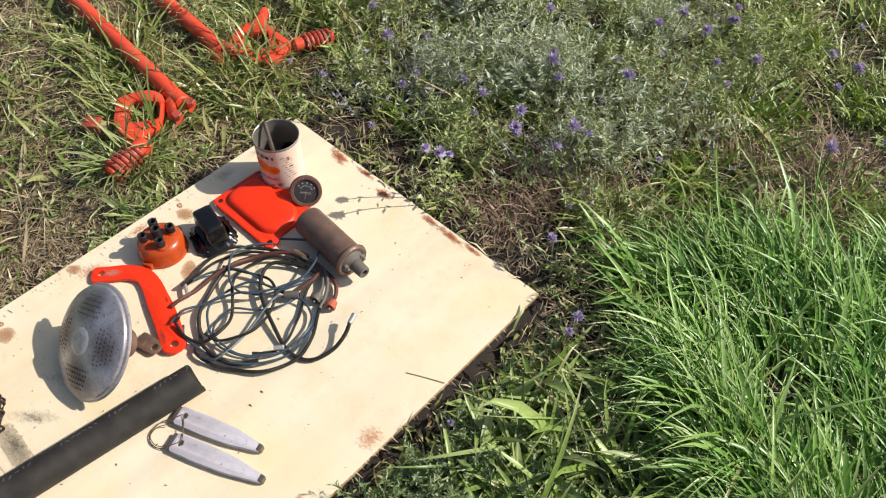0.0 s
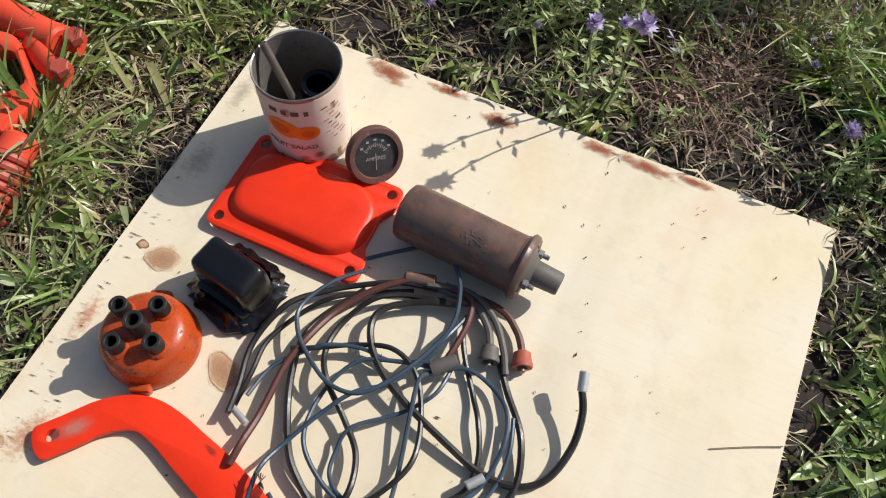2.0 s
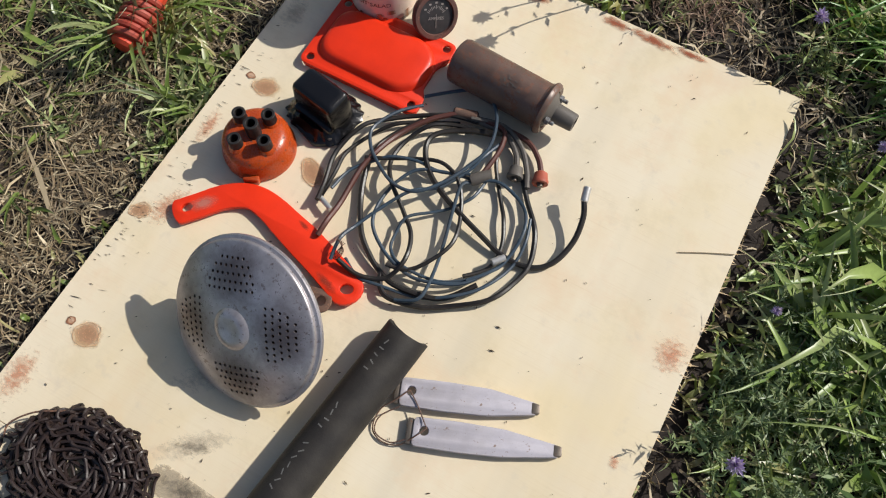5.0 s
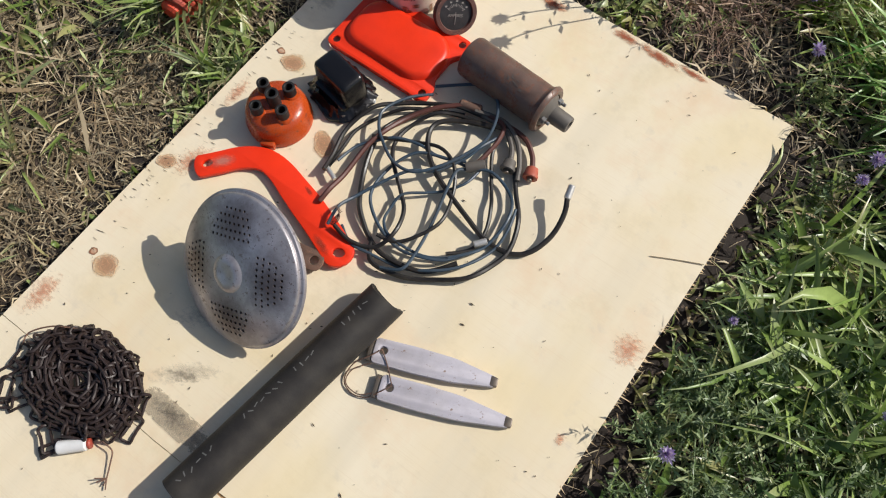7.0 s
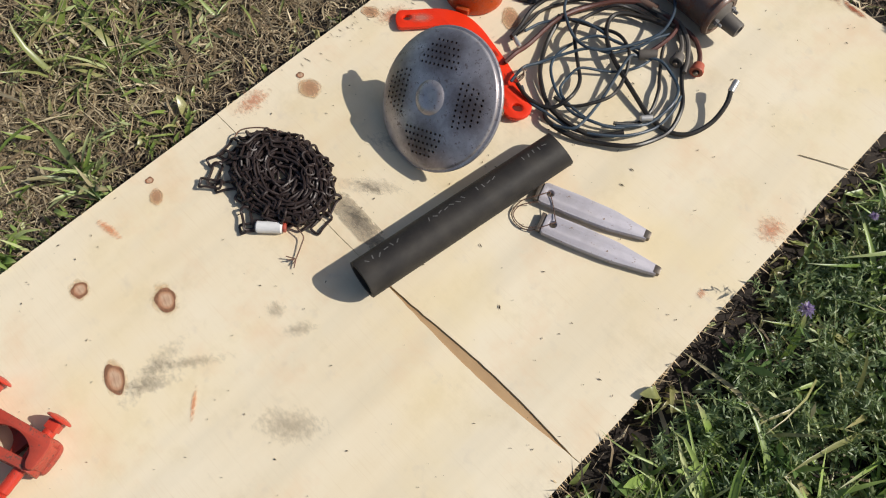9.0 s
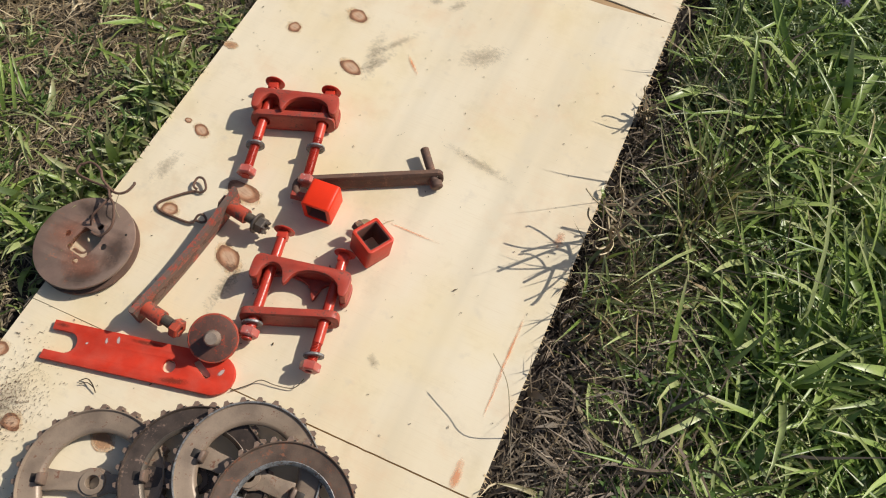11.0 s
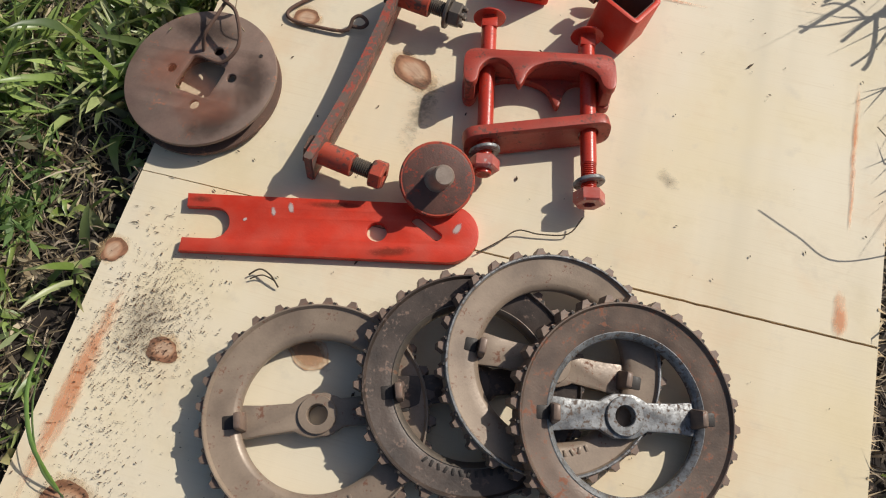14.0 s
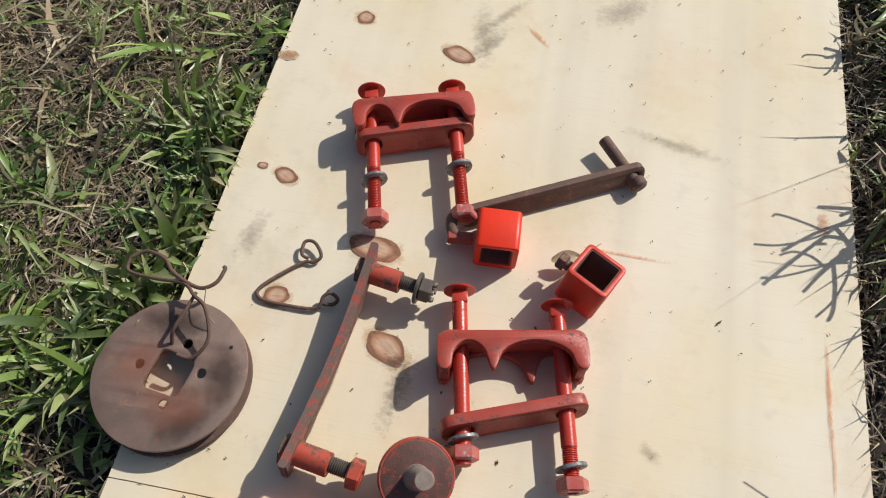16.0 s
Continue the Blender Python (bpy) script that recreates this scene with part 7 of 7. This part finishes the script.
toothed_wheel(pose(-.0975, -1.6930, .0050, 1, 1.5, 12), WHEEL_GREY, WHEEL_GREY, 9, "grey cast-iron toothed wheel lying flat on the plywood", -.0047)
toothed_wheel(pose(.0055, -1.6425, .0090, 3, 8, 4), WHEEL_OILY, WHEEL_OILY, 18, "dark oily toothed wheel leaning on its neighbour", drop=.0145)
toothed_wheel(pose(.0585, -1.6140, .0150, 4, 9.5, 8), WHEEL_GREY, WHEEL_GREY, -4, "pale grey toothed wheel leaning on its neighbour", rubbed=True)
toothed_wheel(pose(.1160, -1.6380, .0200, 5, 11.5, 10), WHEEL_BROWN, STEEL_BARE, 4, "brown toothed wheel with a bare steel spoke on top")


# ---- small litter on the sheet ----
def fibre(name, label, points, r, material):
    ob = thing(name, label, "plant litter", pose(0, 0, 0))
    part("strand", sweep(curve_points(points, 6), r, 6), material, ob)


fibre("straw_fibre", "curled brown straw fibre on the plywood", [(-.186, -1.602, .003), (-.178, -1.596, .006), (-.168, -1.599, .007), (-.160, -1.606, .003)], .0007, DEBRIS)
fibre("straw_fibre", "curled brown straw fibre on the plywood", [(-.184, -1.605, .003), (-.175, -1.600, .005), (-.164, -1.602, .005)], .0006, DEBRIS)
fibre("loose_string", "thin frayed brown string on the plywood", [(-.016, -1.537, .003), (.000, -1.522, .004), (.012, -1.510, .006), (.030, -1.508, .004), (.052, -1.502, .005), (.060, -1.488, .012)], .0006, DEBRIS)
# Added strand lying flat, standing in for the shadow of a grass blade
fibre("dry_stalk", "thin stalk in place of a grass shadow at the plywood edge", [(.2483, -.2538, .0010), (.2768, -.2391, .0012), (.3035, -.2266, .0016)], .0006, STRAW)
fibre("dry_stalk", "thin dry stalk arching over the plywood edge", [(.318, -1.452, -.020), (.303, -1.432, .040), (.285, -1.402, .060), (.258, -1.380, .068)], .0006, STRAW)
leaf = thing("dry_leaf", "curled dry brown leaf beside a red collar", "leaf", pose(.034, -1.268, .008, 10, 5, 20))
bm = bmesh.new()
rows = []
for i in range(7):
    t = i / 6
    w = .007 * math.sin(math.pi * min(t + .08, 1)) + .0006
    rows.append([bm.verts.new((-.016 + .032 * t, w * k, .004 * math.sin(3 * t) + .004 * abs(k))) for k in (-1, -.4, .4, 1)])
for a, b in zip(rows, rows[1:]):
    for k in range(3):
        bm.faces.new((a[k], a[k + 1], b[k + 1], b[k]))
part("leaf_blade", bm, STRAW, leaf)
part("leaf_stalk", sweep([(.014, 0, .003), (.026, .008, .006), (.034, .012, .004)], .0007, 5), STRAW, leaf)
blade = thing("grass_blade", "single green grass blade bent over the plywood", "grass blade", pose(0, 0, 0))
part("blade_strip", sweep(curve_points([(-.325, -1.700, -.01), (-.306, -1.730, .020), (-.285, -1.765, .022), (-.262, -1.792, .003)], 6), .0021, 6, flat=.25), GRASS_LUSH, blade)
part("blade_strip", sweep(curve_points([(-.322, -1.690, -.01), (-.300, -1.738, .016), (-.276, -1.778, .016), (-.256, -1.795, .003)], 6), .0016, 6, flat=.25), GRASS_LUSH, blade)


# ---- rods lying in the grass ----
def linkage(tube, outline, hole, high, fork, spring, fat, label):
    """A tube whose flattened fork grips a pierced plate, with a ribbed spring beyond it."""
    ob = thing("linkage_rod", label, "linkage rod", pose(0, 0, 0), "pair of orange linkage rods in the grass")
    part("tube", rod(tube[0], tube[1], .0165, 24, .003), RED_BRIGHT, ob)
    cx, cy = (sum(p[k] for p in outline) / len(outline) for k in (0, 1))
    local = [[(x - cx, y - cy) for x, y in loop] for loop in (outline, hole)]
    part("ring_plate", cut_plate(rounded(local[0], .018, 5), [rounded(local[1], .010, 4)], .018, .004, pose(cx, cy, high, 5, 4, 0)), RED_BRIGHT, ob)
    end = Vector(tube[1])
    way = (end - Vector(tube[0])).normalized()
    for k, (reach, off) in enumerate(fork):
        side = Vector((-way.y, way.x, 0)) * off
        tip = end + way * reach + side
        part("fork_arm", sweep(curve_points([end - way * .030 + side * .5, end + side * .9, end + way * reach * .6 + side, tip], 5), .0125, 12, flat=.5), RED_BRIGHT, ob, "flattened fork arm")
        part("fork_bolt", nut(tip - way * .006 + Vector((0, 0, .004)), tip - way * .006 + Vector((0, 0, .014)), .0105), RED_DULL, ob)
    p, q = Vector(spring[0]), Vector(spring[1])
    m, d = frame_to(p, q), (q - p).length
    pts = [p + m @ Vector((fat * math.cos(t), fat * math.sin(t), d * t / (6 * math.tau))) for t in np.linspace(0, 6 * math.tau, 110)]
    sp = part("spring", sweep(pts, .0046, 8), RED_DULL, ob, "weathered red coil spring")
    part("spring_core", rod(p - (q - p) * .15, q + (q - p) * .10, fat * .82, 18, .004), RED_BRIGHT, sp)
    part("spring_seat", rod(p + (p - q).normalized() * .026, p, fat * .9, 18, .004), RED_BRIGHT, ob)


linkage(((-1.27, -.070, .020), (-.478, -.136, .020)), [(-.580, -.217), (-.550, -.160), (-.518, -.150), (-.452, -.206), (-.464, -.266), (-.524, -.266)], [(-.551, -.206), (-.509, -.168), (-.474, -.195), (-.508, -.243)], .018,
        ((.020, .008), (.036, -.030)), ((-.438, -.272, .014), (-.431, -.330, .008)), .0195, "faded orange linkage rod with a ring bracket and spring")
linkage(((-1.19, .080, .010), (-.575, .024, .012)), [(-.562, .020), (-.604, .095), (-.590, .128), (-.614, .170), (-.602, .178), (-.568, .140), (-.474, .142), (-.460, .070)], [(-.574, .092), (-.545, .128), (-.502, .100), (-.524, .062)], .012,
        ((.026, .010), (.034, -.020)), ((-.468, .165, .008), (-.448, .222, .004)), .016, "faded orange linkage rod half hidden in grass")

block = thing("red_block", "small faded red metal block lying in the grass", "metal block", pose(-.570, -.284, .004, 8, -6, 35))
part("block_body", box((.034, .028, .026), pose(0, 0, 0), .004), RED_DULL, block)
part("block_stub", rod((.016, 0, 0), (.034, .002, 0), .008, 16, .002), SPLINTER, block, "pale yellow stub")
